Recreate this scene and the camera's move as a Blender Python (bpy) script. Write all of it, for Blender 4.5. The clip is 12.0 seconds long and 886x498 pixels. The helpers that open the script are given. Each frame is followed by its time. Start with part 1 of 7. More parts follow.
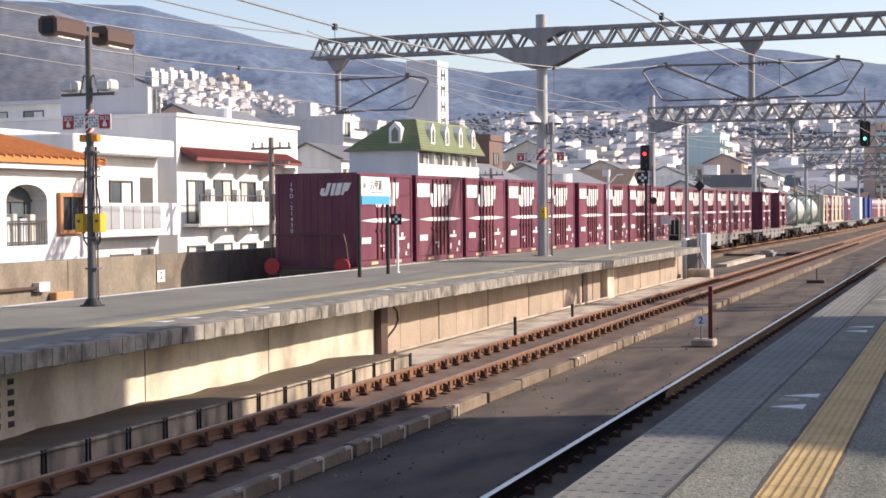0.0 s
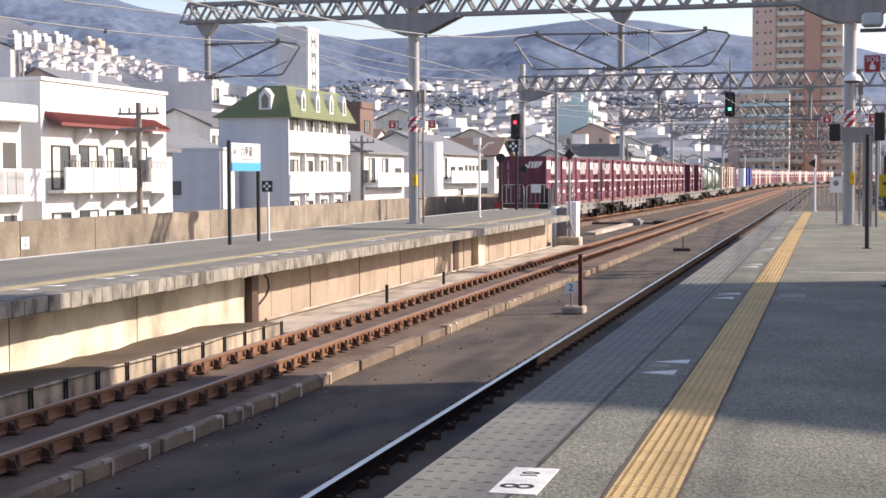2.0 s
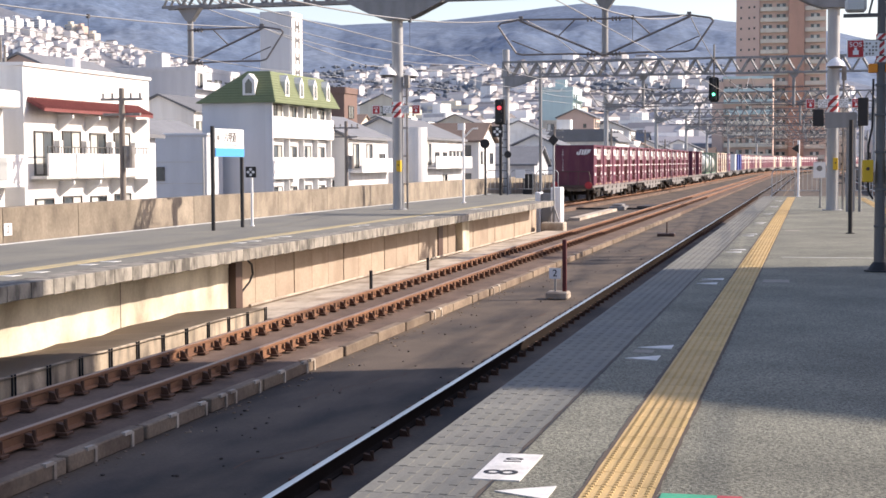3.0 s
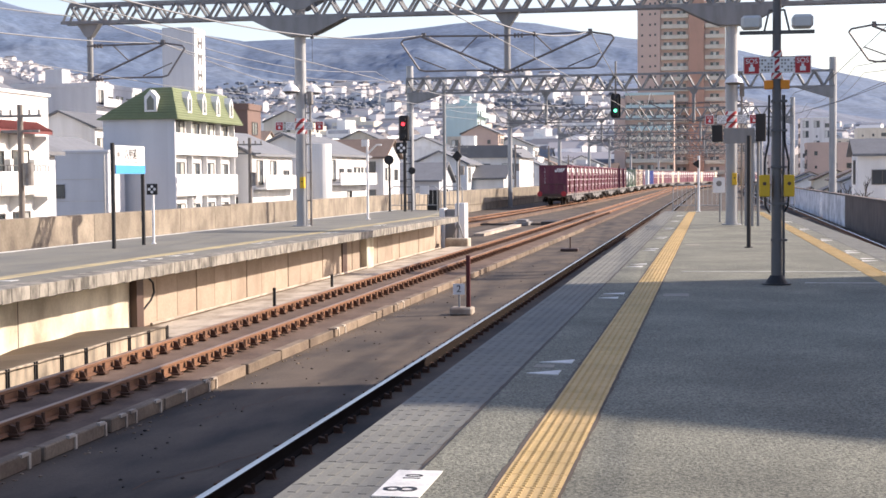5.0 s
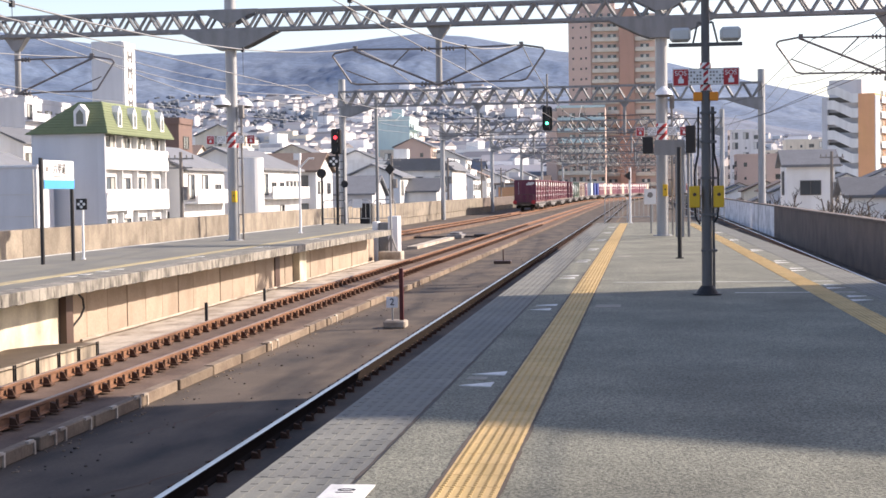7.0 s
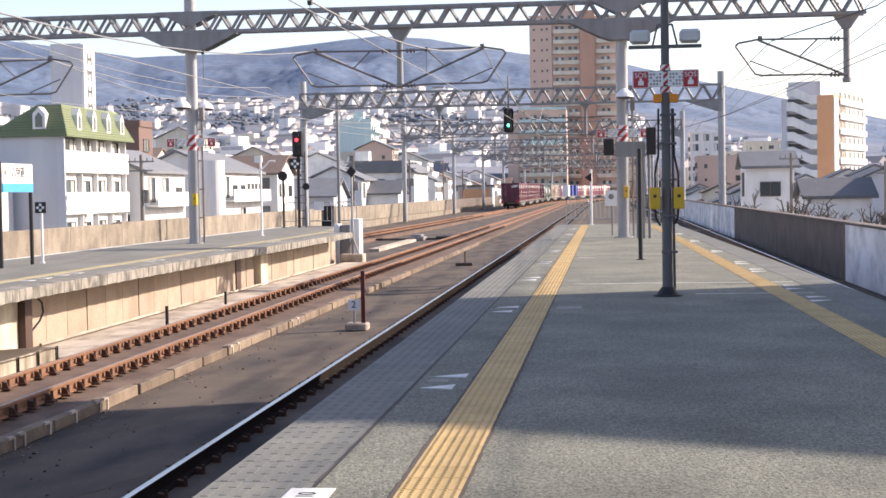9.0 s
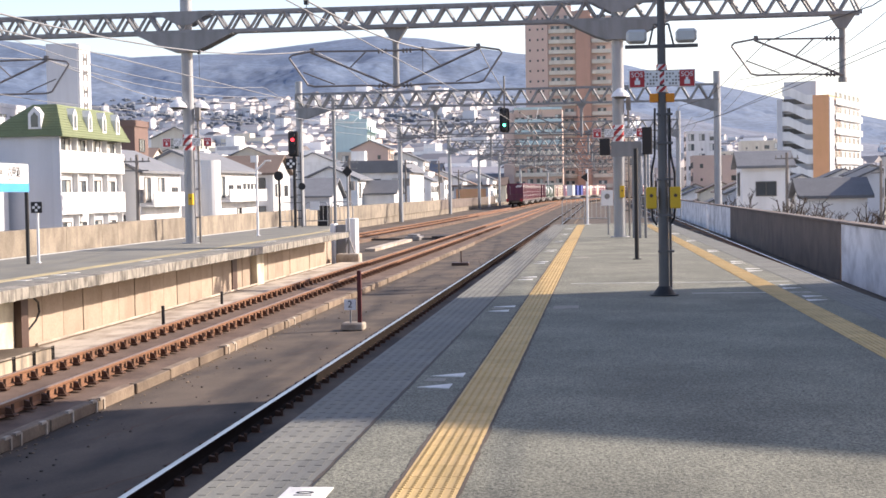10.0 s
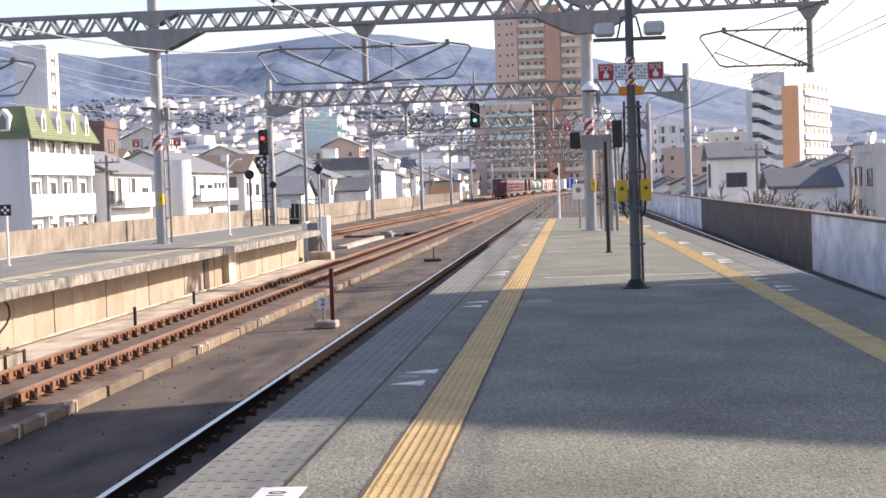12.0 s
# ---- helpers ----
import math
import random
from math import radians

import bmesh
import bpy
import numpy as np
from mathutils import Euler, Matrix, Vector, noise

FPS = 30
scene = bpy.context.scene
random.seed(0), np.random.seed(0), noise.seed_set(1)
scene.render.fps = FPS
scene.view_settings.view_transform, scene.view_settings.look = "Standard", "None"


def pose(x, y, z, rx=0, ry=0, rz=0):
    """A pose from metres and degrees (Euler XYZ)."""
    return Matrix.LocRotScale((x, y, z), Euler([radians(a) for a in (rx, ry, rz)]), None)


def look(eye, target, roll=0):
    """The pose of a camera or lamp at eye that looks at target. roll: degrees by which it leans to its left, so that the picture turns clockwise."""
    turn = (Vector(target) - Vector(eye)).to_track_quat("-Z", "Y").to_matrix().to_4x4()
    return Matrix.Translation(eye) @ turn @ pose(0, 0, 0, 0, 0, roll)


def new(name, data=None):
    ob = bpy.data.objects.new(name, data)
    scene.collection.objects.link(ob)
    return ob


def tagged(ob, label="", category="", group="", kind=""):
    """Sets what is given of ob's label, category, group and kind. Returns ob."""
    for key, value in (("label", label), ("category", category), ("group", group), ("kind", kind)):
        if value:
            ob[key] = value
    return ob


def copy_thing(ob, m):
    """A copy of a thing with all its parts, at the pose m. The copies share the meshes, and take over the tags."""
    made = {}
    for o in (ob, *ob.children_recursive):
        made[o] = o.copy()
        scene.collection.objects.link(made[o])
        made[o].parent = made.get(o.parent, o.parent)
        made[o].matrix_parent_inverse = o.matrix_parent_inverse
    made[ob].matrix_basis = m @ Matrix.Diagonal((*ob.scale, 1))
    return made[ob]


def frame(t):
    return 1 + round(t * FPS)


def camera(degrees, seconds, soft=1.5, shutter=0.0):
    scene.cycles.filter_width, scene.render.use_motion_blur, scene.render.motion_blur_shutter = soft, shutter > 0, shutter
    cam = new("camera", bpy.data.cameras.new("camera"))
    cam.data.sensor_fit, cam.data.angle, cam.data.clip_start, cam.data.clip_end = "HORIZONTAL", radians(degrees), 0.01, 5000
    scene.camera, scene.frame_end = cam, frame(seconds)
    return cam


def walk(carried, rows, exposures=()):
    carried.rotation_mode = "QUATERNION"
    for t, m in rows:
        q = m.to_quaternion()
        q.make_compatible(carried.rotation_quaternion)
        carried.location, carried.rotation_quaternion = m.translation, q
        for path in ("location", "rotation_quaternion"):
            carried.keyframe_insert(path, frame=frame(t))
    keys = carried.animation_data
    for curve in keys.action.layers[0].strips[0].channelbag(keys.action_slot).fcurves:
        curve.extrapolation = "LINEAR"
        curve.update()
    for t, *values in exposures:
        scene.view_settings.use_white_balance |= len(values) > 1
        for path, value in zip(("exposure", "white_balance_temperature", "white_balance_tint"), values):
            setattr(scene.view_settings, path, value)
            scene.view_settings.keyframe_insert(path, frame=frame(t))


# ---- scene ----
cam = camera(32.45, 12.0, soft=1.6)
PATH = [
    (0, pose(0.016, -0.118, 1.515, 88.533, 0.546, 19.099)),
    (0.5, pose(0.012, -0.104, 1.516, 88.454, 0.715, 15.358)),
    (1, pose(-0.016, -0.089, 1.515, 88.165, 0.921, 14.294)),
    (1.5, pose(-0.027, -0.073, 1.508, 87.832, 0.655, 14.323)),
    (2, pose(-0.037, -0.054, 1.506, 87.289, 0.259, 14.228)),
    (2.5, pose(-0.050, -0.050, 1.510, 86.929, 0.241, 14.372)),
    (3, pose(-0.035, -0.039, 1.508, 86.743, 0.314, 13.637)),
    (5, pose(-0.001, -0.020, 1.507, 87.328, 0.511, 10.069)),
    (5.5, pose(0.005, -0.002, 1.502, 87.773, 0.790, 8.890)),
    (6, pose(0.010, -0.001, 1.501, 87.924, 0.721, 8.070)),
    (6.5, pose(0.000, 0.000, 1.500, 87.922, 0.768, 7.976)),
    (7, pose(0.008, 0.009, 1.501, 87.792, 0.853, 7.553)),
    (9, pose(0.018, 0.020, 1.502, 87.850, 1.016, 6.119)),
    (9.5, pose(0.011, 0.013, 1.499, 87.943, 1.130, 6.024)),
    (10, pose(0.008, 0.018, 1.497, 87.845, 1.029, 5.961)),
    (10.5, pose(0.009, 0.034, 1.493, 87.709, 1.131, 5.697)),
    (11, pose(0.010, 0.052, 1.494, 87.609, 1.067, 5.377)),
    (11.5, pose(0.019, 0.052, 1.497, 87.581, 1.659, 5.095)),
    (12, pose(0.022, 0.051, 1.497, 87.666, 1.935, 4.902)),
]
walk(cam, PATH, exposures=[(0, 0.98, 7200, 17), (2.5, 1.18, 7200, 17), (5.5, 1.3, 7200, 17), (12, 1.4, 7200, 17)])

# ---- daylight ----
SUN = Vector((0.807, 0.347, 0.478)).normalized()
world = bpy.data.worlds.new("world")
scene.world = world
world.use_nodes = True
wn = world.node_tree.nodes
sky = wn.new("ShaderNodeTexSky")
sky.sky_type = "NISHITA"
sky.sun_disc = False
sky.sun_elevation = math.asin(SUN.z)
sky.sun_rotation = math.atan2(SUN.x, SUN.y)
sky.air_density, sky.dust_density, sky.ozone_density = 1.0, 1.2, 2.0
wn["Background"].inputs["Strength"].default_value = 0.105
cast = wn.new("ShaderNodeVectorMath")
cast.operation = "MULTIPLY"
cast.inputs[1].default_value = (1.02, 0.985, 1.04)
world.node_tree.links.new(sky.outputs["Color"], cast.inputs[0])
world.node_tree.links.new(cast.outputs["Vector"], wn["Background"].inputs["Color"])
sun_data = bpy.data.lights.new("sun", "SUN")
sun_data.energy, sun_data.angle, sun_data.color = 3.15, radians(0.6), (1.0, 0.95, 0.87)
sun = new("sun", sun_data)
sun.matrix_world = look(SUN * 200, (0, 0, 0))


# ---- building blocks ----
def box(bm, x0, x1, y0, y1, z0, z1, bevel=0.0):
    geo = bmesh.ops.create_cube(bm, size=1)
    m = Matrix.LocRotScale(((x0 + x1) / 2, (y0 + y1) / 2, (z0 + z1) / 2), None, (abs(x1 - x0), abs(y1 - y0), abs(z1 - z0)))
    bmesh.ops.transform(bm, matrix=m, verts=geo["verts"])
    if bevel:
        edges = list({e for v in geo["verts"] for e in v.link_edges})
        bmesh.ops.bevel(bm, geom=edges, offset=bevel, segments=1, affect="EDGES", profile=0.5)
    return bm


def cyl(bm, p0, p1, r0, r1=None, n=10):
    p0, p1 = Vector(p0), Vector(p1)
    d = p1 - p0
    geo = bmesh.ops.create_cone(bm, cap_ends=True, segments=n, radius1=r0, radius2=r0 if r1 is None else r1, depth=d.length)
    m = Matrix.Translation((p0 + p1) / 2) @ d.to_track_quat("Z", "Y").to_matrix().to_4x4()
    bmesh.ops.transform(bm, matrix=m, verts=geo["verts"])
    return bm


def pipe(bm, pts, r, n=6):
    for a, b in zip(pts, pts[1:]):
        cyl(bm, a, b, r, n=n)
    return bm


def prism(bm, outline, axis, lo, hi):
    """An outline of (a, b) pairs pushed from lo to hi along the axis: x takes (y, z), y takes (x, z), z takes (x, y)."""
    def at(a, b, c):
        return {"x": (c, a, b), "y": (a, c, b), "z": (a, b, c)}[axis]
    low = [bm.verts.new(at(a, b, lo)) for a, b in outline]
    high = [bm.verts.new(at(a, b, hi)) for a, b in outline]
    n = len(outline)
    bm.faces.new(low)
    bm.faces.new(high)
    for i in range(n):
        bm.faces.new((low[i], low[(i + 1) % n], high[(i + 1) % n], high[i]))
    bmesh.ops.recalc_face_normals(bm, faces=bm.faces)
    return bm


def boxes(*rows, bevel=0.0):
    bm = bmesh.new()
    for r in rows:
        box(bm, *r, bevel=bevel)
    return bm


def mesh_of(name, bm, material, smooth=False):
    me = bpy.data.meshes.new(name)
    bm.to_mesh(me)
    bm.free()
    if smooth:
        for p in me.polygons:
            p.use_smooth = True
    me.materials.append(material)
    return me


def part(name, bm, material, parent=None, label="", at=None, smooth=False):
    """One mesh object, from a bmesh or from a mesh that others share, under a thing or a part."""
    me = bm if isinstance(bm, bpy.types.Mesh) else mesh_of(name, bm, material, smooth)
    ob = new(name, me)
    ob.parent = parent
    if at is not None:
        ob.matrix_basis = at if isinstance(at, Matrix) else Matrix.Translation(at)
    return tagged(ob, label)


def thing(name, label, category, at=(0, 0, 0), group="", kind=""):
    ob = new(name)
    ob.empty_display_size = 0.2
    ob.matrix_basis = at if isinstance(at, Matrix) else Matrix.Translation(at)
    return tagged(ob, label, category, group, kind)


def structure(name, bm, material, label="", category=""):
    return tagged(part(name, bm, material), label, category, "", "structure")


# ---- materials ----
def rgb(r, g, b):
    return (r, g, b, 1.0)


def surface(name, color, rough=0.7, metal=0.0, vary=0.15, scale=3.0, grain=60.0, grain_amount=0.1, bump=0.2, bump_dist=0.01,
            stain=None, stain_scale=(1.0, 1.0, 0.15), stain_amount=0.0, per_object=0.0, per_island=0.0, spec=0.4):
    """A node material: a base colour varied by a broad and a fine noise, with streaks of a second colour and a fine relief."""
    m = bpy.data.materials.new(name)
    m.use_nodes = True
    nt = m.node_tree
    N, L = nt.nodes, nt.links
    b = N["Principled BSDF"]
    b.inputs["Roughness"].default_value = rough
    b.inputs["Metallic"].default_value = metal
    b.inputs["Specular IOR Level"].default_value = spec
    geo = N.new("ShaderNodeNewGeometry")
    n1, n2 = N.new("ShaderNodeTexNoise"), N.new("ShaderNodeTexNoise")
    n1.inputs["Scale"].default_value, n1.inputs["Detail"].default_value = scale, 5
    n2.inputs["Scale"].default_value, n2.inputs["Detail"].default_value = grain, 3
    tex = N.new("ShaderNodeTexCoord")
    lot = N.new("ShaderNodeObjectInfo")
    shift = N.new("ShaderNodeVectorMath")
    shift.operation = "MULTIPLY_ADD"
    L.new(lot.outputs["Random"], shift.inputs[0])
    shift.inputs[1].default_value = (61.0, 37.0, 83.0)
    L.new(tex.outputs["Object"], shift.inputs[2])
    here = shift.outputs["Vector"]
    L.new(here, n1.inputs["Vector"])
    L.new(here, n2.inputs["Vector"])

    def math_node(op, a, c):
        q = N.new("ShaderNodeMath")
        q.operation = op
        for i, v in enumerate((a, c)):
            if isinstance(v, (int, float)):
                q.inputs[i].default_value = v
            else:
                L.new(v, q.inputs[i])
        return q.outputs[0]

    f = math_node("MULTIPLY_ADD", n1.outputs["Fac"], vary * 2)
    f.node.inputs[2].default_value = 1 - vary
    g = math_node("MULTIPLY_ADD", n2.outputs["Fac"], grain_amount * 2)
    g.node.inputs[2].default_value = 1 - grain_amount
    f = math_node("MULTIPLY", f, g)
    if per_object:
        info = N.new("ShaderNodeObjectInfo")
        h = math_node("MULTIPLY_ADD", info.outputs["Random"], per_object * 2)
        h.node.inputs[2].default_value = 1 - per_object
        f = math_node("MULTIPLY", f, h)
    if per_island:
        h = math_node("MULTIPLY_ADD", geo.outputs["Random Per Island"], per_island * 2)
        h.node.inputs[2].default_value = 1 - per_island
        f = math_node("MULTIPLY", f, h)
    mix = N.new("ShaderNodeMix")
    mix.data_type, mix.blend_type = "RGBA", "MIX"
    mix.inputs["A"].default_value = rgb(*color)
    mix.inputs["B"].default_value = rgb(*(stain or color))
    mix.inputs["Factor"].default_value = 0.0
    if stain:
        mp = N.new("ShaderNodeMapping")
        mp.inputs["Scale"].default_value = stain_scale
        n3 = N.new("ShaderNodeTexNoise")
        n3.inputs["Scale"].default_value, n3.inputs["Detail"].default_value = 2.0, 6
        L.new(here, mp.inputs["Vector"])
        L.new(mp.outputs["Vector"], n3.inputs["Vector"])
        ramp = N.new("ShaderNodeMapRange")
        ramp.inputs["From Min"].default_value, ramp.inputs["From Max"].default_value = 0.42, 0.68
        ramp.inputs["To Max"].default_value = stain_amount
        L.new(n3.outputs["Fac"], ramp.inputs["Value"])
        L.new(ramp.outputs["Result"], mix.inputs["Factor"])
    sc = N.new("ShaderNodeVectorMath")
    sc.operation = "SCALE"
    L.new(mix.outputs["Result"], sc.inputs[0])
    L.new(f, sc.inputs["Scale"])
    L.new(sc.outputs["Vector"], b.inputs["Base Color"])
    if bump:
        bp = N.new("ShaderNodeBump")
        bp.inputs["Strength"].default_value, bp.inputs["Distance"].default_value = bump, bump_dist
        L.new(n2.outputs["Fac"], bp.inputs["Height"])
        L.new(bp.outputs["Normal"], b.inputs["Normal"])
    return m


def glow(name, color, strength):
    m = bpy.data.materials.new(name)
    m.use_nodes = True
    b = m.node_tree.nodes["Principled BSDF"]
    b.inputs["Base Color"].default_value = rgb(*color)
    b.inputs["Emission Color"].default_value = rgb(*color)
    b.inputs["Emission Strength"].default_value = strength
    return m


M_ASPHALT = surface("asphalt", (0.18, 0.178, 0.14), 0.85, vary=0.45, scale=0.9, grain=62, grain_amount=1.7, bump=0.7, bump_dist=0.012, stain=(0.12, 0.119, 0.095), stain_scale=(0.45, 0.3, 1), stain_amount=0.75)
M_PAVER = surface("concrete_paver", (0.182, 0.18, 0.158), 0.85, vary=0.18, scale=2, grain=70, grain_amount=0.2, per_object=0.07, per_island=0.07, stain=(0.14, 0.14, 0.135), stain_scale=(1, 0.4, 1), stain_amount=0.6)
M_TACTILE = surface("yellow_tactile_tile", (0.53, 0.365, 0.165), 0.75, vary=0.14, scale=4, grain=60, grain_amount=0.12, per_object=0.06, per_island=0.06, stain=(0.38, 0.27, 0.10), stain_scale=(2, 0.6, 1), stain_amount=0.55)
M_WHITE_LINE = surface("worn_white_paint", (0.66, 0.65, 0.60), 0.8, vary=0.2, scale=6, grain=40, grain_amount=0.25, stain=(0.25, 0.25, 0.24), stain_scale=(3, 3, 3), stain_amount=0.6)
M_COPING = surface("weathered_coping", (0.29, 0.265, 0.225), 0.9, vary=0.4, scale=1.5, grain=25, grain_amount=0.25, stain=(0.06, 0.055, 0.048), stain_scale=(2.0, 2.0, 1.2), stain_amount=0.9, per_object=0.08)
M_PLATWALL = surface("cream_platform_wall", (0.67, 0.61, 0.48), 0.85, vary=0.2, scale=0.8, grain=20, grain_amount=0.15, stain=(0.30, 0.25, 0.18), stain_scale=(0.6, 0.6, 0.4), stain_amount=0.8)
M_PANELWALL = surface("tan_concrete_panel", (0.40, 0.315, 0.24), 0.85, vary=0.3, scale=1.4, grain=20, grain_amount=0.2, stain=(0.22, 0.165, 0.12), stain_scale=(0.7, 0.7, 0.7), stain_amount=0.7, per_object=0.1)
M_PARAPET = surface("stained_parapet_concrete", (0.255, 0.215, 0.165), 0.9, vary=0.45, scale=1.2, grain=12, grain_amount=0.3, stain=(0.125, 0.10, 0.078), stain_scale=(0.8, 0.8, 0.45), stain_amount=0.65, per_object=0.16)
M_PARAPET_DARK = surface("dark_brown_parapet", (0.17, 0.135, 0.115), 0.85, vary=0.3, scale=0.8, grain=15, grain_amount=0.2, stain=(0.10, 0.08, 0.07), stain_scale=(0.5, 0.5, 0.5), stain_amount=0.7)
M_PARAPET_WHITE = surface("white_painted_parapet", (0.86, 0.85, 0.86), 0.85, vary=0.15, scale=0.8, grain=15, grain_amount=0.1, stain=(0.40, 0.39, 0.39), stain_scale=(0.4, 0.4, 0.6), stain_amount=0.7)
M_BED = surface("rust_stained_track_slab", (0.104, 0.077, 0.057), 0.95, vary=0.5, scale=0.8, grain=30, grain_amount=0.25, bump=0.4, stain=(0.036, 0.029, 0.026), stain_scale=(0.7, 0.22, 1), stain_amount=0.95)
M_PLINTH = surface("dusty_concrete_plinth", (0.15, 0.098, 0.07), 0.9, vary=0.45, scale=0.8, grain=25, grain_amount=0.4, stain=(0.085, 0.05, 0.034), stain_scale=(1.2, 0.6, 0.6), stain_amount=0.8, per_object=0.08)
M_RUST = surface("rusted_rail_steel", (0.24, 0.115, 0.06), 0.8, 0.1, vary=0.25, scale=3, grain=50, grain_amount=0.2, stain=(0.13, 0.065, 0.04), stain_scale=(1, 0.3, 1), stain_amount=0.7)
M_RAILTOP = surface("polished_rail_head", (0.55, 0.54, 0.53), 0.28, 1.0, vary=0.1, scale=2, grain=40, grain_amount=0.1, bump=0.05)
M_FELT = surface("dusty_trough_cover", (0.27, 0.21, 0.155), 0.95, vary=0.25, scale=1, grain=40, grain_amount=0.2)
M_RUSTTOP = surface("dull_rail_head", (0.34, 0.22, 0.15), 0.45, 0.6, vary=0.15, scale=2, grain=40, grain_amount=0.1, bump=0.05)
M_STREET = surface("city_ground", (0.26, 0.25, 0.24), 0.9, vary=0.3, scale=0.05, grain=1.5, grain_amount=0.2, bump=0)
M_MAROON = surface("maroon_container_paint", (0.125, 0.024, 0.052), 0.5, vary=0.12, scale=1.0, grain=20, grain_amount=0.06, stain=(0.24, 0.09, 0.09), stain_scale=(1, 1, 0.2), stain_amount=0.4, per_object=0.12)
M_NAVY = surface("dark_purple_container_paint", (0.055, 0.02, 0.06), 0.5, vary=0.15, scale=1, grain=20, grain_amount=0.06)
M_CREAM = surface("cream_container_paint", (0.62, 0.52, 0.40), 0.5, vary=0.12, scale=1, grain=20, grain_amount=0.06, stain=(0.4, 0.3, 0.22), stain_scale=(1, 1, 0.2), stain_amount=0.4)
M_BLUE = surface("blue_container_paint", (0.04, 0.07, 0.28), 0.5, vary=0.12, scale=1, grain=20, grain_amount=0.06)
M_TANK = surface("dull_tank_steel", (0.66, 0.66, 0.62), 0.35, 0.3, vary=0.15, scale=1, grain=15, grain_amount=0.08, stain=(0.30, 0.30, 0.27), stain_scale=(1, 1, 0.3), stain_amount=0.5)
M_DECAL = surface("white_stencil_paint", (0.76, 0.74, 0.72), 0.55, vary=0.08, scale=4, grain=40, grain_amount=0.05, bump=0)
M_DARKSTEEL = surface("grimy_dark_steel", (0.035, 0.032, 0.03), 0.7, 0.3, vary=0.3, scale=3, grain=30, grain_amount=0.2, stain=(0.09, 0.06, 0.04), stain_scale=(2, 2, 2), stain_amount=0.6)
M_GREYSTEEL = surface("grey_underframe_paint", (0.26, 0.25, 0.24), 0.6, 0.2, vary=0.25, scale=2, grain=30, grain_amount=0.15, stain=(0.13, 0.10, 0.08), stain_scale=(2, 2, 1), stain_amount=0.7)
M_GALV = surface("weathered_galvanised_steel", (0.25, 0.255, 0.26), 0.6, 0.2, vary=0.15, scale=1.5, grain=25, grain_amount=0.08, stain=(0.16, 0.16, 0.16), stain_scale=(2, 2, 0.3), stain_amount=0.6, bump=0.08)
M_POST = surface("grey_painted_post", (0.36, 0.37, 0.38), 0.55, 0.2, vary=0.15, scale=1.5, grain=25, grain_amount=0.08, stain=(0.22, 0.22, 0.22), stain_scale=(2, 2, 0.2), stain_amount=0.6, bump=0.08)
M_BLACK = surface("matt_black_paint", (0.018, 0.018, 0.02), 0.6, vary=0.2, scale=4, grain=40, grain_amount=0.1)
M_REDSIGN = surface("red_sign_paint", (0.45, 0.035, 0.04), 0.5, vary=0.08, scale=4, grain=30, grain_amount=0.05, bump=0)
M_WHITEP = surface("white_sign_enamel", (0.78, 0.78, 0.78), 0.4, vary=0.06, scale=3, grain=30, grain_amount=0.04, bump=0)
M_BLUESIGN = surface("bright_blue_enamel", (0.05, 0.32, 0.75), 0.4, vary=0.05, scale=3, grain=30, grain_amount=0.03, bump=0)
M_YELLOWBOX = surface("yellow_box_paint", (0.68, 0.42, 0.03), 0.5, vary=0.1, scale=4, grain=30, grain_amount=0.06)
M_ORANGE = surface("orange_beacon", (0.75, 0.25, 0.02), 0.4, vary=0.05, scale=4, grain=30, grain_amount=0.03)
M_BROWNP = surface("dark_brown_enamel", (0.085, 0.05, 0.04), 0.5, vary=0.15, scale=3, grain=30, grain_amount=0.08)
M_WIRE = surface("overhead_wire", (0.33, 0.33, 0.33), 0.5, 0.5, vary=0.1, scale=1, grain=10, grain_amount=0.05, bump=0)
M_WIREDARK = surface("dark_cable", (0.05, 0.05, 0.055), 0.6, vary=0.1, scale=1, grain=10, grain_amount=0.05, bump=0)
M_REDGLOW = glow("red_signal_lamp", (1.0, 0.05, 0.07), 1.1)
M_GREENGLOW = glow("green_signal_lamp", (0.05, 1.0, 0.55), 3.0)
M_ASPHALT_N = surface("pale_asphalt", (0.192, 0.184, 0.152), 0.88, vary=0.25, scale=0.6, grain=70, grain_amount=0.25, bump=0.4, stain=(0.13, 0.13, 0.125), stain_scale=(0.5, 0.2, 1), stain_amount=0.6)
M_WORN = surface("worn_pale_patch", (0.27, 0.25, 0.21), 0.9, vary=0.3, scale=5, grain=40, grain_amount=0.3)
M_PALEKERB = surface("pale_kerb", (0.50, 0.43, 0.35), 0.9, vary=0.4, scale=1.5, grain=20, grain_amount=0.25, stain=(0.17, 0.12, 0.085), stain_scale=(1, 0.5, 1), stain_amount=0.7)
M_TROUGH = surface("dark_trough_concrete", (0.42, 0.34, 0.25), 0.9, vary=0.3, scale=2, grain=25, grain_amount=0.2, stain=(0.08, 0.07, 0.06), stain_scale=(2, 2, 0.6), stain_amount=0.85, per_object=0.2)
M_DARKRED = surface("dark_red_paint", (0.10, 0.02, 0.02), 0.6, vary=0.15, scale=4, grain=30, grain_amount=0.1)
M_YELLOWOLD = surface("worn_pale_yellow_paint", (0.43, 0.35, 0.19), 0.85, vary=0.2, scale=2, grain=40, grain_amount=0.3, stain=(0.24, 0.22, 0.17), stain_scale=(2, 0.6, 1), stain_amount=0.7, per_island=0.1)
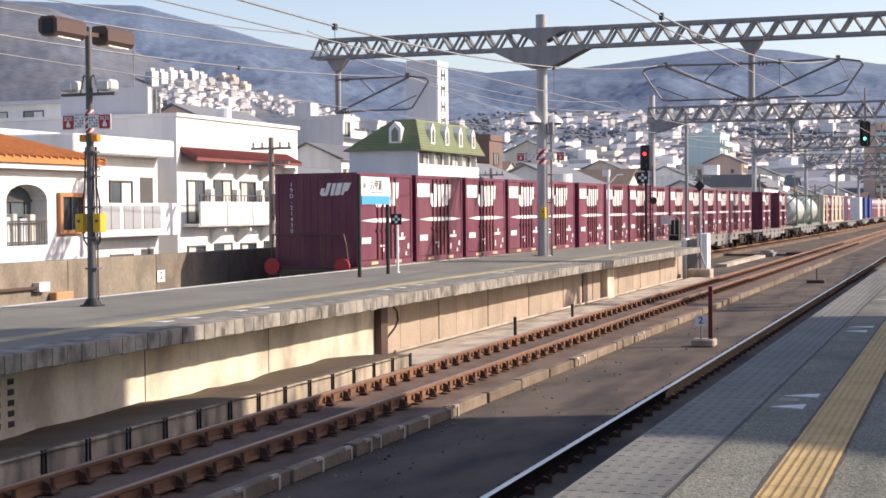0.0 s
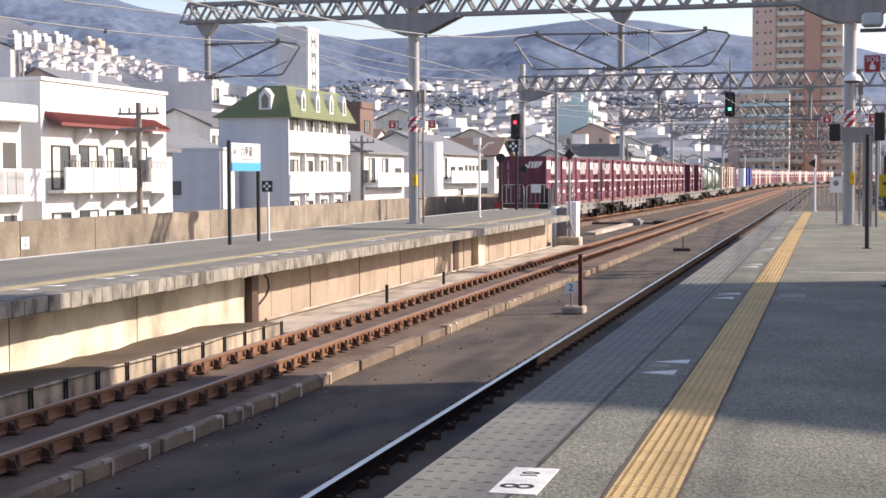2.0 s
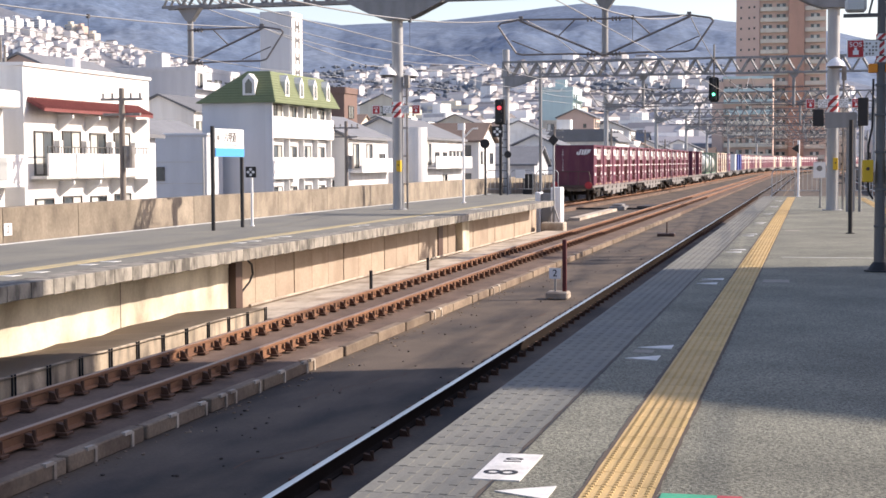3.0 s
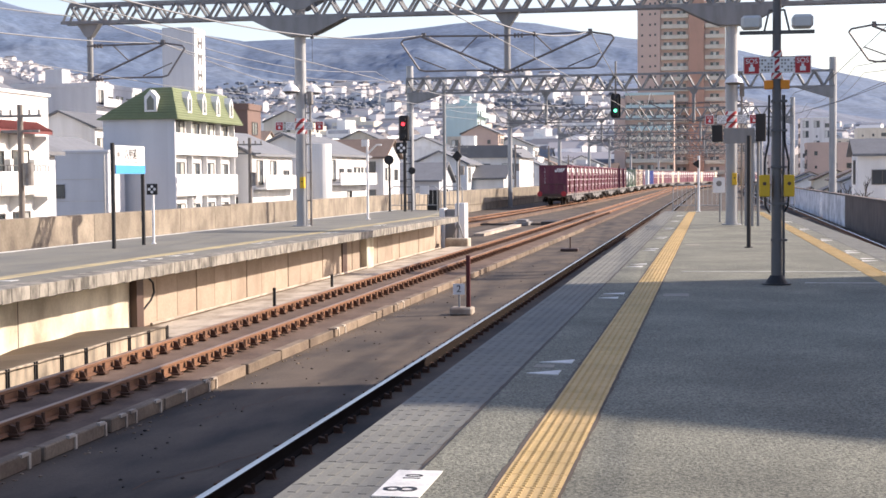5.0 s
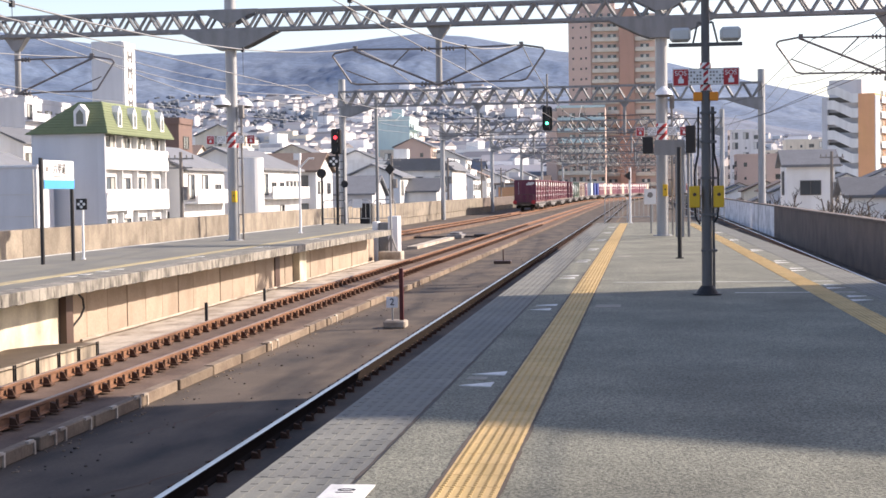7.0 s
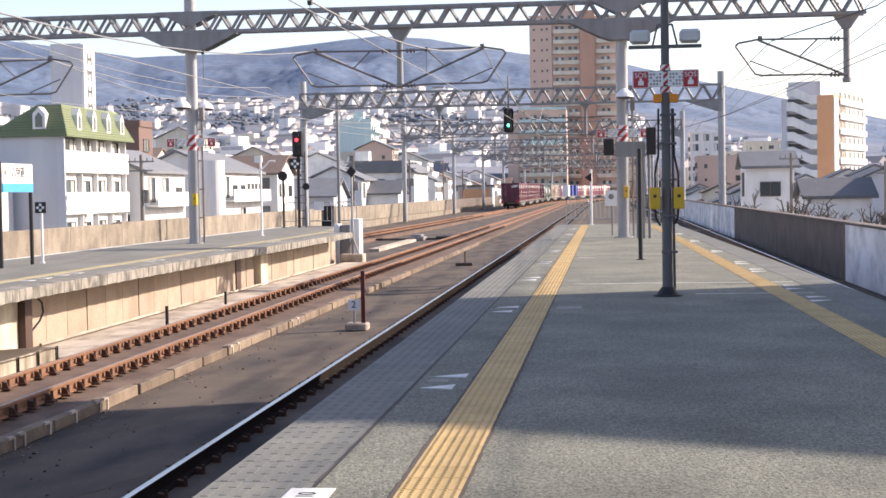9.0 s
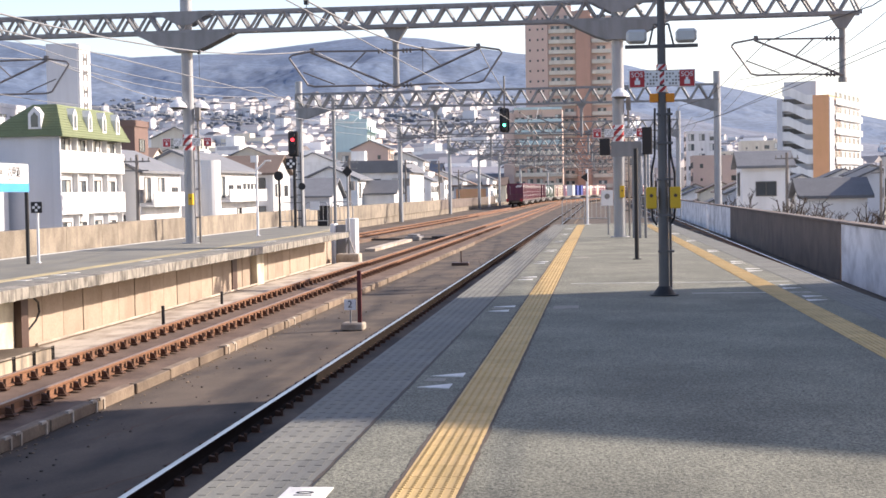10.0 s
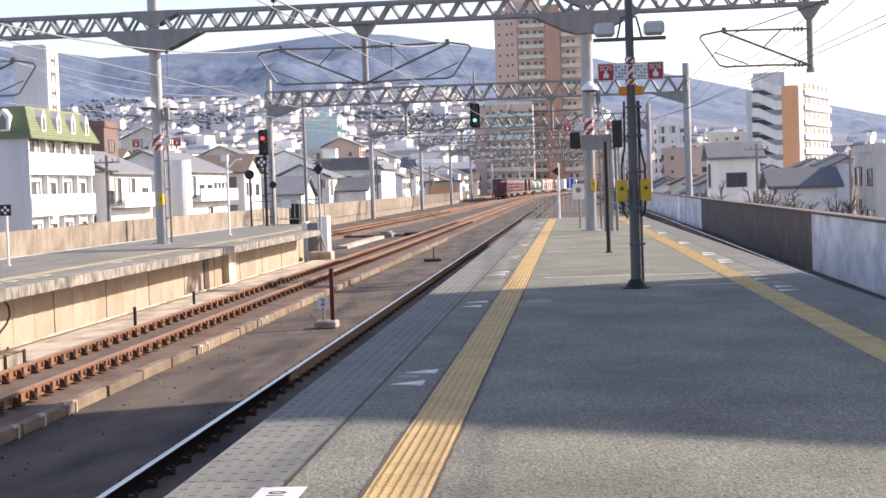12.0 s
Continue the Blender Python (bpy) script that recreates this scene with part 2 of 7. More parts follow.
M_GRIT = surface("dark_grit", (0.07, 0.055, 0.045), 0.95, vary=0.3, scale=10, grain=60, grain_amount=0.3, per_island=0.4)
M_LEDGE = surface("dusty_concrete_ledge", (0.22, 0.165, 0.115), 0.9, vary=0.5, scale=1.5, grain=25, grain_amount=0.4, stain=(0.13, 0.09, 0.065), stain_scale=(1.5, 0.8, 1), stain_amount=0.9, per_object=0.15)
# Near rail sides: grease and the platform's shade put into one dark colour.
M_DARKRAIL = surface("shaded_oily_rail", (0.026, 0.021, 0.019), 1.0, 0.0, vary=0.25, scale=3, grain=40, grain_amount=0.2, bump=0, spec=0.0)
M_SIDING = surface("warm_grey_siding", (0.55, 0.53, 0.50), 0.8, vary=0.1, scale=0.5, grain=10, grain_amount=0.05, stain=(0.33, 0.31, 0.29), stain_scale=(0.5, 0.5, 0.1), stain_amount=0.5)
M_CLIP = surface("dark_rusty_clip", (0.10, 0.05, 0.03), 0.85, 0.2, vary=0.3, scale=5, grain=40, grain_amount=0.2)
M_RENDER = surface("white_render", (0.76, 0.75, 0.73), 0.85, vary=0.07, scale=0.4, grain=10, grain_amount=0.04, stain=(0.56, 0.54, 0.51), stain_scale=(0.6, 0.6, 0.06), stain_amount=0.45)
M_GREYRENDER = surface("blue_grey_siding_and_shade", (0.55, 0.555, 0.575), 0.8, vary=0.08, scale=0.4, grain=10, grain_amount=0.04, stain=(0.45, 0.455, 0.475), stain_scale=(0.6, 0.6, 0.06), stain_amount=0.5)
M_CREAMRENDER = surface("cream_render", (0.66, 0.61, 0.51), 0.85, vary=0.08, scale=0.4, grain=10, grain_amount=0.05, stain=(0.5, 0.44, 0.36), stain_scale=(0.6, 0.6, 0.06), stain_amount=0.5)
M_BROWNRENDER = surface("brown_tile_facade", (0.50, 0.30, 0.225), 0.8, vary=0.1, scale=0.3, grain=4, grain_amount=0.08, stain=(0.38, 0.25, 0.18), stain_scale=(0.3, 0.3, 0.05), stain_amount=0.5)
M_TANRENDER = surface("tan_tile_facade", (0.58, 0.43, 0.36), 0.8, vary=0.1, scale=0.3, grain=4, grain_amount=0.08)
M_TEALRENDER = surface("pale_teal_facade", (0.52, 0.66, 0.66), 0.8, vary=0.08, scale=0.3, grain=8, grain_amount=0.05, stain=(0.45, 0.56, 0.56), stain_scale=(0.5, 0.5, 0.06), stain_amount=0.5)
M_ORANGEWALL = surface("orange_facade", (0.74, 0.38, 0.20), 0.8, vary=0.08, scale=0.4, grain=8, grain_amount=0.05, stain=(0.66, 0.36, 0.15), stain_scale=(0.5, 0.5, 0.06), stain_amount=0.4)
M_ROOFGREY = surface("dark_grey_roof_tile", (0.15, 0.155, 0.165), 0.7, vary=0.2, scale=1.0, grain=6, grain_amount=0.2, per_object=0.25)
M_ROOFBROWN = surface("brown_roof_tile", (0.20, 0.145, 0.115), 0.75, vary=0.2, scale=1.0, grain=6, grain_amount=0.2, per_object=0.2)
M_ROOFORANGE = surface("orange_roof_tile", (0.55, 0.21, 0.07), 0.75, vary=0.2, scale=1.5, grain=8, grain_amount=0.2)
M_ROOFRED = surface("maroon_roof_tile", (0.19, 0.055, 0.05), 0.7, vary=0.2, scale=1.5, grain=8, grain_amount=0.2)
M_ROOFGREEN = surface("green_shingle", (0.19, 0.225, 0.125), 0.85, vary=0.15, scale=1.2, grain=9, grain_amount=0.15, per_object=0.08, per_island=0.12)
M_FRAME = surface("dark_window_frame", (0.10, 0.095, 0.09), 0.5, 0.3, vary=0.1, scale=3, grain=20, grain_amount=0.05)
M_WFRAME = surface("pale_window_frame", (0.55, 0.55, 0.54), 0.5, 0.2, vary=0.1, scale=3, grain=20, grain_amount=0.05)
M_GLASS = surface("window_glass", (0.07, 0.085, 0.095), 0.08, 0.0, vary=0.5, scale=0.6, grain=3, grain_amount=0.1, bump=0, per_object=0.6, spec=0.8)
M_CURTAIN = surface("curtained_glass", (0.56, 0.56, 0.52), 0.25, 0.0, vary=0.25, scale=3, grain=12, grain_amount=0.12, bump=0, per_object=0.35)
M_WOODPOLE = surface("grey_brown_pole", (0.22, 0.19, 0.165), 0.85, vary=0.2, scale=2, grain=20, grain_amount=0.12)
# Far hill colour has the blue of distance haze mixed into it.
M_HILL = surface("haze_tinted_forest", (0.105, 0.15, 0.225), 0.95, vary=0.3, scale=0.012, grain=0.09, grain_amount=0.5, bump=0, stain=(0.14, 0.175, 0.23), stain_scale=(0.003, 0.0015, 0.006), stain_amount=0.6)
# Near hill and lower slopes carry a weaker haze tint in their colours.
M_NEARHILL = surface("haze_tinted_woodland", (0.115, 0.13, 0.16), 0.95, vary=0.35, scale=0.02, grain=0.12, grain_amount=0.5, bump=0, stain=(0.17, 0.165, 0.17), stain_scale=(0.005, 0.003, 0.01), stain_amount=0.7)
M_SLOPE = surface("haze_tinted_gardens", (0.12, 0.145, 0.195), 0.95, vary=0.4, scale=0.02, grain=0.15, grain_amount=0.7, bump=0, stain=(0.165, 0.18, 0.215), stain_scale=(0.01, 0.01, 0.01), stain_amount=0.7)
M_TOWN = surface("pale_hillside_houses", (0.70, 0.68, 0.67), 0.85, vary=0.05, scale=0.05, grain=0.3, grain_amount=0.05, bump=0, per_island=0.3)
# Roof and tree colours are lightened to stand in for haze.
M_TOWNROOF = surface("haze_paled_roofs", (0.33, 0.305, 0.30), 0.85, vary=0.05, scale=0.05, grain=0.3, grain_amount=0.05, bump=0, per_island=0.6)
M_TREES = surface("haze_paled_trees", (0.145, 0.16, 0.18), 0.95, vary=0.3, scale=0.3, grain=1.5, grain_amount=0.3, bump=0, per_island=0.35)
M_SHRUB = surface("dark_evergreen_leaves", (0.045, 0.07, 0.03), 0.85, vary=0.35, scale=2, grain=8, grain_amount=0.3, per_island=0.4)
M_WOODTRIM = surface("orange_brown_wood", (0.42, 0.19, 0.08), 0.6, vary=0.2, scale=3, grain=30, grain_amount=0.15)
M_BARK = surface("bare_bark", (0.085, 0.065, 0.05), 0.9, vary=0.3, scale=3, grain=20, grain_amount=0.2)
M_DARKBRICK = surface("dark_brown_brick", (0.17, 0.11, 0.092), 0.85, vary=0.15, scale=0.5, grain=6, grain_amount=0.12)
M_CANOPY = surface("unseen_canopy_grey", (0.22, 0.22, 0.22), 0.8, vary=0.2, scale=0.5, grain=10, grain_amount=0.1)


# ---- the line: a viaduct that runs straight and then bends away ----
def bend(y):
    return (y - 280) ** 2 / 1800 if y > 280 else 0.0


def freight_x(y):
    """The centre of the track behind the island platform, which closes in on the others past the platform's end."""
    return (-16.5 if y < 37 else -12.5 - 4.0 * math.exp(-(y - 37) / 78)) + bend(y)


def near_x(y):
    return -3.4 + bend(y)


def mid_x(y):
    return -7.95 + bend(y) + 0.23 * max(0.0, min(1.0, (38 - y) / 22))


RAIL_Z, BED_Z, STREET_Z = -0.95, -1.3, -7.5
STEPS = [-30, 0, 10, 16, 20, 24, 28, 32, 38, 45, 52, 60, 70, 80, 90, 100, 115, 130, 150, 175, 200, 230, 260, 280, 300, 320, 340, 360, 380, 400, 430, 460, 490, 520, 560, 600, 650]


def swept(profile, centre, steps, closed=True):
    """A profile of (x, z) pairs carried along a centre line over the given y values."""
    bm = bmesh.new()
    rings = []
    for y in steps:
        c = centre(y)
        rings.append([bm.verts.new((c + px, y, pz)) for px, pz in profile])
    n = len(profile)
    for a, b in zip(rings, rings[1:]):
        for i in range(n if closed else n - 1):
            bm.faces.new((a[i], a[(i + 1) % n], b[(i + 1) % n], b[i]))
    if closed:
        bm.faces.new(rings[0])
        bm.faces.new(rings[-1])
    bmesh.ops.recalc_face_normals(bm, faces=bm.faces)
    return bm


structure("ground", boxes((-1500, 1500, -600, 4500, STREET_Z - 0.5, STREET_Z)), M_STREET, "grey-brown city ground below the viaduct", "ground")
structure("viaduct_deck", swept([(-20.0, BED_Z), (7.2, BED_Z), (7.2, BED_Z - 1.2), (-20.0, BED_Z - 1.2)], bend, STEPS), M_BED, "rust-stained concrete slab of the railway viaduct", "viaduct")

# rails
RAIL_SECTION = [(-0.063, 0), (0.063, 0), (0.063, 0.012), (0.012, 0.03), (0.012, 0.105), (0.033, 0.118), (0.033, 0.15), (-0.033, 0.15), (-0.033, 0.118), (-0.012, 0.105), (-0.012, 0.03), (-0.063, 0.012)]
HEAD_SECTION = [(-0.03, 0.151), (0.03, 0.151), (0.026, 0.156), (-0.026, 0.156)]


def rail(centre, offset, head, label, side=None):
    z = RAIL_Z - 0.156
    ob = structure("rail", swept([(offset + a, z + b) for a, b in RAIL_SECTION], centre, STEPS), side or M_RUST, label, "rail")
    part("rail_head", swept([(offset + a, z + b) for a, b in HEAD_SECTION], centre, STEPS), head, ob)
    return ob


for off in (-0.53, 0.53):
    rail(near_x, off, M_RAILTOP, "steel rail with a polished bright head beside the platform", M_DARKRAIL)
    rail(mid_x, off, M_RUSTTOP, "rusty steel rail of the middle track")
    rail(freight_x, off, M_RUSTTOP, "rusty steel rail under the freight train")

# plinths under the rails
structure("track_plinth", swept([(-8.8, BED_Z), (-6.72, BED_Z), (-6.72, -1.15), (-8.8, -1.11)], bend, STEPS), M_PLINTH, "dusty concrete plinth under the middle track", "track bed")
structure("track_plinth", swept([(-1.2, BED_Z), (1.2, BED_Z), (1.2, -1.11), (-1.2, -1.11)], freight_x, STEPS), M_PLINTH, "dusty concrete plinth under the freight track", "track bed")
structure("track_plinth", swept([(-0.72, BED_Z), (1.2, BED_Z), (1.2, -1.11), (-0.72, -1.11)], near_x, STEPS), M_BED, "dark concrete plinth under the platform-side track", "track bed")

# the parapet beyond the freight track
structure("wall_north_base", swept([(-19.9, BED_Z), (-19.6, BED_Z), (-19.6, -0.7), (-19.9, -0.7)], bend, STEPS), M_PARAPET, "base of the stained viaduct parapet", "wall")


def parapet_pieces(owner, x0, x1, y0, y1, z0, z1, length, mat):
    y = y0
    while y < y1:
        n = min(length, y1 - y)
        bm = boxes((x0 + bend(y), x1 + bend(y), y + 0.01, y + n - 0.01, z0, z1), bevel=0.012)
        part("panel", bm, mat, owner)
        y += length


wall_n = thing("wall_north", "brown-streaked concrete parapet along the freight track", "wall", kind="structure")
parapet_pieces(wall_n, -19.9, -19.52, 10, 60, -0.7, 0.45, 4.0, M_PARAPET)
parapet_pieces(wall_n, -19.9, -19.52, 60, 184, -0.7, 0.5, 10.0, M_PARAPET)
parapet_pieces(wall_n, -19.9, -19.52, 184, 280, -0.7, 0.5, 10.0, M_PARAPET_DARK)
wall_s = thing("wall_south", "viaduct parapet in dark brown and white painted stretches", "wall", kind="structure")
for y0, y1, mat in ((0, 22, M_PARAPET_WHITE), (22.1, 45.2, M_PARAPET_WHITE), (45.4, 83.8, M_PARAPET_DARK), (84, 101, M_PARAPET_WHITE), (103, 150, M_PARAPET_WHITE), (150.2, 280, M_PARAPET)):
    part("panel", boxes((6.9, 7.2, y0, y1, BED_Z, 0.36), bevel=0.012), mat, wall_s)
    part("cap", boxes((6.85, 7.25, y0, y1, 0.36, 0.43), bevel=0.012), M_PARAPET_DARK, wall_s)


# ---- the freight train ----
CW, CH, CL = 2.45, 2.5, 3.715


def flat(bm, y, z, pts, x=CW / 2 + 0.012, t=0.006):
    """A thin plate of an outline (dy, dz) on the container's flank."""
    prism(bm, [(y + a, z + b) for a, b in pts], "x", x - t, x + t)


def container_body(mat, name):
    bm = boxes((-CW / 2 + 0.03, CW / 2 - 0.03, -CL / 2 + 0.03, CL / 2 - 0.03, 0.05, CH - 0.03))
    for x in (-1, 1):
        for y in (-1, 1):
            box(bm, x * CW / 2, x * (CW / 2 - 0.12), y * CL / 2, y * (CL / 2 - 0.1), 0, CH, bevel=0.012)
        for z in ((0, 0.14), (CH - 0.09, CH)):
            box(bm, x * CW / 2, x * (CW / 2 - 0.08), -CL / 2 + 0.1, CL / 2 - 0.1, z[0], z[1])
        # doors with raised frames
        for y0, y1 in ((-1.72, -0.62), (-0.58, -0.02), (0.02, 0.58), (0.62, 1.72)):
            box(bm, x * (CW / 2 - 0.035), x * (CW / 2 - 0.008), y0, y1, 0.16, CH - 0.11, bevel=0.008)
    for y in (-1, 1):
        for z in ((0, 0.16), (CH - 0.1, CH)):
            box(bm, -CW / 2 + 0.12, CW / 2 - 0.12, y * CL / 2, y * (CL / 2 - 0.06), z[0], z[1])
        for i in range(11):
            x = -1.05 + i * 0.21
            box(bm, x - 0.05, x + 0.05, y * (CL / 2 - 0.03), y * (CL / 2 - 0.022), 0.18, CH - 0.12)
    return mesh_of(name, bm, mat)


J_SHAPE = [(-0.52, 2.26), (-0.3, 2.26), (-0.3, 1.66), (-0.38, 1.58), (-0.66, 1.58), (-0.8, 1.7), (-0.8, 1.98), (-0.6, 1.98), (-0.6, 1.78), (-0.52, 1.76)]
BAR_SHAPES = [[(-0.22, 2.23), (0.0, 2.25), (0.03, 1.6), (-0.16, 1.58)], [(0.07, 2.25), (0.36, 2.27), (0.4, 1.66), (0.3, 1.6), (0.09, 1.6)],
              [(0.44, 2.26), (0.86, 2.26), (0.8, 1.84), (0.62, 1.8), (0.6, 1.62), (0.46, 1.62)]]


def logo_mesh():
    """Slanting white blocks that stand for the operator's mark, on the flank."""
    bm = bmesh.new()
    flat(bm, 0, 0, [(-1.8, 1.87), (-0.88, 1.87), (-0.88, 2.26), (-1.8, 2.26)])
    for shape in [J_SHAPE] + BAR_SHAPES:
        flat(bm, 0, 0, shape)
    return mesh_of("logo", bm, M_DECAL)


def stripe_mesh():
    bm = bmesh.new()
    flat(bm, 0, 1.22, [(-1.68, 0), (-0.9, 0.05), (0, 0.06), (0.9, 0.05), (1.68, 0), (0.9, -0.05), (0, -0.06), (-0.9, -0.05)])
    return mesh_of("stripe", bm, M_DECAL)


def stencil_meshes():
    meshes = []
    for y, z, w, h in ((-1.64, 0.6, 0.18, 0.17), (-1.44, 0.6, 0.18, 0.17), (-1.24, 0.6, 0.2, 0.17), (-0.45, 0.5, 0.3, 0.05), (-0.3, 0.36, 0.12, 0.1), (0.7, 0.66, 0.6, 0.08), (1.0, 0.76, 0.16, 0.1),
                       (0.75, 0.3, 0.1, 0.18), (1.3, 0.22, 0.1, 0.1), (1.45, 0.4, 0.12, 0.14)):
        bm = bmesh.new()
        flat(bm, y, z, [(0, 0), (w * 0.9, 0), (w, h), (w * 0.1, h)])
        meshes.append(mesh_of("stencil_mark", bm, M_DECAL))
    return meshes


def door_bar_mesh():
    bm = bmesh.new()
    cyl(bm, (CW / 2 + 0.02, 0, 0.15), (CW / 2 + 0.02, 0, 2.4), 0.02, n=6)
    box(bm, CW / 2, CW / 2 + 0.05, -0.1, 0.1, 0.92, 0.98)
    return mesh_of("door_bar", bm, M_DARKRED)


def pocket_mesh():
    bm = bmesh.new()
    box(bm, CW / 2 - 0.02, CW / 2 + 0.012, -0.22, 0.22, 0.03, 0.11)
    return mesh_of("fork_pocket", bm, M_POCKET)


M_POCKET = surface("fork_pocket_trim", (0.50, 0.40, 0.22), 0.7, vary=0.3, scale=5, grain=30, grain_amount=0.2)
BODY = {"m": container_body(M_MAROON, "container"), "n": container_body(M_NAVY, "container"), "c": container_body(M_CREAM, "container"),
        "w": container_body(M_WHITEP, "container"), "b": container_body(M_BLUE, "container")}
LOGO, STRIPE, STENCIL, GEAR, POCKET = logo_mesh(), stripe_mesh(), stencil_meshes(), door_bar_mesh(), pocket_mesh()
NAMES = {"m": "maroon steel cargo container with white flank marks", "n": "dark purple cargo container", "c": "cream cargo container", "w": "white refrigerated container", "b": "blue cargo container"}


def container(w, kind, y, detail):
    c = part("container", BODY[kind], None, w, NAMES[kind], at=(0, y, 0.98))
    if kind in "mc":
        part("stripe", STRIPE, None, c, "long white pointed stripe")
        part("logo", LOGO, None, c, "slanting white operator mark")
    if detail:
        for mark in STENCIL:
            part("stencil_mark", mark, None, c)
        for y in (-0.6, -0.3, 0.0, 0.3, 0.6):
            part("door_bar", GEAR, None, c, at=(0, y, 0))
        for y in (-0.8, 0.8):
            part("fork_pocket", POCKET, None, c, at=(0, y, 0))
    return c


def tank(w, y):
    bm = bmesh.new()
    cyl(bm, (0, y - 2.5, 1.2), (0, y + 2.5, 1.2), 1.08, n=28)
    cyl(bm, (0, y - 2.75, 1.2), (0, y - 2.5, 1.2), 0.7, 1.08, n=28)
    cyl(bm, (0, y + 2.5, 1.2), (0, y + 2.75, 1.2), 1.08, 0.7, n=28)
    cyl(bm, (0, y, 2.2), (0, y, 2.4), 0.3, n=16)
    t = part("tank", bm, M_TANK, w, "dull grey cylindrical tank container", at=(0, 0, 0.98), smooth=False)
    fr = bmesh.new()
    for e in (y - 2.95, y + 2.95):
        for x in (-1.15, 1.15):
            box(fr, x - 0.06, x + 0.06, e - 0.06, e + 0.06, 0, 2.45)
        for z in (0.06, 2.4):
            box(fr, -1.1, 1.1, e - 0.05, e + 0.05, z - 0.05, z + 0.05)
        pipe(fr, [(-1.1, e, 0.1), (1.1, e, 2.35)], 0.04)
    for x in (-1.15, 1.15):
        box(fr, x - 0.05, x + 0.05, y - 2.9, y + 2.9, 0.0, 0.12)
        pipe(fr, [(x, y - 2.9, 1.3), (x, y - 1.9, 0.1)], 0.04)
        pipe(fr, [(x, y + 2.9, 1.3), (x, y + 1.9, 0.1)], 0.04)
    part("tank_frame", fr, M_FRAMEGREEN, t)


M_FRAMEGREEN = surface("green_tank_frame_paint", (0.16, 0.24, 0.17), 0.6, vary=0.2, scale=2, grain=20, grain_amount=0.1)


def deck_mesh():
    bm = boxes((-0.45, 0.45, -9.9, 9.9, 0.62, 0.97))
    for x in (-1, 1):
        box(bm, x * 1.2, x * 1.06, -9.9, 9.9, 0.84, 0.97)
        box(bm, x * 1.16, x * 1.1, -5.2, 5.2, 0.55, 0.84)
        for i in range(11):
            y = -9.6 + i * 1.92
            box(bm, x * 1.22, x * 0.4, y - 0.08, y + 0.08, 0.7, 0.95)
    box(bm, -0.12, 0.12, -10.15, 10.15, 0.72, 0.92)
    return mesh_of("wagon_deck", bm, M_GREYSTEEL)


def bogie_mesh():
    bm = bmesh.new()
    for x in (-1, 1):
        prism(bm, [(-1.35, 0.5), (-1.2, 0.62), (-0.5, 0.72), (0.5, 0.72), (1.2, 0.62), (1.35, 0.5), (1.0, 0.36), (0.4, 0.22), (-0.4, 0.22), (-1.0, 0.36)], "x", x * 0.9, x * 1.04)
        for y in (-0.95, 0.95):
            cyl(bm, (x * 1.02, y, 0.43), (x * 1.14, y, 0.43), 0.15, n=12)
        for y in (-0.15, 0.15):
            cyl(bm, (x * 1.0, y, 0.25), (x * 1.0, y, 0.62), 0.1, n=8)
    box(bm, -0.95, 0.95, -0.25, 0.25, 0.35, 0.62)
    return mesh_of("bogie", bm, M_DARKSTEEL)


def wheelset_mesh():
    bm = bmesh.new()
    cyl(bm, (-0.9, 0, 0.43), (0.9, 0, 0.43), 0.07, n=8)
    for x in (-1, 1):
        cyl(bm, (x * 0.5, 0, 0.43), (x * 0.63, 0, 0.43), 0.43, n=24)
        cyl(bm, (x * 0.47, 0, 0.43), (x * 0.5, 0, 0.43), 0.455, n=24)
    return mesh_of("wheelset", bm, M_DARKSTEEL)


def gear_meshes():
    """The boxes and the air tank hung under a wagon's side."""
    rows = (("brake_box", boxes((0.7, 1.18, -1.6, -0.4, 0.28, 0.72), bevel=0.03)), ("control_box", boxes((0.7, 1.15, 0.2, 1.9, 0.32, 0.7), bevel=0.03)),
            ("air_tank", cyl(bmesh.new(), (0.95, -3.6, 0.5), (0.95, -2.2, 0.5), 0.18, n=14)), ("tool_box", boxes((0.8, 1.1, 2.8, 3.5, 0.35, 0.68))))
    return [(name, mesh_of(name, bm, M_GREYSTEEL)) for name, bm in rows]


def end_rail_mesh():
    """Handrails on the tail of the last wagon."""
    bm = bmesh.new()
    pipe(bm, [(-1.22, -10.2, 0.95), (-1.12, -10.2, 1.85), (0.95, -10.2, 1.85), (1.02, -10.2, 1.6), (1.1, -10.2, 0.95)], 0.022)
    for x in (-0.35, 0.3):
        pipe(bm, [(x, -10.2, 0.95), (x, -10.2, 1.85)], 0.018)
    pipe(bm, [(-1.2, -10.2, 0.98), (1.1, -10.2, 0.98)], 0.03)
    box(bm, -1.2, 1.2, -10.25, -9.9, 0.8, 0.95)
    return mesh_of("end_handrail", bm, M_BROWNP)


DECK, BOGIE, WHEELS, UNDERGEAR = deck_mesh(), bogie_mesh(), wheelset_mesh(), gear_meshes()


def text_mesh(name, text, size, mat, depth=0.004):
    cu = bpy.data.curves.new(name, "FONT")
    cu.body, cu.size, cu.extrude, cu.align_x, cu.align_y = text, size, depth, "CENTER", "CENTER"
    tmp = new("letters", cu)
    bpy.context.view_layer.update()
    me = bpy.data.meshes.new_from_object(tmp.evaluated_get(bpy.context.evaluated_depsgraph_get()))
    bpy.data.objects.remove(tmp)
    me.materials.clear()
    me.materials.append(mat)
    return me


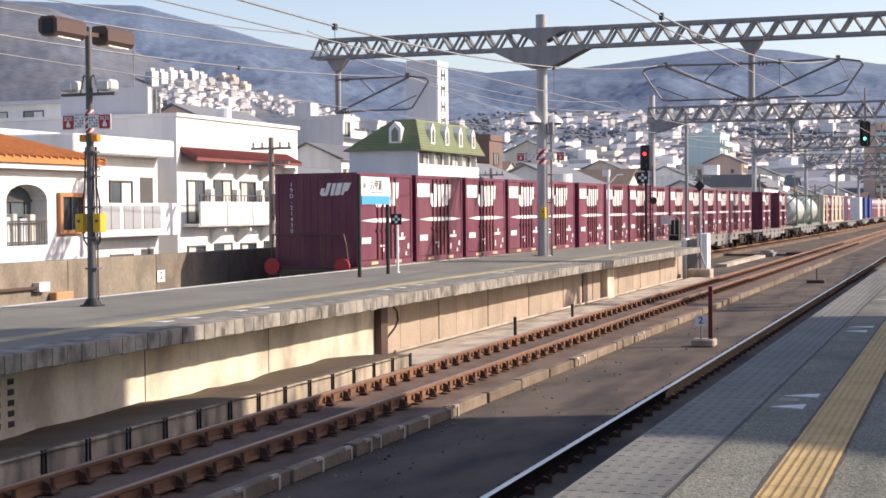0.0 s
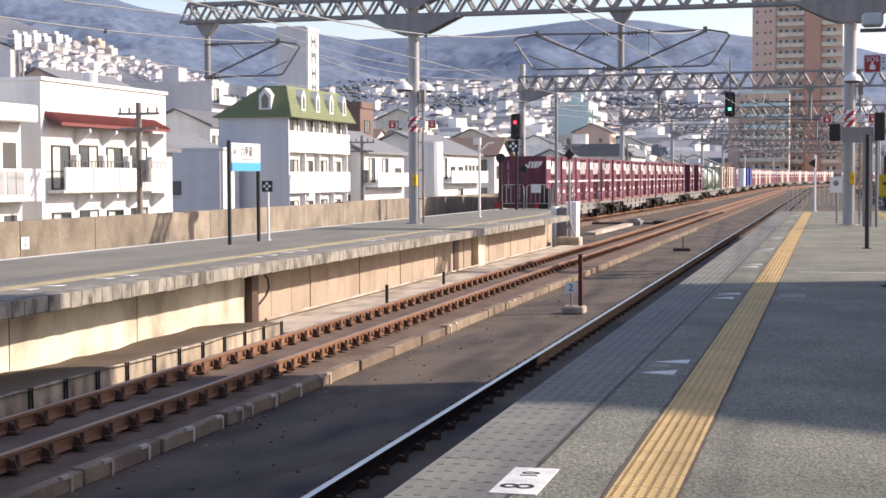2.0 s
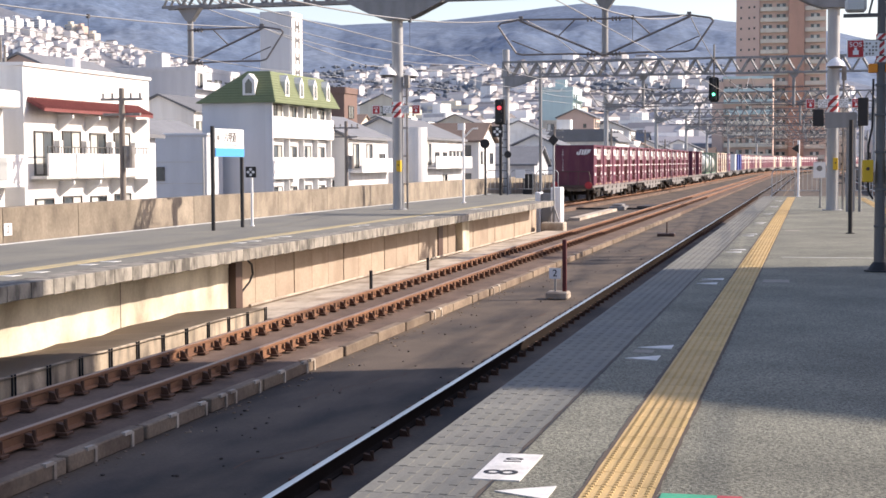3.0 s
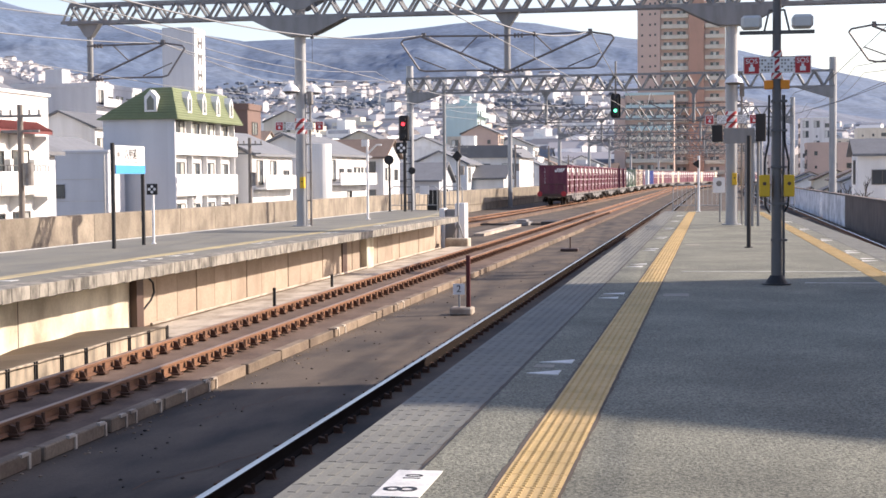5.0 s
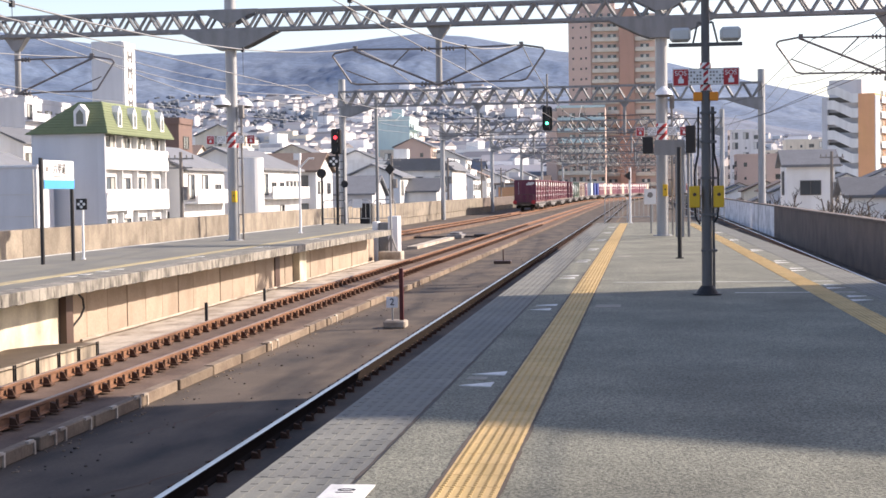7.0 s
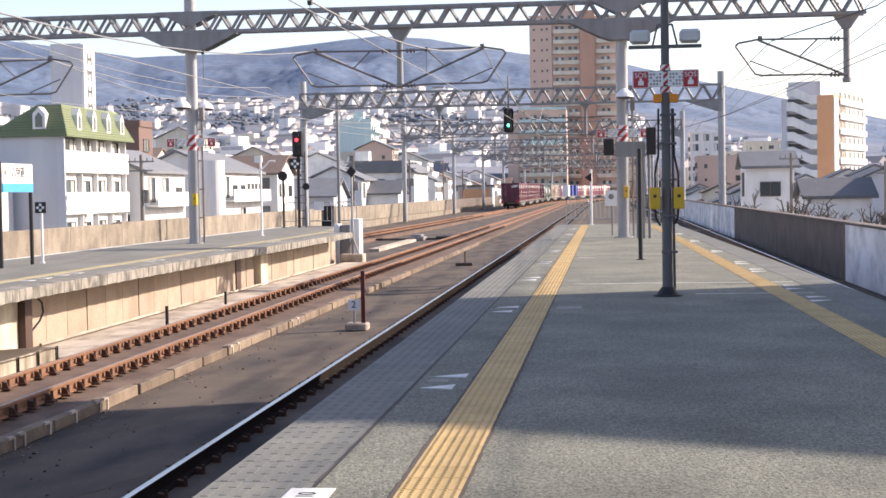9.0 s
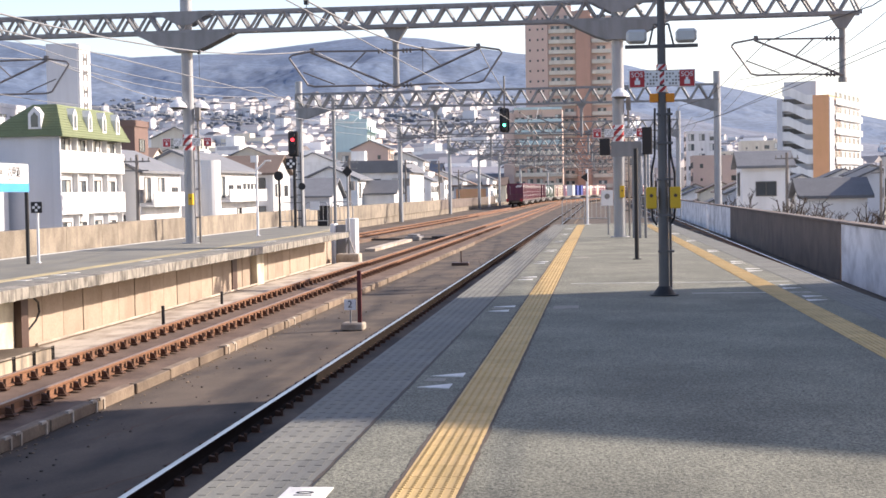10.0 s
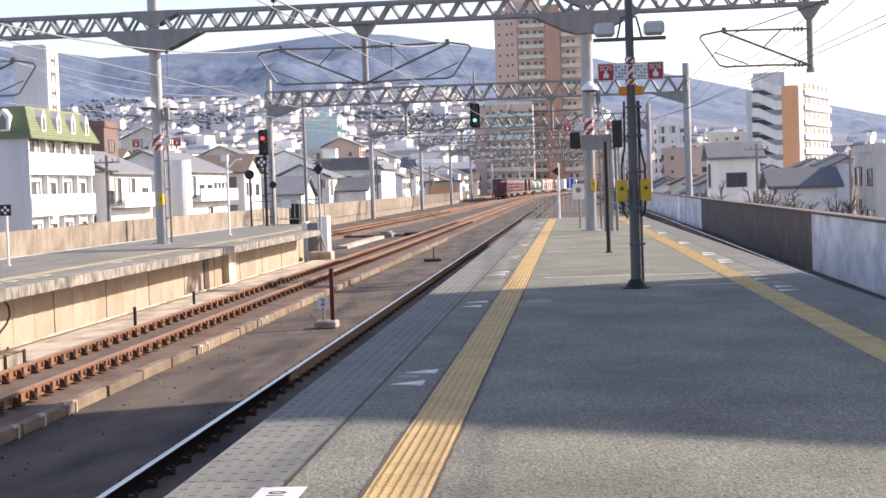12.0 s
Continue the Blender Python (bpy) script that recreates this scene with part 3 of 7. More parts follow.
def tail_marks(c):
    """The number down the end wall and the mark beside it."""
    for i, ch in enumerate("19D-21430"):
        part("number_letter", text_mesh("number_letter", ch, 0.16, M_DECAL), None, c, at=pose(-0.72, -CL / 2 - 0.006, 2.2 - i * 0.155, 90, 0, 0))
    bm = bmesh.new()
    for shape in [J_SHAPE] + BAR_SHAPES:
        prism(bm, [(0.56 + 0.5 * a + 0.16 * (c - 1.9), 2.06 + 0.5 * (c - 1.92)) for a, c in shape], "y", -CL / 2 - 0.008, -CL / 2 + 0.02)
    part("logo", bm, M_DECAL, c, "slanting white operator mark")


LOADS = ["mmmmm", "mmmmm", "mmmmm", ".m.m.", "T", "cmccc", "nm...", "w.b.b", "mmmcm", "mcmmm", "mmcmm", "cmmmm"]
SPEED, TAIL, WAGON = 18.9, 37.15, 20.4
LOAD_WORDS = {"mmmmm": "fully loaded with maroon containers", ".m.m.": "with two maroon containers and empty places", "T": "carrying two grey tank containers", "cmccc": "loaded with mostly cream containers",
              "nm...": "half empty with a dark purple container", "w.b.b": "with white and blue containers"}
wagons = []
for k in range(24):
    load = LOADS[k] if k < len(LOADS) else LOADS[8 + k % 4]
    w = thing("freight_wagon", "grey flat wagon " + LOAD_WORDS.get(load, "loaded with maroon and cream containers"), "freight wagon", group="wagons of the freight train")
    part("wagon_deck", DECK, None, w)
    for y in (-7.1, 7.1):
        b = part("bogie", BOGIE, None, w, at=(0, y, 0))
        for dy in (-0.95, 0.95):
            part("wheelset", WHEELS, None, b, at=(0, dy, 0))
    for name, mesh in UNDERGEAR:
        part(name, mesh, None, w)
    if load == "T":
        tank(w, -5.0)
        tank(w, 4.6)
    else:
        for j, kind in enumerate(load):
            if kind != ".":
                c = container(w, kind, -9.9 + CL / 2 + j * 4.02, k < 6)
                if k == 0 and j == 0:
                    tail_marks(c)
    if k == 0:
        part("end_handrail", end_rail_mesh(), None, w, "brown tubular handrail")
        for x in (-1.12, 0.95):
            bm = bmesh.new()
            cyl(bm, (x, -10.32, 1.0), (x, -10.27, 1.0), 0.22, n=24)
            part("tail_disc", bm, M_REDSIGN, w, "round red tail disc")
    wagons.append((w, k))

ARC = [(0.0, 0.0)]
for i in range(1, 1700):
    y0, y1 = (i - 1) * 0.5, i * 0.5
    ARC.append((y1, ARC[-1][1] + math.hypot(freight_x(y1) - freight_x(y0), 0.5)))
ARC_Y = np.array([a for a, _ in ARC])
ARC_S = np.array([b for _, b in ARC])


def train_pose(s):
    y, ya, yb = (float(np.interp(v, ARC_S, ARC_Y)) for v in (s, s - 7, s + 7))
    xa, xb = freight_x(ya), freight_x(yb)
    return pose((xa + xb) / 2, y, RAIL_Z, 0, 0, math.degrees(math.atan2(xa - xb, yb - ya)))


def motions():
    start = float(np.interp(TAIL, ARC_Y, ARC_S)) + 9.9
    for w, k in wagons:
        walk(w, [(t, train_pose(start + k * WAGON + SPEED * t)) for t in range(0, 13)])

# ---- overhead line: lattice gantries, hangers, arms and wires ----
def truss(bm, x0, x1, y, z0, z1, depth=0.5, panel=0.73, taper=0.32, web=0.05):
    for dy in (-depth / 2, depth / 2):
        box(bm, x0, x1, y + dy - 0.04, y + dy + 0.04, z0, z0 + 0.1)
        box(bm, x0 + taper, x1 - taper, y + dy - 0.04, y + dy + 0.04, z1 - 0.1, z1)
        n = max(2, round((x1 - x0 - 2 * taper) / panel))
        w = (x1 - x0 - 2 * taper) / n
        pipe(bm, [(x0 + 0.05, y + dy, z0 + 0.05), (x0 + taper, y + dy, z1 - 0.05)], 0.045, 4)
        pipe(bm, [(x1 - 0.05, y + dy, z0 + 0.05), (x1 - taper, y + dy, z1 - 0.05)], 0.045, 4)
        for i in range(n):
            a = x0 + taper + i * w
            pipe(bm, [(a, y + dy, z1 - 0.05), (a + w / 2, y + dy, z0 + 0.05), (a + w, y + dy, z1 - 0.05)], web, 4)
    n = max(2, round((x1 - x0) / (panel * 2)))
    for i in range(n + 1):
        x = x0 + taper + (x1 - x0 - 2 * taper) * i / n
        box(bm, x - 0.03, x + 0.03, y - depth / 2, y + depth / 2, z1 - 0.08, z1 - 0.02)
        box(bm, x - 0.03, x + 0.03, y - depth / 2, y + depth / 2, z0 + 0.02, z0 + 0.08)
    return bm


def hanger(g, x, y, top, low):
    bm = bmesh.new()
    cyl(bm, (x, y, low), (x, y, top), 0.1, n=14)
    prism(bm, [(x - 0.42, top + 0.02), (x + 0.42, top + 0.02), (x + 0.1, top - 0.45), (x - 0.1, top - 0.45)], "y", y - 0.15, y + 0.15)
    cyl(bm, (x, y, low - 0.04), (x, y, low + 0.1), 0.13, n=14)
    return part("hanger_post", bm, M_GALV, g)


def arm(g, x, y, z, s):
    """A hinged tubular registration arm on a hanger; s is the side to which it reaches."""
    bm = bmesh.new()
    q = lambda a, b: (x + s * a, y - 0.25, z + b)
    pipe(bm, [q(0, 1.1), q(2.65, 1.14), q(3.25, 1.04), q(3.33, 0.95), q(2.75, 0.1), q(2.55, 0.05), q(1.1, 0.05), q(0, 0.0)], 0.03)
    pipe(bm, [q(2.62, 1.1), q(0.1, 0.02)], 0.035)
    pipe(bm, [q(0.9, 1.1), q(1.4, 0.62)], 0.022)
    pipe(bm, [q(2.9, 0.5), q(1.9, 0.1)], 0.02)
    for a in (0.25, 0.36, 0.47):
        cyl(bm, q(a, 1.1), q(a + 0.05, 1.1), 0.075, n=10)
        cyl(bm, q(a, 0.02), q(a + 0.05, 0.03), 0.075, n=10)
    box(bm, x + s * 2.6 - 0.06, x + s * 2.6 + 0.06, y - 0.32, y - 0.18, z + 1.08, z + 1.24)
    return part("registration_arm", bm, M_ARM, g)


M_ORANGEBOX = surface("faded_orange_paint", (0.5, 0.26, 0.13), 0.7, vary=0.2, scale=4, grain=30, grain_amount=0.1)
M_ARM = surface("grey_brown_arm_tube", (0.16, 0.15, 0.15), 0.5, 0.4, vary=0.2, scale=3, grain=30, grain_amount=0.1)
GY = 47.3
g1 = thing("overhead_gantry", "grey lattice gantry on two round steel posts over both platforms", "gantry", (0, 0, 0), group="overhead gantries")
part("lattice_beam", truss(bmesh.new(), -20.98, 7.85, GY, 6.62, 7.3), M_GALV, g1)
for x in (-13.0, 0.54):
    bm = bmesh.new()
    cyl(bm, (x, GY, 0), (x, GY, 7.75), 0.18, n=24)
    cyl(bm, (x, GY, 0), (x, GY, 0.03), 0.3, n=24)
    part("post", bm, M_POST, g1, smooth=False)
    bm = bmesh.new()
    for dy in (-0.31, 0.29):
        prism(bm, [(x - 1.6, 6.62), (x + 1.6, 6.62), (x + 0.7, 6.18), (x + 0.35, 6.05), (x - 0.35, 6.05), (x - 0.7, 6.18)], "y", GY + dy, GY + dy + 0.02)
        prism(bm, [(x - 1.0, 7.31), (x + 1.0, 7.31), (x + 0.2, 6.88), (x - 0.2, 6.88)], "y", GY + dy, GY + dy + 0.02)
    box(bm, x - 1.5, x + 1.5, GY - 0.3, GY + 0.3, 6.6, 6.64)
    box(bm, x - 0.36, x + 0.36, GY - 0.3, GY + 0.3, 6.05, 6.08)
    part("haunch_plate", bm, M_GALV, g1)
hanger(g1, -6.33, GY, 6.66, 4.8)
hanger(g1, -20.1, GY, 6.66, 4.83)
hanger(g1, 7.3, GY, 6.66, 4.64)
for x, s in ((-6.33, -1), (-6.33, 1), (-20.1, 1), (7.3, -1)):
    arm(g1, x, GY, 4.8, s)


def plain_gantry(y, x0, x1, z, label):
    g = thing("overhead_gantry", label, "gantry", (bend(y), y, 0), group="overhead gantries")
    part("lattice_beam", truss(bmesh.new(), x0, x1, 0, z - 1.05, z, 0.6, 1.1, 0.1, 0.07), M_GALV, g)
    for x in (x0 + 0.25, x1 - 0.1):
        bm = bmesh.new()
        cyl(bm, (x, 0, BED_Z), (x, 0, z + 0.75), 0.22, n=18)
        part("post", bm, M_POST, g)
    for x in (x0 + 0.25, x1 - 0.1):
        s = 1 if x < 0 else -1
        bm = bmesh.new()
        for dy in (-0.33, 0.31):
            prism(bm, [(x, z - 0.95), (x + s * 2.4, z - 0.95), (x + s * 1.4, z - 1.3), (x, z - 1.75)], "y", dy, dy + 0.02)
        part("haunch_plate", bm, M_GALV, g)
    for x in (-10.3, -1.2):
        bm = bmesh.new()
        cyl(bm, (x, 0, z - 3.1), (x, 0, z - 0.9), 0.1, n=12)
        prism(bm, [(x - 0.42, z - 0.9), (x + 0.42, z - 0.9), (x + 0.1, z - 1.35), (x - 0.1, z - 1.35)], "y", -0.15, 0.15)
        part("hanger_post", bm, M_GALV, g)
        for s in (-1, 1):
            arm(g, x, 0, z - 3.0, s)
    return g


g2 = plain_gantry(95, -19.2, 7.2, 7.85, "grey lattice gantry spanning the whole viaduct")
for y in (143, 190, 236, 283, 330, 380):
    copy_thing(g2, pose(bend(y), y, 0, 0, 0, 0))

# wires: bearer and contact wire of each track, from gantry to gantry
SUPPORTS = [-2.0, 47.3, 95, 143, 190, 236, 283, 330, 380]


def wire_mesh(name, pts, r, mat):
    cu = bpy.data.curves.new(name, "CURVE")
    cu.dimensions, cu.bevel_depth, cu.bevel_resolution = "3D", r, 0
    sp = cu.splines.new("POLY")
    sp.points.add(len(pts) - 1)
    for p, q in zip(sp.points, pts):
        p.co = (*q, 1)
    cu.materials.append(mat)
    return cu


def catenary(x_of, ztop, zlow, sags, label, spans=SUPPORTS):
    """Bearer and contact wire over one track; sags: of the first span and of the others."""
    w = thing("overhead_wire", label, "overhead wire", group="overhead wires")
    for a, b in zip(spans, spans[1:]):
        pts, sag = [], sags[0] if a < 40 else sags[1]
        for i in range(17):
            u = i / 16
            y = a + (b - a) * u
            pts.append((x_of(y), y, ztop - 4 * sag * u * (1 - u) + (1.0 if y > 90 else 0) * 0.6))
        ob = new("bearer_wire", wire_mesh("bearer_wire", pts, 0.016, M_WIRE))
        ob.parent = w
    pts = [(x_of(y), y, zlow + (0.5 if y > 90 else 0)) for y in spans]
    ob = new("contact_wire", wire_mesh("contact_wire", pts, 0.011, M_WIRE))
    ob.parent = w
    for a, b in zip(spans[:3], spans[1:4]):
        sag = sags[0] if a < 40 else sags[1]
        for i in range(1, 4):
            u = i / 4
            y = a + (b - a) * u
            z = ztop - 4 * sag * u * (1 - u) + (0.6 if y > 90 else 0)
            bm = bmesh.new()
            cyl(bm, (x_of(y), y, zlow + (0.5 if y > 90 else 0.0)), (x_of(y), y, z), 0.006, n=4)
            box(bm, x_of(y) - 0.03, x_of(y) + 0.03, y - 0.05, y + 0.05, z - 0.06, z + 0.04)
            part("dropper", bm, M_WIREDARK, w)


catenary(lambda y: -8.95 + bend(y) - 0.03 * max(0.0, 47.3 - y) + (0.4 if 48 < y < 96 else 0), 6.0, 4.25, (1.5, 0.85), "pale bearer and contact wires over the middle track")
catenary(lambda y: -3.75 + bend(y) - 0.025 * max(0.0, 47.3 - y), 6.0, 4.25, (1.6, 0.85), "bearer and contact wires over the platform track")
catenary(lambda y: (-17.6 if y < 60 else freight_x(y)), 5.95, 4.6, (1.0, 0.7), "bearer and contact wires over the freight track")
catenary(lambda y: 4.85 + bend(y), 5.95, 4.75, (0.6, 0.6), "bearer and contact wires over the southern track", SUPPORTS[2:])
pulled = thing("overhead_wire", "dark bearer and contact wires pulled aside over the southern track", "overhead wire", group="overhead wires")
for name, pts in (("bearer_wire", [(4.85, 95, 6.5), (4.95, 71, 5.6), (5.07, 47.3, 5.9), (6.1, 35.2, 5.5), (7.0, 26, 6.0), (8.2, 12, 9.0)]),
                  ("contact_wire", [(4.85, 95, 5.2), (5.48, 69.3, 4.75), (6.18, 46.8, 4.75), (6.53, 34, 4.75), (7.6, -2, 4.75)]),
                  ("contact_wire", [(4.85, 95, 5.2), (5.46, 69.3, 4.72), (6.1, 46.8, 4.58), (6.45, 34, 4.55), (7.5, -2, 4.5)])):
    ob = new(name, wire_mesh(name, pts, 0.016 if name == "bearer_wire" else 0.011, M_WIREDARK))
    ob.parent = pulled
feeder = thing("feeder_cable", "pale feeder cables strung beside the line", "cable", group="overhead wires")
for x, z, sag in ((-21.2, 7.5, 0.9), (8.4, 7.2, 0.7), (8.9, 6.8, 0.7), (-20.6, 6.9, 0.8)):
    for a, b in zip(SUPPORTS, SUPPORTS[1:]):
        pts = [(x + bend(a + (b - a) * i / 12), a + (b - a) * i / 12, z + (0.8 if a > 40 else 0) * min(1, (a + (b - a) * i / 12 - 40) / 50) - 4 * sag * (i / 12) * (1 - i / 12)) for i in range(13)]
        ob = new("feeder_wire", wire_mesh("feeder_wire", pts, 0.018, M_WIRE))
        ob.parent = feeder

for off in (-0.53, 0.53):
    rail(lambda y: 5.2 + bend(y), off, M_RAILTOP, "steel rail of the southern track")


# ---- things on the platforms ----
def stripes(parent, x, y, z0, z1, r):
    """A red and white barber band round a post."""
    bm = bmesh.new()
    cyl(bm, (x, y, z0), (x, y, z1), r + 0.004, n=20)
    part("striped_band", bm, M_WHITEP, parent)
    bm = bmesh.new()
    n, starts, rr = 20, 4, r + 0.008
    rise, high = 2 * math.pi * r, z1 - z0
    for k in range(starts):
        for i in range(n):
            a0, a1 = 2 * math.pi * i / n, 2 * math.pi * (i + 1) / n
            b = rise * (k / starts + i / n)
            for level in range(-3, 6):
                lo0 = z0 + b + level * rise
                lo1, t = lo0 + rise / n, rise / starts * 0.5
                if lo0 + t < z0 or lo1 > z1:
                    continue
                q = [(a0, lo0), (a1, lo1), (a1, lo1 + t), (a0, lo0 + t)]
                bm.faces.new([bm.verts.new((x + rr * math.cos(a), y + rr * math.sin(a), min(z1, max(z0, c)))) for a, c in q])
    part("red_stripe", bm, M_REDSIGN, parent)


SOS = text_mesh("sign_letters", "SOS", 0.095, M_WHITEP)


def sos_board(parent, x, y, z, half, k=1.0):
    """Two red plates with white panels of small marks between, on both sides of a post, facing along the line."""
    for s in (-1, 1):
        cx = x + s * half
        board = part("sign_plate", boxes((cx - 0.115 * k, cx + 0.115 * k, y - 0.03, y - 0.01, z - 0.125 * k, z + 0.125 * k), bevel=0.006), M_WHITEP, parent)
        part("red_field", boxes((cx - 0.1 * k, cx + 0.1 * k, y - 0.034, y - 0.028, z - 0.11 * k, z + 0.11 * k)), M_REDSIGN, board)
        part("sign_letters", SOS, None, board, "white letters", at=pose(cx, y - 0.036, z + 0.055 * k, 90, 0, 0))
        bm = boxes((cx - 0.018, cx + 0.018, y - 0.038, y - 0.033, z - 0.02, z + 0.015), (cx - 0.035, cx + 0.04, y - 0.038, y - 0.033, z - 0.08, z - 0.02))
        part("hand_mark", bm, M_WHITEP, board)
        mx = x + s * half * 0.45
        mid = part("sign_plate", boxes((mx - 0.12 * k, mx + 0.12 * k, y - 0.028, y - 0.012, z - 0.1 * k, z + 0.11 * k)), M_WHITEP, parent)
        bm = bmesh.new()
        for i in range(5):
            for j in range(4):
                if (i * 3 + j * 5) % 4:
                    box(bm, mx + (-0.1 + i * 0.042) * k, mx + (-0.075 + i * 0.042) * k, y - 0.033, y - 0.027, z + (-0.08 + j * 0.045) * k, z + (-0.055 + j * 0.045) * k)
        part("small_marks", bm, M_GREYSTEEL, mid)
    bm = bmesh.new()
    box(bm, x - half, x + half, y - 0.01, y + 0.01, z + 0.1, z + 0.12)
    box(bm, x - half, x + half, y - 0.01, y + 0.01, z - 0.1, z - 0.08)
    part("sign_rail", bm, M_BLACK, parent)


def yellow_box(parent, x, y, z, h=0.3):
    b = part("call_box", boxes((x - 0.072, x + 0.072, y - 0.09, y + 0.09, z - h / 2, z + h / 2), bevel=0.012), M_YELLOWBOX, parent, "yellow emergency call box")
    bm = bmesh.new()
    cyl(bm, (x, y - 0.1, z + 0.03), (x, y - 0.085, z + 0.03), 0.025, n=12)
    part("button", bm, M_BROWNP, b)


def lamp_post(x, y, label):
    p = thing("lamp_post", label, "lamp post", (x, y, 0), group="platform lamp posts")
    bm = bmesh.new()
    cyl(bm, (0, 0, 0), (0, 0, 1.2), 0.075, 0.07, n=18)
    cyl(bm, (0, 0, 1.2), (0, 0, 4.55), 0.066, 0.055, n=18)
    part("post", bm, M_POSTDARK, p)
    bm = bmesh.new()
    cyl(bm, (0, 0, 0), (0, 0, 0.02), 0.2, n=18)
    cyl(bm, (0, 0, 0.02), (0, 0, 0.13), 0.16, 0.085, n=18)
    part("base", bm, M_BLACK, p)
    for s in (-1, 1):
        bm = bmesh.new()
        prism(bm, [(-0.17, 4.36), (-0.1, 4.29), (0.1, 4.29), (0.17, 4.36), (0.17, 4.54), (0.11, 4.6), (-0.11, 4.6), (-0.17, 4.54)], "y", s * 0.32, s * 1.16)
        lamp = part("lamp_housing", bm, M_BROWNP, p, "brown box luminaire")
        part("lamp_glass", boxes((-0.12, 0.12, s * 0.42, s * 1.06, 4.275, 4.292)), M_WHITEP, lamp)
        part("end_cap", boxes((-0.1, 0.1, s * 1.16, s * 1.175, 4.33, 4.56), bevel=0.006), M_BLACK, lamp)
        part("lamp_arm", boxes((-0.035, 0.035, s * 0.03, s * 0.34, 4.4, 4.47)), M_BROWNP, p)
        bm = bmesh.new()
        box(bm, s * 0.2, s * 0.48, -0.14, 0.14, 3.5, 3.68, bevel=0.035)
        box(bm, s * 0.24, s * 0.44, -0.17, -0.13, 3.52, 3.64)
        part("floodlight", bm, M_FLOOD, p, "grey-white floodlight head")
        bm = bmesh.new()
        pipe(bm, [(s * 0.05, 0, 3.75), (s * 0.1, 0, 3.76), (s * 0.17, 0, 3.46)], 0.014)
        part("brace", bm, M_POSTDARK, p)
        bm = bmesh.new()
        box(bm, s * 0.05, s * 0.17, -0.06, 0.06, 2.68, 2.8, bevel=0.01)
        part("beacon", bm, M_ORANGE, p, "small orange beacon")
        yellow_box(p, s * 0.165, -0.02, 1.36)
        for line in ([(s * 0.1, 0.02, 2.6), (s * 0.11, 0.0, 1.95), (s * 0.16, 0.0, 1.7), (s * 0.16, 0.0, 1.5)], [(s * 0.16, 0.0, 1.22), (s * 0.15, 0.02, 1.08), (s * 0.09, 0.03, 0.98)]):
            part("conduit", pipe(bmesh.new(), line, 0.015), M_BLACK, p)
    part("cross_arm", boxes((-0.5, 0.5, -0.05, 0.05, 3.43, 3.475)), M_POSTDARK, p)
    stripes(p, 0, 0, 2.82, 3.2, 0.066)
    sos_board(p, 0, -0.07, 3.0, 0.34)
    bm = bmesh.new()
    pipe(bm, [(0.098, 0.03, 0.0), (0.095, 0.03, 1.0), (0.085, 0.02, 2.6)], 0.018)
    for z in (0.6, 1.1, 1.6, 2.1, 2.5):
        box(bm, -0.08, 0.14, -0.075, 0.075, z, z + 0.03)
    part("conduit", bm, M_POSTDARK, p)
    return p


M_POSTDARK = surface("dark_grey_post_paint", (0.10, 0.10, 0.105), 0.55, 0.1, vary=0.2, scale=2, grain=25, grain_amount=0.08, stain=(0.16, 0.15, 0.14), stain_scale=(2, 2, 0.3), stain_amount=0.5)
M_FLOOD = surface("pale_lamp_enamel", (0.55, 0.56, 0.55), 0.45, vary=0.1, scale=4, grain=30, grain_amount=0.05)
lp = lamp_post(0.85, 21.36, "dark grey platform lamp post with floodlights and an emergency sign")
copy_thing(lp, pose(-13.55, 21.5, 0))


def dome_lamp(parent, x, y, z, dx, dy):
    """A dome lamp beside a post at (x, y), held out by (dx, dy)."""
    cx, cy = x + dx, y + dy
    bm = bmesh.new()
    cyl(bm, (cx, cy, z - 0.06), (cx, cy, z + 0.06), 0.29, 0.23, n=18)
    cyl(bm, (cx, cy, z + 0.06), (cx, cy, z + 0.14), 0.23, 0.14, n=18)
    cyl(bm, (cx, cy, z + 0.14), (cx, cy, z + 0.2), 0.14, 0.05, n=18)
    d = part("dome_lamp", bm, M_WHITEP, parent, "white enamel dome lamp")
    bm = bmesh.new()
    cyl(bm, (cx, cy, z - 0.12), (cx, cy, z - 0.055), 0.16, 0.27, n=16)
    part("reflector", bm, M_POSTDARK, d)
    bm = bmesh.new()
    pipe(bm, [(x, y, z + 0.02), (cx, cy, z + 0.1)], 0.025)
    part("lamp_arm", bm, M_POSTDARK, d)


# emergency boards, lamps and boxes on the gantry's posts
for x, reach in ((-13.0, ((-0.22, -0.4), (0.3, 0.4))), (0.54, ((0.06, -0.45),))):
    stripes(g1, x, GY, 2.95, 3.45, 0.18)
    sos_board(g1, x, GY - 0.2, 3.2, 0.66, 1.15)
    for dx, dy in reach:
        dome_lamp(g1, x, GY, 4.35, dx, dy)
    yellow_box(g1, x + 0.08, GY - 0.2, 1.4, 0.36)
    bm = bmesh.new()
    pipe(bm, [(x + 0.3, GY, 0), (x + 0.3, GY, 4.1)], 0.035)
    box(bm, x + 0.24, x + 0.38, GY - 0.1, GY + 0.1, 3.9, 4.3)
    for z in (0.8, 1.7, 2.6, 3.6):
        box(bm, x, x + 0.34, GY - 0.02, GY + 0.02, z, z + 0.04)
    part("conduit", bm, M_GREYSTEEL, g1)
mon = thing("monitor_pair", "black-backed monitor cabinets on a frame beside the gantry post", "monitor", (0, 0, 0))
part("monitor_cabinet", boxes((-0.05, 0.27, 45.9, 46.05, 2.5, 3.0), bevel=0.02), M_BLACK, mon)
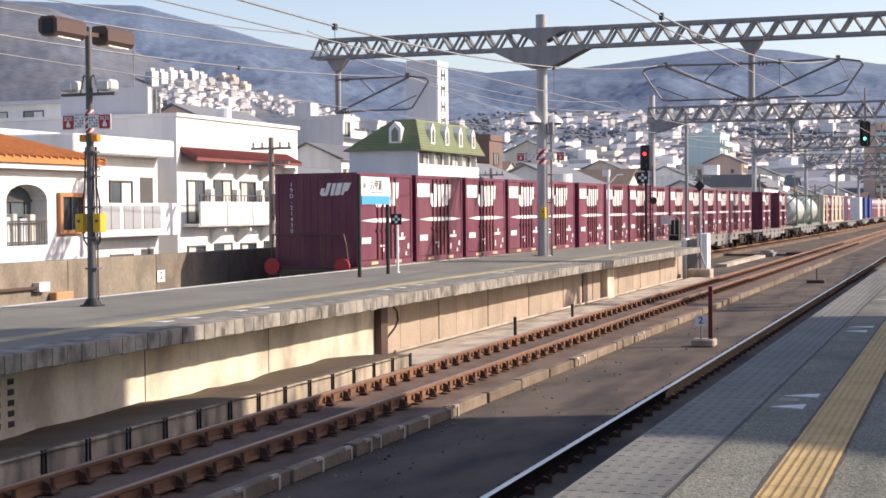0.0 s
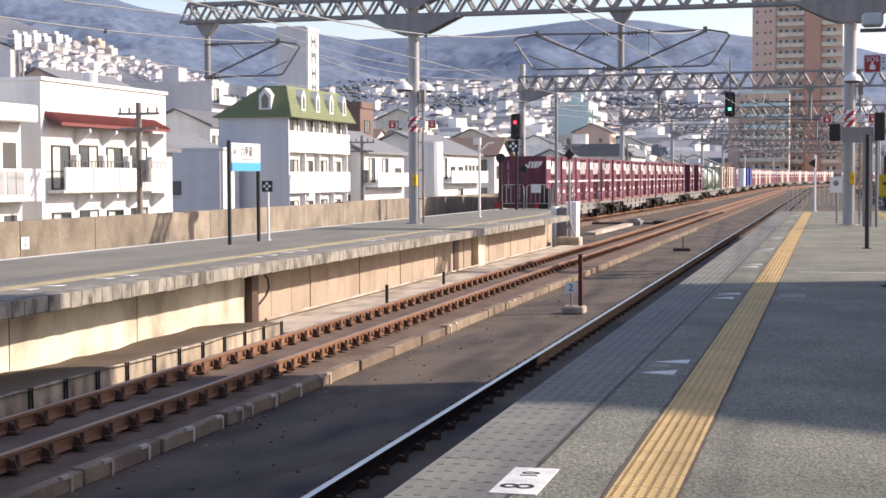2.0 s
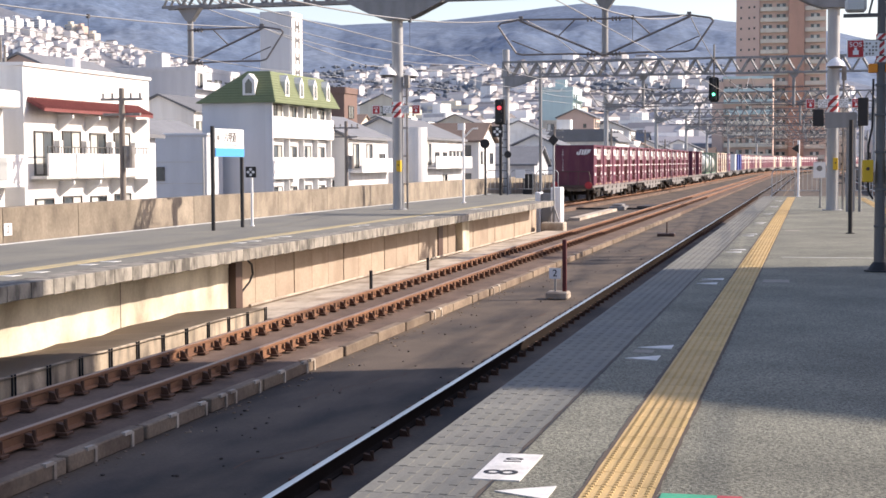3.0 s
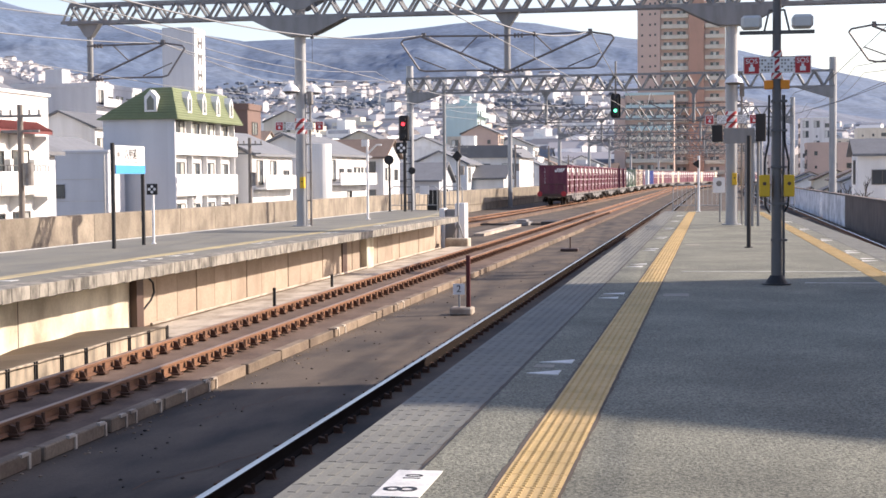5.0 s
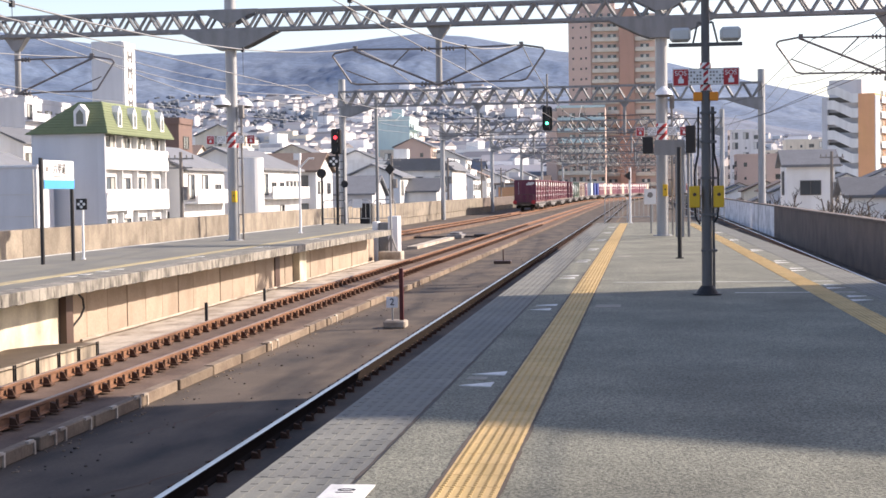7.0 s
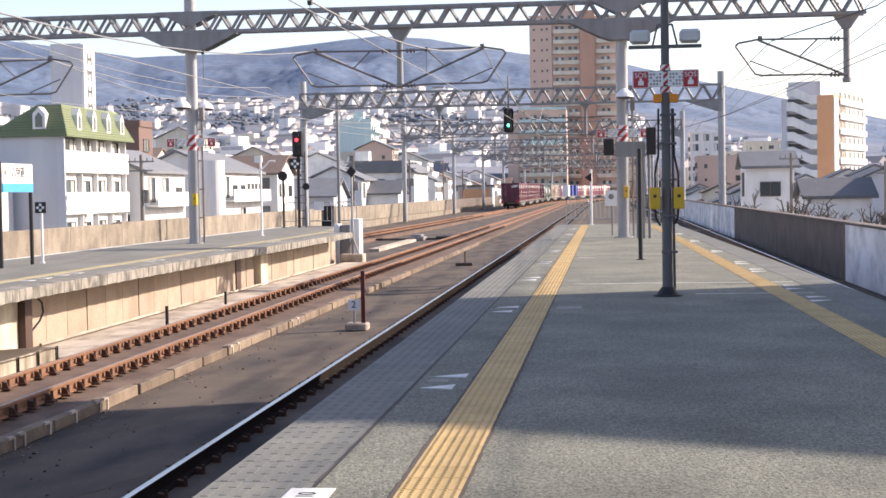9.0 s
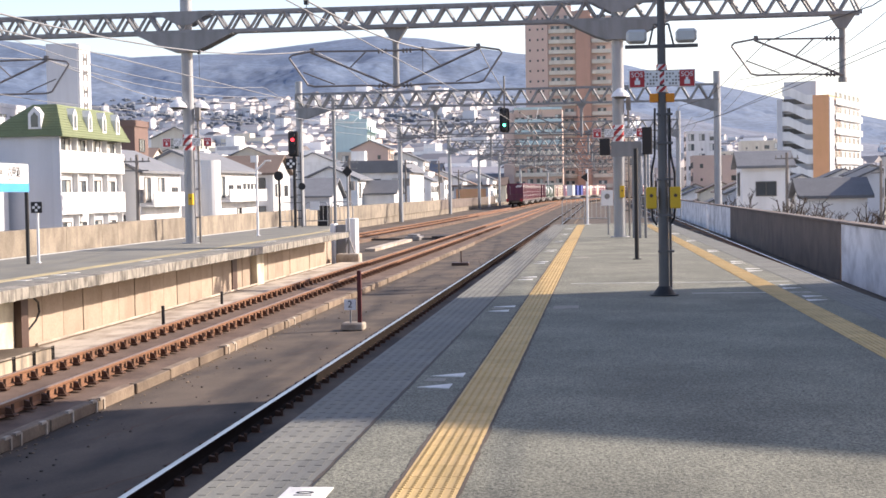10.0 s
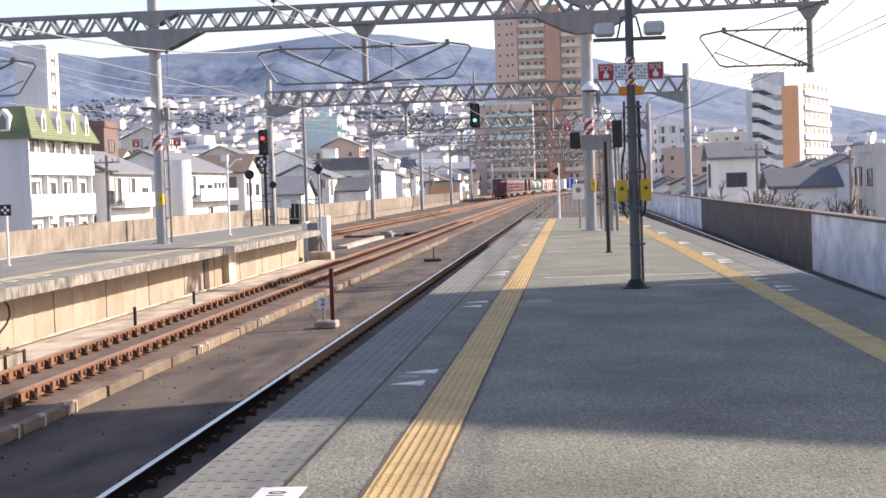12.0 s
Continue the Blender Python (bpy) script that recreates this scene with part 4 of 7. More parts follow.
part("monitor_cabinet", boxes((1.22, 1.52, 45.9, 46.05, 2.5, 3.32), bevel=0.02), M_BLACK, mon)
bm = boxes((0.3, 1.2, 46.0, 46.12, 2.45, 2.9))
part("back_panel", bm, M_GALV, mon)
for x in (0.95, 1.12, 1.3):
    bm = bmesh.new()
    cyl(bm, (x, 46.1, 0), (x, 46.1, 2.6), 0.045, n=10)
    part("stand_tube", bm, M_GALV, mon)


def plain_post(name, x, y, h, r, mat, label, category="post"):
    p = thing(name, label, category, (x, y, 0))
    bm = bmesh.new()
    cyl(bm, (0, 0, 0), (0, 0, h), r, n=12)
    cyl(bm, (0, 0, 0), (0, 0, 0.02), r * 2, n=12)
    part("shaft", bm, mat, p)
    return p


plain_post("marker_post", 0.72, 32.3, 2.33, 0.045, M_BLACK, "slim black steel post standing on the platform")

# station name board, between two dark posts along the platform
sg = thing("station_sign", "white and blue station name board on two dark posts", "sign", (-13.15, 0, 0))
for y, h in ((32.05, 2.35), (33.85, 2.1)):
    bm = bmesh.new()
    cyl(bm, (0, y, 0), (0, y, h), 0.045, n=12)
    part("sign_post", bm, M_BLACK, sg)
board = part("sign_board", boxes((-0.05, 0.05, 32.1, 33.88, 1.66, 2.3), bevel=0.01), M_WHITEP, sg)
part("blue_band", boxes((0.045, 0.056, 32.1, 33.88, 1.665, 1.86)), M_BLUESIGN, board)
NAME = text_mesh("name_letters", "六甲道", 0.25, M_BLACK)
part("name_letters", NAME, None, board, "black station name", at=pose(0.056, 33.0, 2.1, 90, 0, 90))
part("small_marks", boxes((0.05, 0.056, 32.65, 33.4, 1.92, 1.95), (0.05, 0.056, 32.2, 32.35, 2.05, 2.15)), M_GREYSTEEL, board)

DOTS = [(-0.065, 0), (0.065, 0), (0, -0.065), (0, 0.065)]


def dot_sign(parent, x, y, z, k=1.0):
    b = part("dot_plate", boxes((x - 0.13 * k, x + 0.13 * k, y - 0.02, y + 0.02, z - 0.13 * k, z + 0.13 * k)), M_BLACK, parent, "black plate with four white discs")
    bm = bmesh.new()
    for a, c in DOTS:
        cyl(bm, (x + a * k, y - 0.03, z + c * k), (x + a * k, y - 0.018, z + c * k), 0.035 * k, n=10)
    part("disc", bm, M_WHITEP, b)


p = plain_post("repeater_sign", -13.15, 34.5, 1.4, 0.03, M_WHITEP, "white post with a black four-disc plate", "sign")
dot_sign(p, 0, -0.05, 1.3)


def signal_head(parent, x, y, z0, z1, lamp_z, glow_mat, w=0.19):
    b = part("signal_head", boxes((x - w, x + w, y - 0.06, y + 0.1, z0, z1), bevel=0.06), M_BLACK, parent, "black signal head")
    n = 3
    for i in range(n):
        z = z0 + (z1 - z0) * (i + 0.5) / n
        bm = bmesh.new()
        cyl(bm, (x, y - 0.2, z + 0.02), (x, y - 0.06, z), 0.1, n=14)
        part("hood", bm, M_BLACK, b)
    bm = bmesh.new()
    cyl(bm, (x, y - 0.212, lamp_z), (x, y - 0.2, lamp_z), 0.085, n=16)
    part("lit_lens", bm, glow_mat, b, "lit lens")


s1 = thing("platform_signal", "black colour light signal showing red on a dark mast", "signal", (-13.8, 67.8, 0))
bm = bmesh.new()
cyl(bm, (0, 0, 0), (0, 0, 4.35), 0.07, n=12)
for i in range(9):
    box(bm, 0.07, 0.3, -0.02, 0.02, 0.4 + i * 0.35, 0.43 + i * 0.35)
cyl(bm, (0.3, 0, 0), (0.3, 0, 3.4), 0.02, n=6)
part("mast", bm, M_BLACK, s1)
signal_head(s1, 0.0, -0.1, 3.2, 4.35, 3.95, M_REDGLOW, 0.24)
dot_sign(s1, -0.12, -0.15, 2.88, 1.9)
bm = bmesh.new()
cyl(bm, (0.35, -0.12, 1.85), (0.35, -0.05, 1.85), 0.16, n=16)
part("round_plate", bm, M_BLACK, s1)
s2 = thing("hanging_signal", "black signal head showing green hung under a gantry", "signal", (-5.95, 94.55, 0))
bm = bmesh.new()
cyl(bm, (0, 0.1, 6.2), (0, 0.1, 8.6), 0.06, n=10)
part("hanger_tube", bm, M_GREYSTEEL, s2)
signal_head(s2, 0, 0, 5.15, 6.55, 5.55, M_GREENGLOW)
part("backboard", boxes((-0.3, 0.3, 0.1, 0.13, 5.1, 6.6), bevel=0.1), M_BLACK, s2)

p = plain_post("speaker_post", -12.65, 55.2, 2.85, 0.045, M_WHITEP, "white post with a bracket and two loudspeakers")
bm = bmesh.new()
pipe(bm, [(0, 0, 2.4), (0.35, 0, 2.75), (0.55, 0, 2.75)], 0.03)
box(bm, -0.2, 0.05, -0.1, 0.1, 2.7, 2.95)
part("bracket", bm, M_WHITEP, p)
p = plain_post("round_sign_post", -14.6, 68.2, 2.3, 0.05, M_BLACK, "black post with a round black plate", "sign")
bm = bmesh.new()
cyl(bm, (0, -0.1, 2.35), (0, -0.04, 2.35), 0.22, n=18)
part("round_plate", bm, M_BLACK, p)
p = plain_post("mast", -12.25, 69.4, 5.9, 0.075, M_GALV, "tall pale galvanised mast with a short cross arm", "mast")
part("cross_arm", boxes((-0.1, 0.9, -0.04, 0.04, 5.5, 5.58), (-0.3, 0.3, -0.04, 0.04, 5.75, 5.82)), M_GALV, p)
p = plain_post("diamond_sign_post", -9.85, 58.7, 2.3, 0.045, M_POST, "slim post with a black diamond plate on a concrete foot", "sign")
part("foot_block", boxes((-0.45, 0.45, -0.4, 0.4, BED_Z, -0.85), bevel=0.03), M_PALEKERB, p)
bm = bmesh.new()
cyl(bm, (0, 0, -0.9), (0, 0, 0), 0.05, n=10)
pipe(bm, [(-0.22, 0, -0.85), (0, 0, -0.2), (0.22, 0, -0.85)], 0.03)
part("foot_brace", bm, M_GALV, p)
bm = bmesh.new()
prism(bm, [(0, 2.12), (0.2, 2.35), (0, 2.58), (-0.2, 2.35)], "y", -0.08, -0.04)
part("diamond_plate", bm, M_BLACK, p)
cb = thing("trackside_cabinet", "white steel relay cabinets past the platform end", "cabinet", (0, 0, BED_Z))
for x0, x1 in ((-10.75, -10.55), (-10.12, -9.72)):
    part("cabinet_body", boxes((x0, x1, 59.6, 60.4, 0, 1.6 if x0 < -10.3 else 1.8), bevel=0.02), M_WHITEP, cb)
part("cabinet_body", boxes((-10.54, -10.13, 59.8, 60.4, 0.2, 1.55), bevel=0.02), M_GALV, cb)


def railing(x, y, n, w, label, at_z=0.0):
    f = thing("guard_rail", label, "railing", (x, y, at_z), group="platform end railings")
    for i in range(n):
        bm = bmesh.new()
        a = i * (w + 0.12)
        pts = [(a, 0, 0), (a, 0, 0.98), (a + 0.06, 0, 1.08), (a + 0.16, 0, 1.12), (a + w - 0.16, 0, 1.12), (a + w - 0.06, 0, 1.08), (a + w, 0, 0.98), (a + w, 0, 0)]
        pipe(bm, pts, 0.024)
        pipe(bm, [(a, 0, 0.25), (a + w, 0, 0.25)], 0.018)
        for j in range(1, 5):
            pipe(bm, [(a + w * j / 5, 0, 0.25), (a + w * j / 5, 0, 1.1)], 0.01, 4)
        part("hoop", bm, M_POST, f)
    return f


railing(-14.9, 69.8, 2, 1.05, "galvanised hoop railings closing the platform end")
f = railing(-12.5, 69.8, 1, 1.0, "galvanised hoop railing with a notice plate")
part("notice_plate", boxes((-1.0, -0.55, -0.05, -0.03, 0.75, 1.15)), M_WHITEP, f)
bx = thing("black_locker", "black trackside locker at the platform end", "cabinet", (-12.9, 70.2, 0))
part("locker_body", boxes((-0.3, 0.25, -0.2, 0.2, 0, 0.95), bevel=0.02), M_BLACK, bx)
f = railing(-1.7, 65.4, 2, 0.95, "galvanised railings across the platform end")
railing(1.3, 65.4, 2, 0.95, "galvanised railings across the platform end")
p = plain_post("arrow_post", -0.62, 65.0, 2.35, 0.05, M_WHITEP, "white post with a black arrow plate", "sign")
bm = bmesh.new()
prism(bm, [(-0.28, 2.0), (0.02, 2.2), (0.02, 1.8)], "y", -0.1, -0.06)
part("arrow_plate", bm, M_BLACK, p)
p = plain_post("notice_post", 0.2, 50.0, 1.5, 0.03, M_GALV, "small white notice on a slim post", "sign")
part("notice_plate", boxes((-0.22, 0.16, -0.05, -0.03, 0.95, 1.45)), M_WHITEP, p)
bm = bmesh.new()
cyl(bm, (-0.03, -0.06, 1.25), (-0.03, -0.05, 1.25), 0.09, n=14)
part("round_mark", bm, M_GREYSTEEL, p)

# markers on the track bed
TWO = text_mesh("numeral", "2", 0.2, M_BLACK)
mk = thing("stop_marker", "dark red post and a white numbered plate on a concrete foot", "marker", (-5.05, 30.7, BED_Z))
part("foot_block", boxes((-0.26, 0.2, -0.22, 0.22, 0, 0.16), bevel=0.03), M_PALEKERB, mk)
part("red_post", boxes((0.06, 0.14, -0.04, 0.04, 0.1, 1.22)), M_DARKRED, mk)
bm = bmesh.new()
cyl(bm, (-0.09, 0, 0.15), (-0.09, 0, 0.55), 0.02, n=8)
part("plate_stem", bm, M_GALV, mk)
pl = part("number_plate", boxes((-0.21, 0.03, -0.05, -0.035, 0.42, 0.64)), M_WHITEP, mk, "white plate with a numeral")
part("numeral", TWO, None, pl, at=pose(-0.09, -0.052, 0.53, 90, 0, 0))
mk = thing("wall_marker", "white plate with a black numeral on the parapet", "marker", (-19.51, 34.2, -0.1))
pl = part("number_plate", boxes((0, 0.02, -0.19, 0.19, -0.15, 0.15)), M_WHITEP, mk)
part("numeral", text_mesh("numeral", "2", 0.28, M_BLACK), None, pl, at=pose(0.022, 0, 0, 90, 0, 90))
for x, y, h in ((-8.95, 30.3, 0.42), (-9.3, 36.5, 0.3)):
    k = thing("short_stake", "short black stake at the foot of the platform wall", "stake", (x, y, -1.15))
    bm = bmesh.new()
    cyl(bm, (0, 0, -0.1), (0, 0, h), 0.035, n=8)
    part("shaft", bm, M_BLACK, k)
k = thing("track_marker", "low dark marker on a block between the tracks", "marker", (-5.32, 57.2, BED_Z))
part("foot_block", boxes((-0.35, 0.3, -0.2, 0.2, 0, 0.12), bevel=0.02), M_BROWNP, k)
bm = bmesh.new()
cyl(bm, (0, 0, 0.1), (0, 0, 0.55), 0.025, n=8)
part("shaft", bm, M_BROWNP, k)
k = thing("point_machine", "grey point machine with rods between the tracks", "point machine", (-10.9, 87.9, BED_Z))
part("machine_body", boxes((-0.45, 0.45, -1.1, 1.0, 0.0, 0.25), (-0.3, 0.3, -0.8, 0.7, 0.22, 0.36), bevel=0.04), M_GREYSTEEL, k)
part("rod", boxes((-3.2, 2.6, -0.2, -0.1, 0.05, 0.12), (-3.0, 2.4, 0.5, 0.6, 0.05, 0.12), (0.8, 2.2, 2.0, 6.0, 0.0, 0.16)), M_DARKSTEEL, k)
part("cable_duct", boxes((-0.4, 0.1, -16, -1.8, 0.0, 0.14)), M_PALEKERB, k)

pp = thing("wall_pipe", "rusty pipe run with a small box on the parapet", "pipe", (-19.5, 0, 0))
bm = bmesh.new()
pipe(bm, [(0.06, 20, -0.12), (0.06, 28.6, -0.12)], 0.04)
part("pipe_run", bm, M_BROWNP, pp)
part("pipe_end", boxes((0.0, 0.16, 28.6, 29.0, -0.2, 0.0)), M_WHITEP, pp)
part("orange_box", boxes((0.0, 0.2, 29.2, 29.9, -0.55, -0.25), bevel=0.02), M_ORANGEBOX, pp)

# ---- the hills and the town on their slopes ----
RIDGE_U = [-1.2, -0.9, -0.705, -0.582, -0.512, -0.476, -0.432, -0.347, -0.314, -0.247, -0.193, -0.148, -0.114, -0.08, -0.055, 0.015, 0.086, 0.145, 0.22, 0.4]
RIDGE_E = [0.12, 0.15, 0.165, 0.154, 0.134, 0.122, 0.112, 0.1, 0.094, 0.095, 0.1, 0.104, 0.101, 0.094, 0.09, 0.081, 0.063, 0.049, 0.032, 0.01]


def terrain(x, y):
    u = x / max(y, 1)
    e = float(np.interp(u, RIDGE_U, RIDGE_E))
    k = max(0.0, min(1.0, (y - 380) / 2820)) ** 1.02
    n = noise.noise(Vector((x * 0.004, y * 0.004, 3.0))) * 0.16 + noise.noise(Vector((x * 0.012, y * 0.012, 9.0))) * 0.035
    near = max(0.0, min(1.0, (3200 - y) / 600))
    return STREET_Z + (y * e + 9) * k * (1 + n * near * min(1, k * 3))


US = [-1.2 + i * 1.6 / 400 for i in range(401)]
YS = [390 + 1806 * (j / 60) ** 1.1 for j in range(61)]


def sheet_mesh(us, ys, height):
    """A sheet over rays of the plan, u = x / y, with a given height."""
    bm = bmesh.new()
    grid = [[bm.verts.new((u * y, y, height(u, y))) for u in us] for y in ys]
    for a, b in zip(grid, grid[1:]):
        for i in range(len(us) - 1):
            bm.faces.new((a[i], a[i + 1], b[i + 1], b[i]))
    for f in bm.faces:
        f.smooth = True
    return bm


def woods(x, y):
    """The spurs, gullies and tree tops of a wooded hill, in metres."""
    spur = 1 - abs(noise.noise(Vector((x * 0.0032, y * 0.0013, 4.0)))) * 2
    fold = 1 - abs(noise.noise(Vector((x * 0.009, y * 0.004, 14.0)))) * 2
    return 15 * (spur - 0.55) + 6 * (fold - 0.55) + 4 * noise.noise(Vector((x * 0.03, y * 0.02, 7.0))) + 4 * noise.noise(Vector((x * 0.08, y * 0.05, 2.0)))


def far_height(u, y):
    if y > 3200:
        return far_height(u, 3200) - (y - 3200) * 0.5
    fade = min(1.0, max(0.0, y - 2190) / 350) * min(1.0, max(0.1, (3200 - y) / 500))
    return terrain(u * y, y) + woods(u * y, y) * fade


NEAR_U = [-1.2, -0.9, -0.705, -0.66, -0.635, -0.606, -0.578, -0.536, -0.49, -0.44, -0.40, -0.36]
NEAR_E = [0.15, 0.17, 0.165, 0.156, 0.146, 0.128, 0.116, 0.102, 0.086, 0.076, 0.062, 0.03]


def near_height(u, y):
    """A lower wooded hill that stands before the far ridge and falls away eastwards."""
    if y > 1980:
        return near_height(u, 1980) - (y - 1980) * 0.6
    k = max(0.0, (y - 1350) / 630)
    e = float(np.interp(u, NEAR_U, NEAR_E))
    top = STREET_Z + 1980 * e + 9
    foot = terrain(u * 1350, 1350) - 8
    return foot + (top - foot) * k ** 0.8 + woods(u * y, y) * 0.45 * min(1, k * 3) * max(0.08, min(1.0, (1980 - y) / 250))


structure("hillside", sheet_mesh(US, YS, lambda u, y: terrain(u * y, y) - (0.3 if y < 400 else 0)), M_SLOPE, "gardens and roads of the lower slopes, tinted blue for haze", "hillside")
structure("hills", sheet_mesh([-1.2 + i * 1.6 / 560 for i in range(561)], [2190 + i * 20 for i in range(51)] + [3300, 3700], far_height), M_HILL, "wooded winter hills behind the town, tinted blue-grey for haze", "hills")
structure("near_hill", sheet_mesh([-1.2 + i * 0.84 / 300 for i in range(301)], [1350 + i * 18 for i in range(36)] + [2100, 2400], near_height), M_NEARHILL, "grey wooded hill spur above the town, tinted for haze", "hills")

rng = random.Random(7)


def scatter_houses(count, ya, yb, ua, ub, smin, smax, roofs, ground, seed=11):
    """Arrays for many small houses on the slope: walls, or their roofs."""
    verts, faces = [], []
    r = random.Random(seed)
    for _ in range(count):
        y = ya + (yb - ya) * r.random() ** 0.7
        u = ua + (ub - ua) * r.random()
        x = u * y
        # houses gather in quarters with woods between
        if ground is terrain and noise.noise(Vector((u * 14, y * 0.006, 0))) < -0.32 + 0.42 * (y - ya) / (yb - ya):
            continue
        if ground is not terrain and (ground(x, y) > 1.5 + y * 0.096 or noise.noise(Vector((u * 30, y * 0.008, 6))) < -0.1 - 2.2 * (u + 0.54)):
            continue
        if ground is terrain and u < -0.36 and y > 1400:
            continue
        if ground is terrain and u < -0.52 and y > 900 and noise.noise(Vector((u * 22, y * 0.008, 1))) < 0.15:
            continue
        if u > 0.0 and y > 760 and noise.noise(Vector((u * 30, y * 0.01, 5))) < 0.3:
            continue
        w, d, h = (r.uniform(smin, smax) for _ in range(3))
        h *= 0.75
        if r.random() < 0.05:
            w, d, h = w * 2.6, d * 1.3, h * 2.2
        z, turn = ground(x, y) - 0.5, -0.55 + r.uniform(-0.35, 0.35)
        c, s = math.cos(turn), math.sin(turn)
        flat_top = r.random() < 0.4
        p = [(x + (a * w * c - b * d * s) / 2, y + (a * w * s + b * d * c) / 2) for a, b in ((-1, -1), (1, -1), (1, 1), (-1, 1))]
        i = len(verts)
        if not roofs:
            verts += [(*q, z - 4) for q in p] + [(*q, z + h) for q in p]
            faces += [(i, i + 1, i + 5, i + 4), (i + 1, i + 2, i + 6, i + 5), (i + 2, i + 3, i + 7, i + 6), (i + 3, i, i + 4, i + 7), (i + 4, i + 5, i + 6, i + 7)]
        elif not flat_top:
            m0 = ((p[0][0] + p[3][0]) / 2, (p[0][1] + p[3][1]) / 2, z + h + d * 0.3)
            m1 = ((p[1][0] + p[2][0]) / 2, (p[1][1] + p[2][1]) / 2, z + h + d * 0.3)
            verts += [(*q, z + h + 0.05) for q in p] + [m0, m1]
            faces += [(i, i + 1, i + 5, i + 4), (i + 2, i + 3, i + 4, i + 5), (i, i + 4, i + 3), (i + 1, i + 2, i + 5)]
    return verts, faces


def stuff(name, verts, faces, mat, label, category):
    me = bpy.data.meshes.new(name)
    me.from_pydata(verts, [], faces)
    me.materials.append(mat)
    return tagged(new(name, me), label, category, "", "stuff")


for roofs, mat, name, label in ((False, M_TOWN, "hillside_houses", "pale houses and flats spread over the hillside"), (True, M_TOWNROOF, "hillside_roofs", "grey and brown hillside roofs, paled for haze")):
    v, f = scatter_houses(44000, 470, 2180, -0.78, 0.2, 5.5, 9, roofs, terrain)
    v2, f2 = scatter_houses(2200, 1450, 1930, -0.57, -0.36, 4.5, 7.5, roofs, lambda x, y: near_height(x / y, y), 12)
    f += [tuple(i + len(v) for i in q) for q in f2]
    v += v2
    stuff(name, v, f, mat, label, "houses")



def estate_block(u, y, w, d, h, wall, z):
    """A slab of flats far up the hill: a wall, window bands floor by floor and a roof box."""
    t = thing("apartment_block", f"{WORDS_FAR[wall]} flats standing high on the hillside", "building", pose(u * y, y, z, 0, 0, -24), group="hillside flats")
    part("wall", boxes((-w / 2, w / 2, -d / 2, d / 2, -14, h)), wall, t)
    part("roof_box", boxes((-w * 0.2, w * 0.15, -d * 0.3, d * 0.3, h, h + 4)), wall, t)
    k = 0
    while 3.2 * k + 2.6 < h:
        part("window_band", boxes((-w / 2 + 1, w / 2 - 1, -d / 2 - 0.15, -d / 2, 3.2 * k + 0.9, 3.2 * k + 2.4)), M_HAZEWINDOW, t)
        k += 1


# Haze over the far windows is put into this lighter grey.
M_HAZEWINDOW = surface("haze_paled_window_band", (0.36, 0.37, 0.40), 0.6, vary=0.2, scale=0.2, grain=0.6, grain_amount=0.2, bump=0)
WORDS_FAR = {M_RENDER: "white", M_CREAMRENDER: "cream", M_TANRENDER: "tan", M_GREYRENDER: "grey"}
for u, w, h, wall in ((-0.574, 15, 17, M_RENDER), (-0.566, 15, 14, M_RENDER), (-0.558, 15, 17, M_RENDER), (-0.550, 16, 13, M_RENDER), (-0.541, 18, 16, M_RENDER), (-0.533, 14, 11, M_RENDER),
                      (-0.515, 16, 15, M_CREAMRENDER), (-0.507, 16, 17, M_TANRENDER), (-0.498, 18, 13, M_CREAMRENDER)):
    y = next(v for v in range(1480, 1970, 10) if near_height(u, v) > 1.5 + v * 0.0955 or v >= 1930)
    estate_block(u, y, w, 10, h, wall, near_height(u, y) - 1)
for u, y, w, h, wall in ((-0.236, 1250, 44, 15, M_CREAMRENDER), (-0.262, 1150, 26, 12, M_CREAMRENDER), (-0.243, 640, 13, 22, M_RENDER), (-0.40, 1150, 40, 14, M_RENDER), (-0.33, 1500, 50, 16, M_CREAMRENDER),
                         (-0.15, 1100, 34, 12, M_TANRENDER), (-0.11, 900, 24, 14, M_RENDER), (-0.30, 980, 26, 15, M_RENDER), (-0.19, 760, 22, 14, M_RENDER), (-0.36, 700, 20, 17, M_TANRENDER)):
    estate_block(u, y, w, 12, h, wall, terrain(u * y, y) + 2)

verts, faces = [], []
r = random.Random(5)
ico = bmesh.new()
bmesh.ops.create_icosphere(ico, subdivisions=1, radius=1)
IV = [v.co.copy() for v in ico.verts]
ico.verts.index_update()
IF = [tuple(v.index for v in f.verts) for f in ico.faces]
ico.free()
for _ in range(9000):
    y = 430 + 1900 * r.random()
    u = -0.8 + 1.05 * r.random()
    x = u * y
    if noise.noise(Vector((u * 14, y * 0.006, 0))) > -0.05 + 0.3 * (y - 420) / 1900:
        continue
    if u > -0.03 and y > 700 or u < -0.36 and y > 1000:
        continue
    z, s, i = terrain(x, y), r.uniform(2.5, 5.5), len(verts)
    verts += [(x + c.x * s * r.uniform(0.7, 1.5), y + c.y * s, z + 1 + c.z * s * r.uniform(0.5, 1.1)) for c in IV]
    faces += [tuple(i + k for k in f) for f in IF]
stuff("hillside_trees", verts, faces, M_TREES, "wooded patches between the hillside houses, paled for haze", "trees")


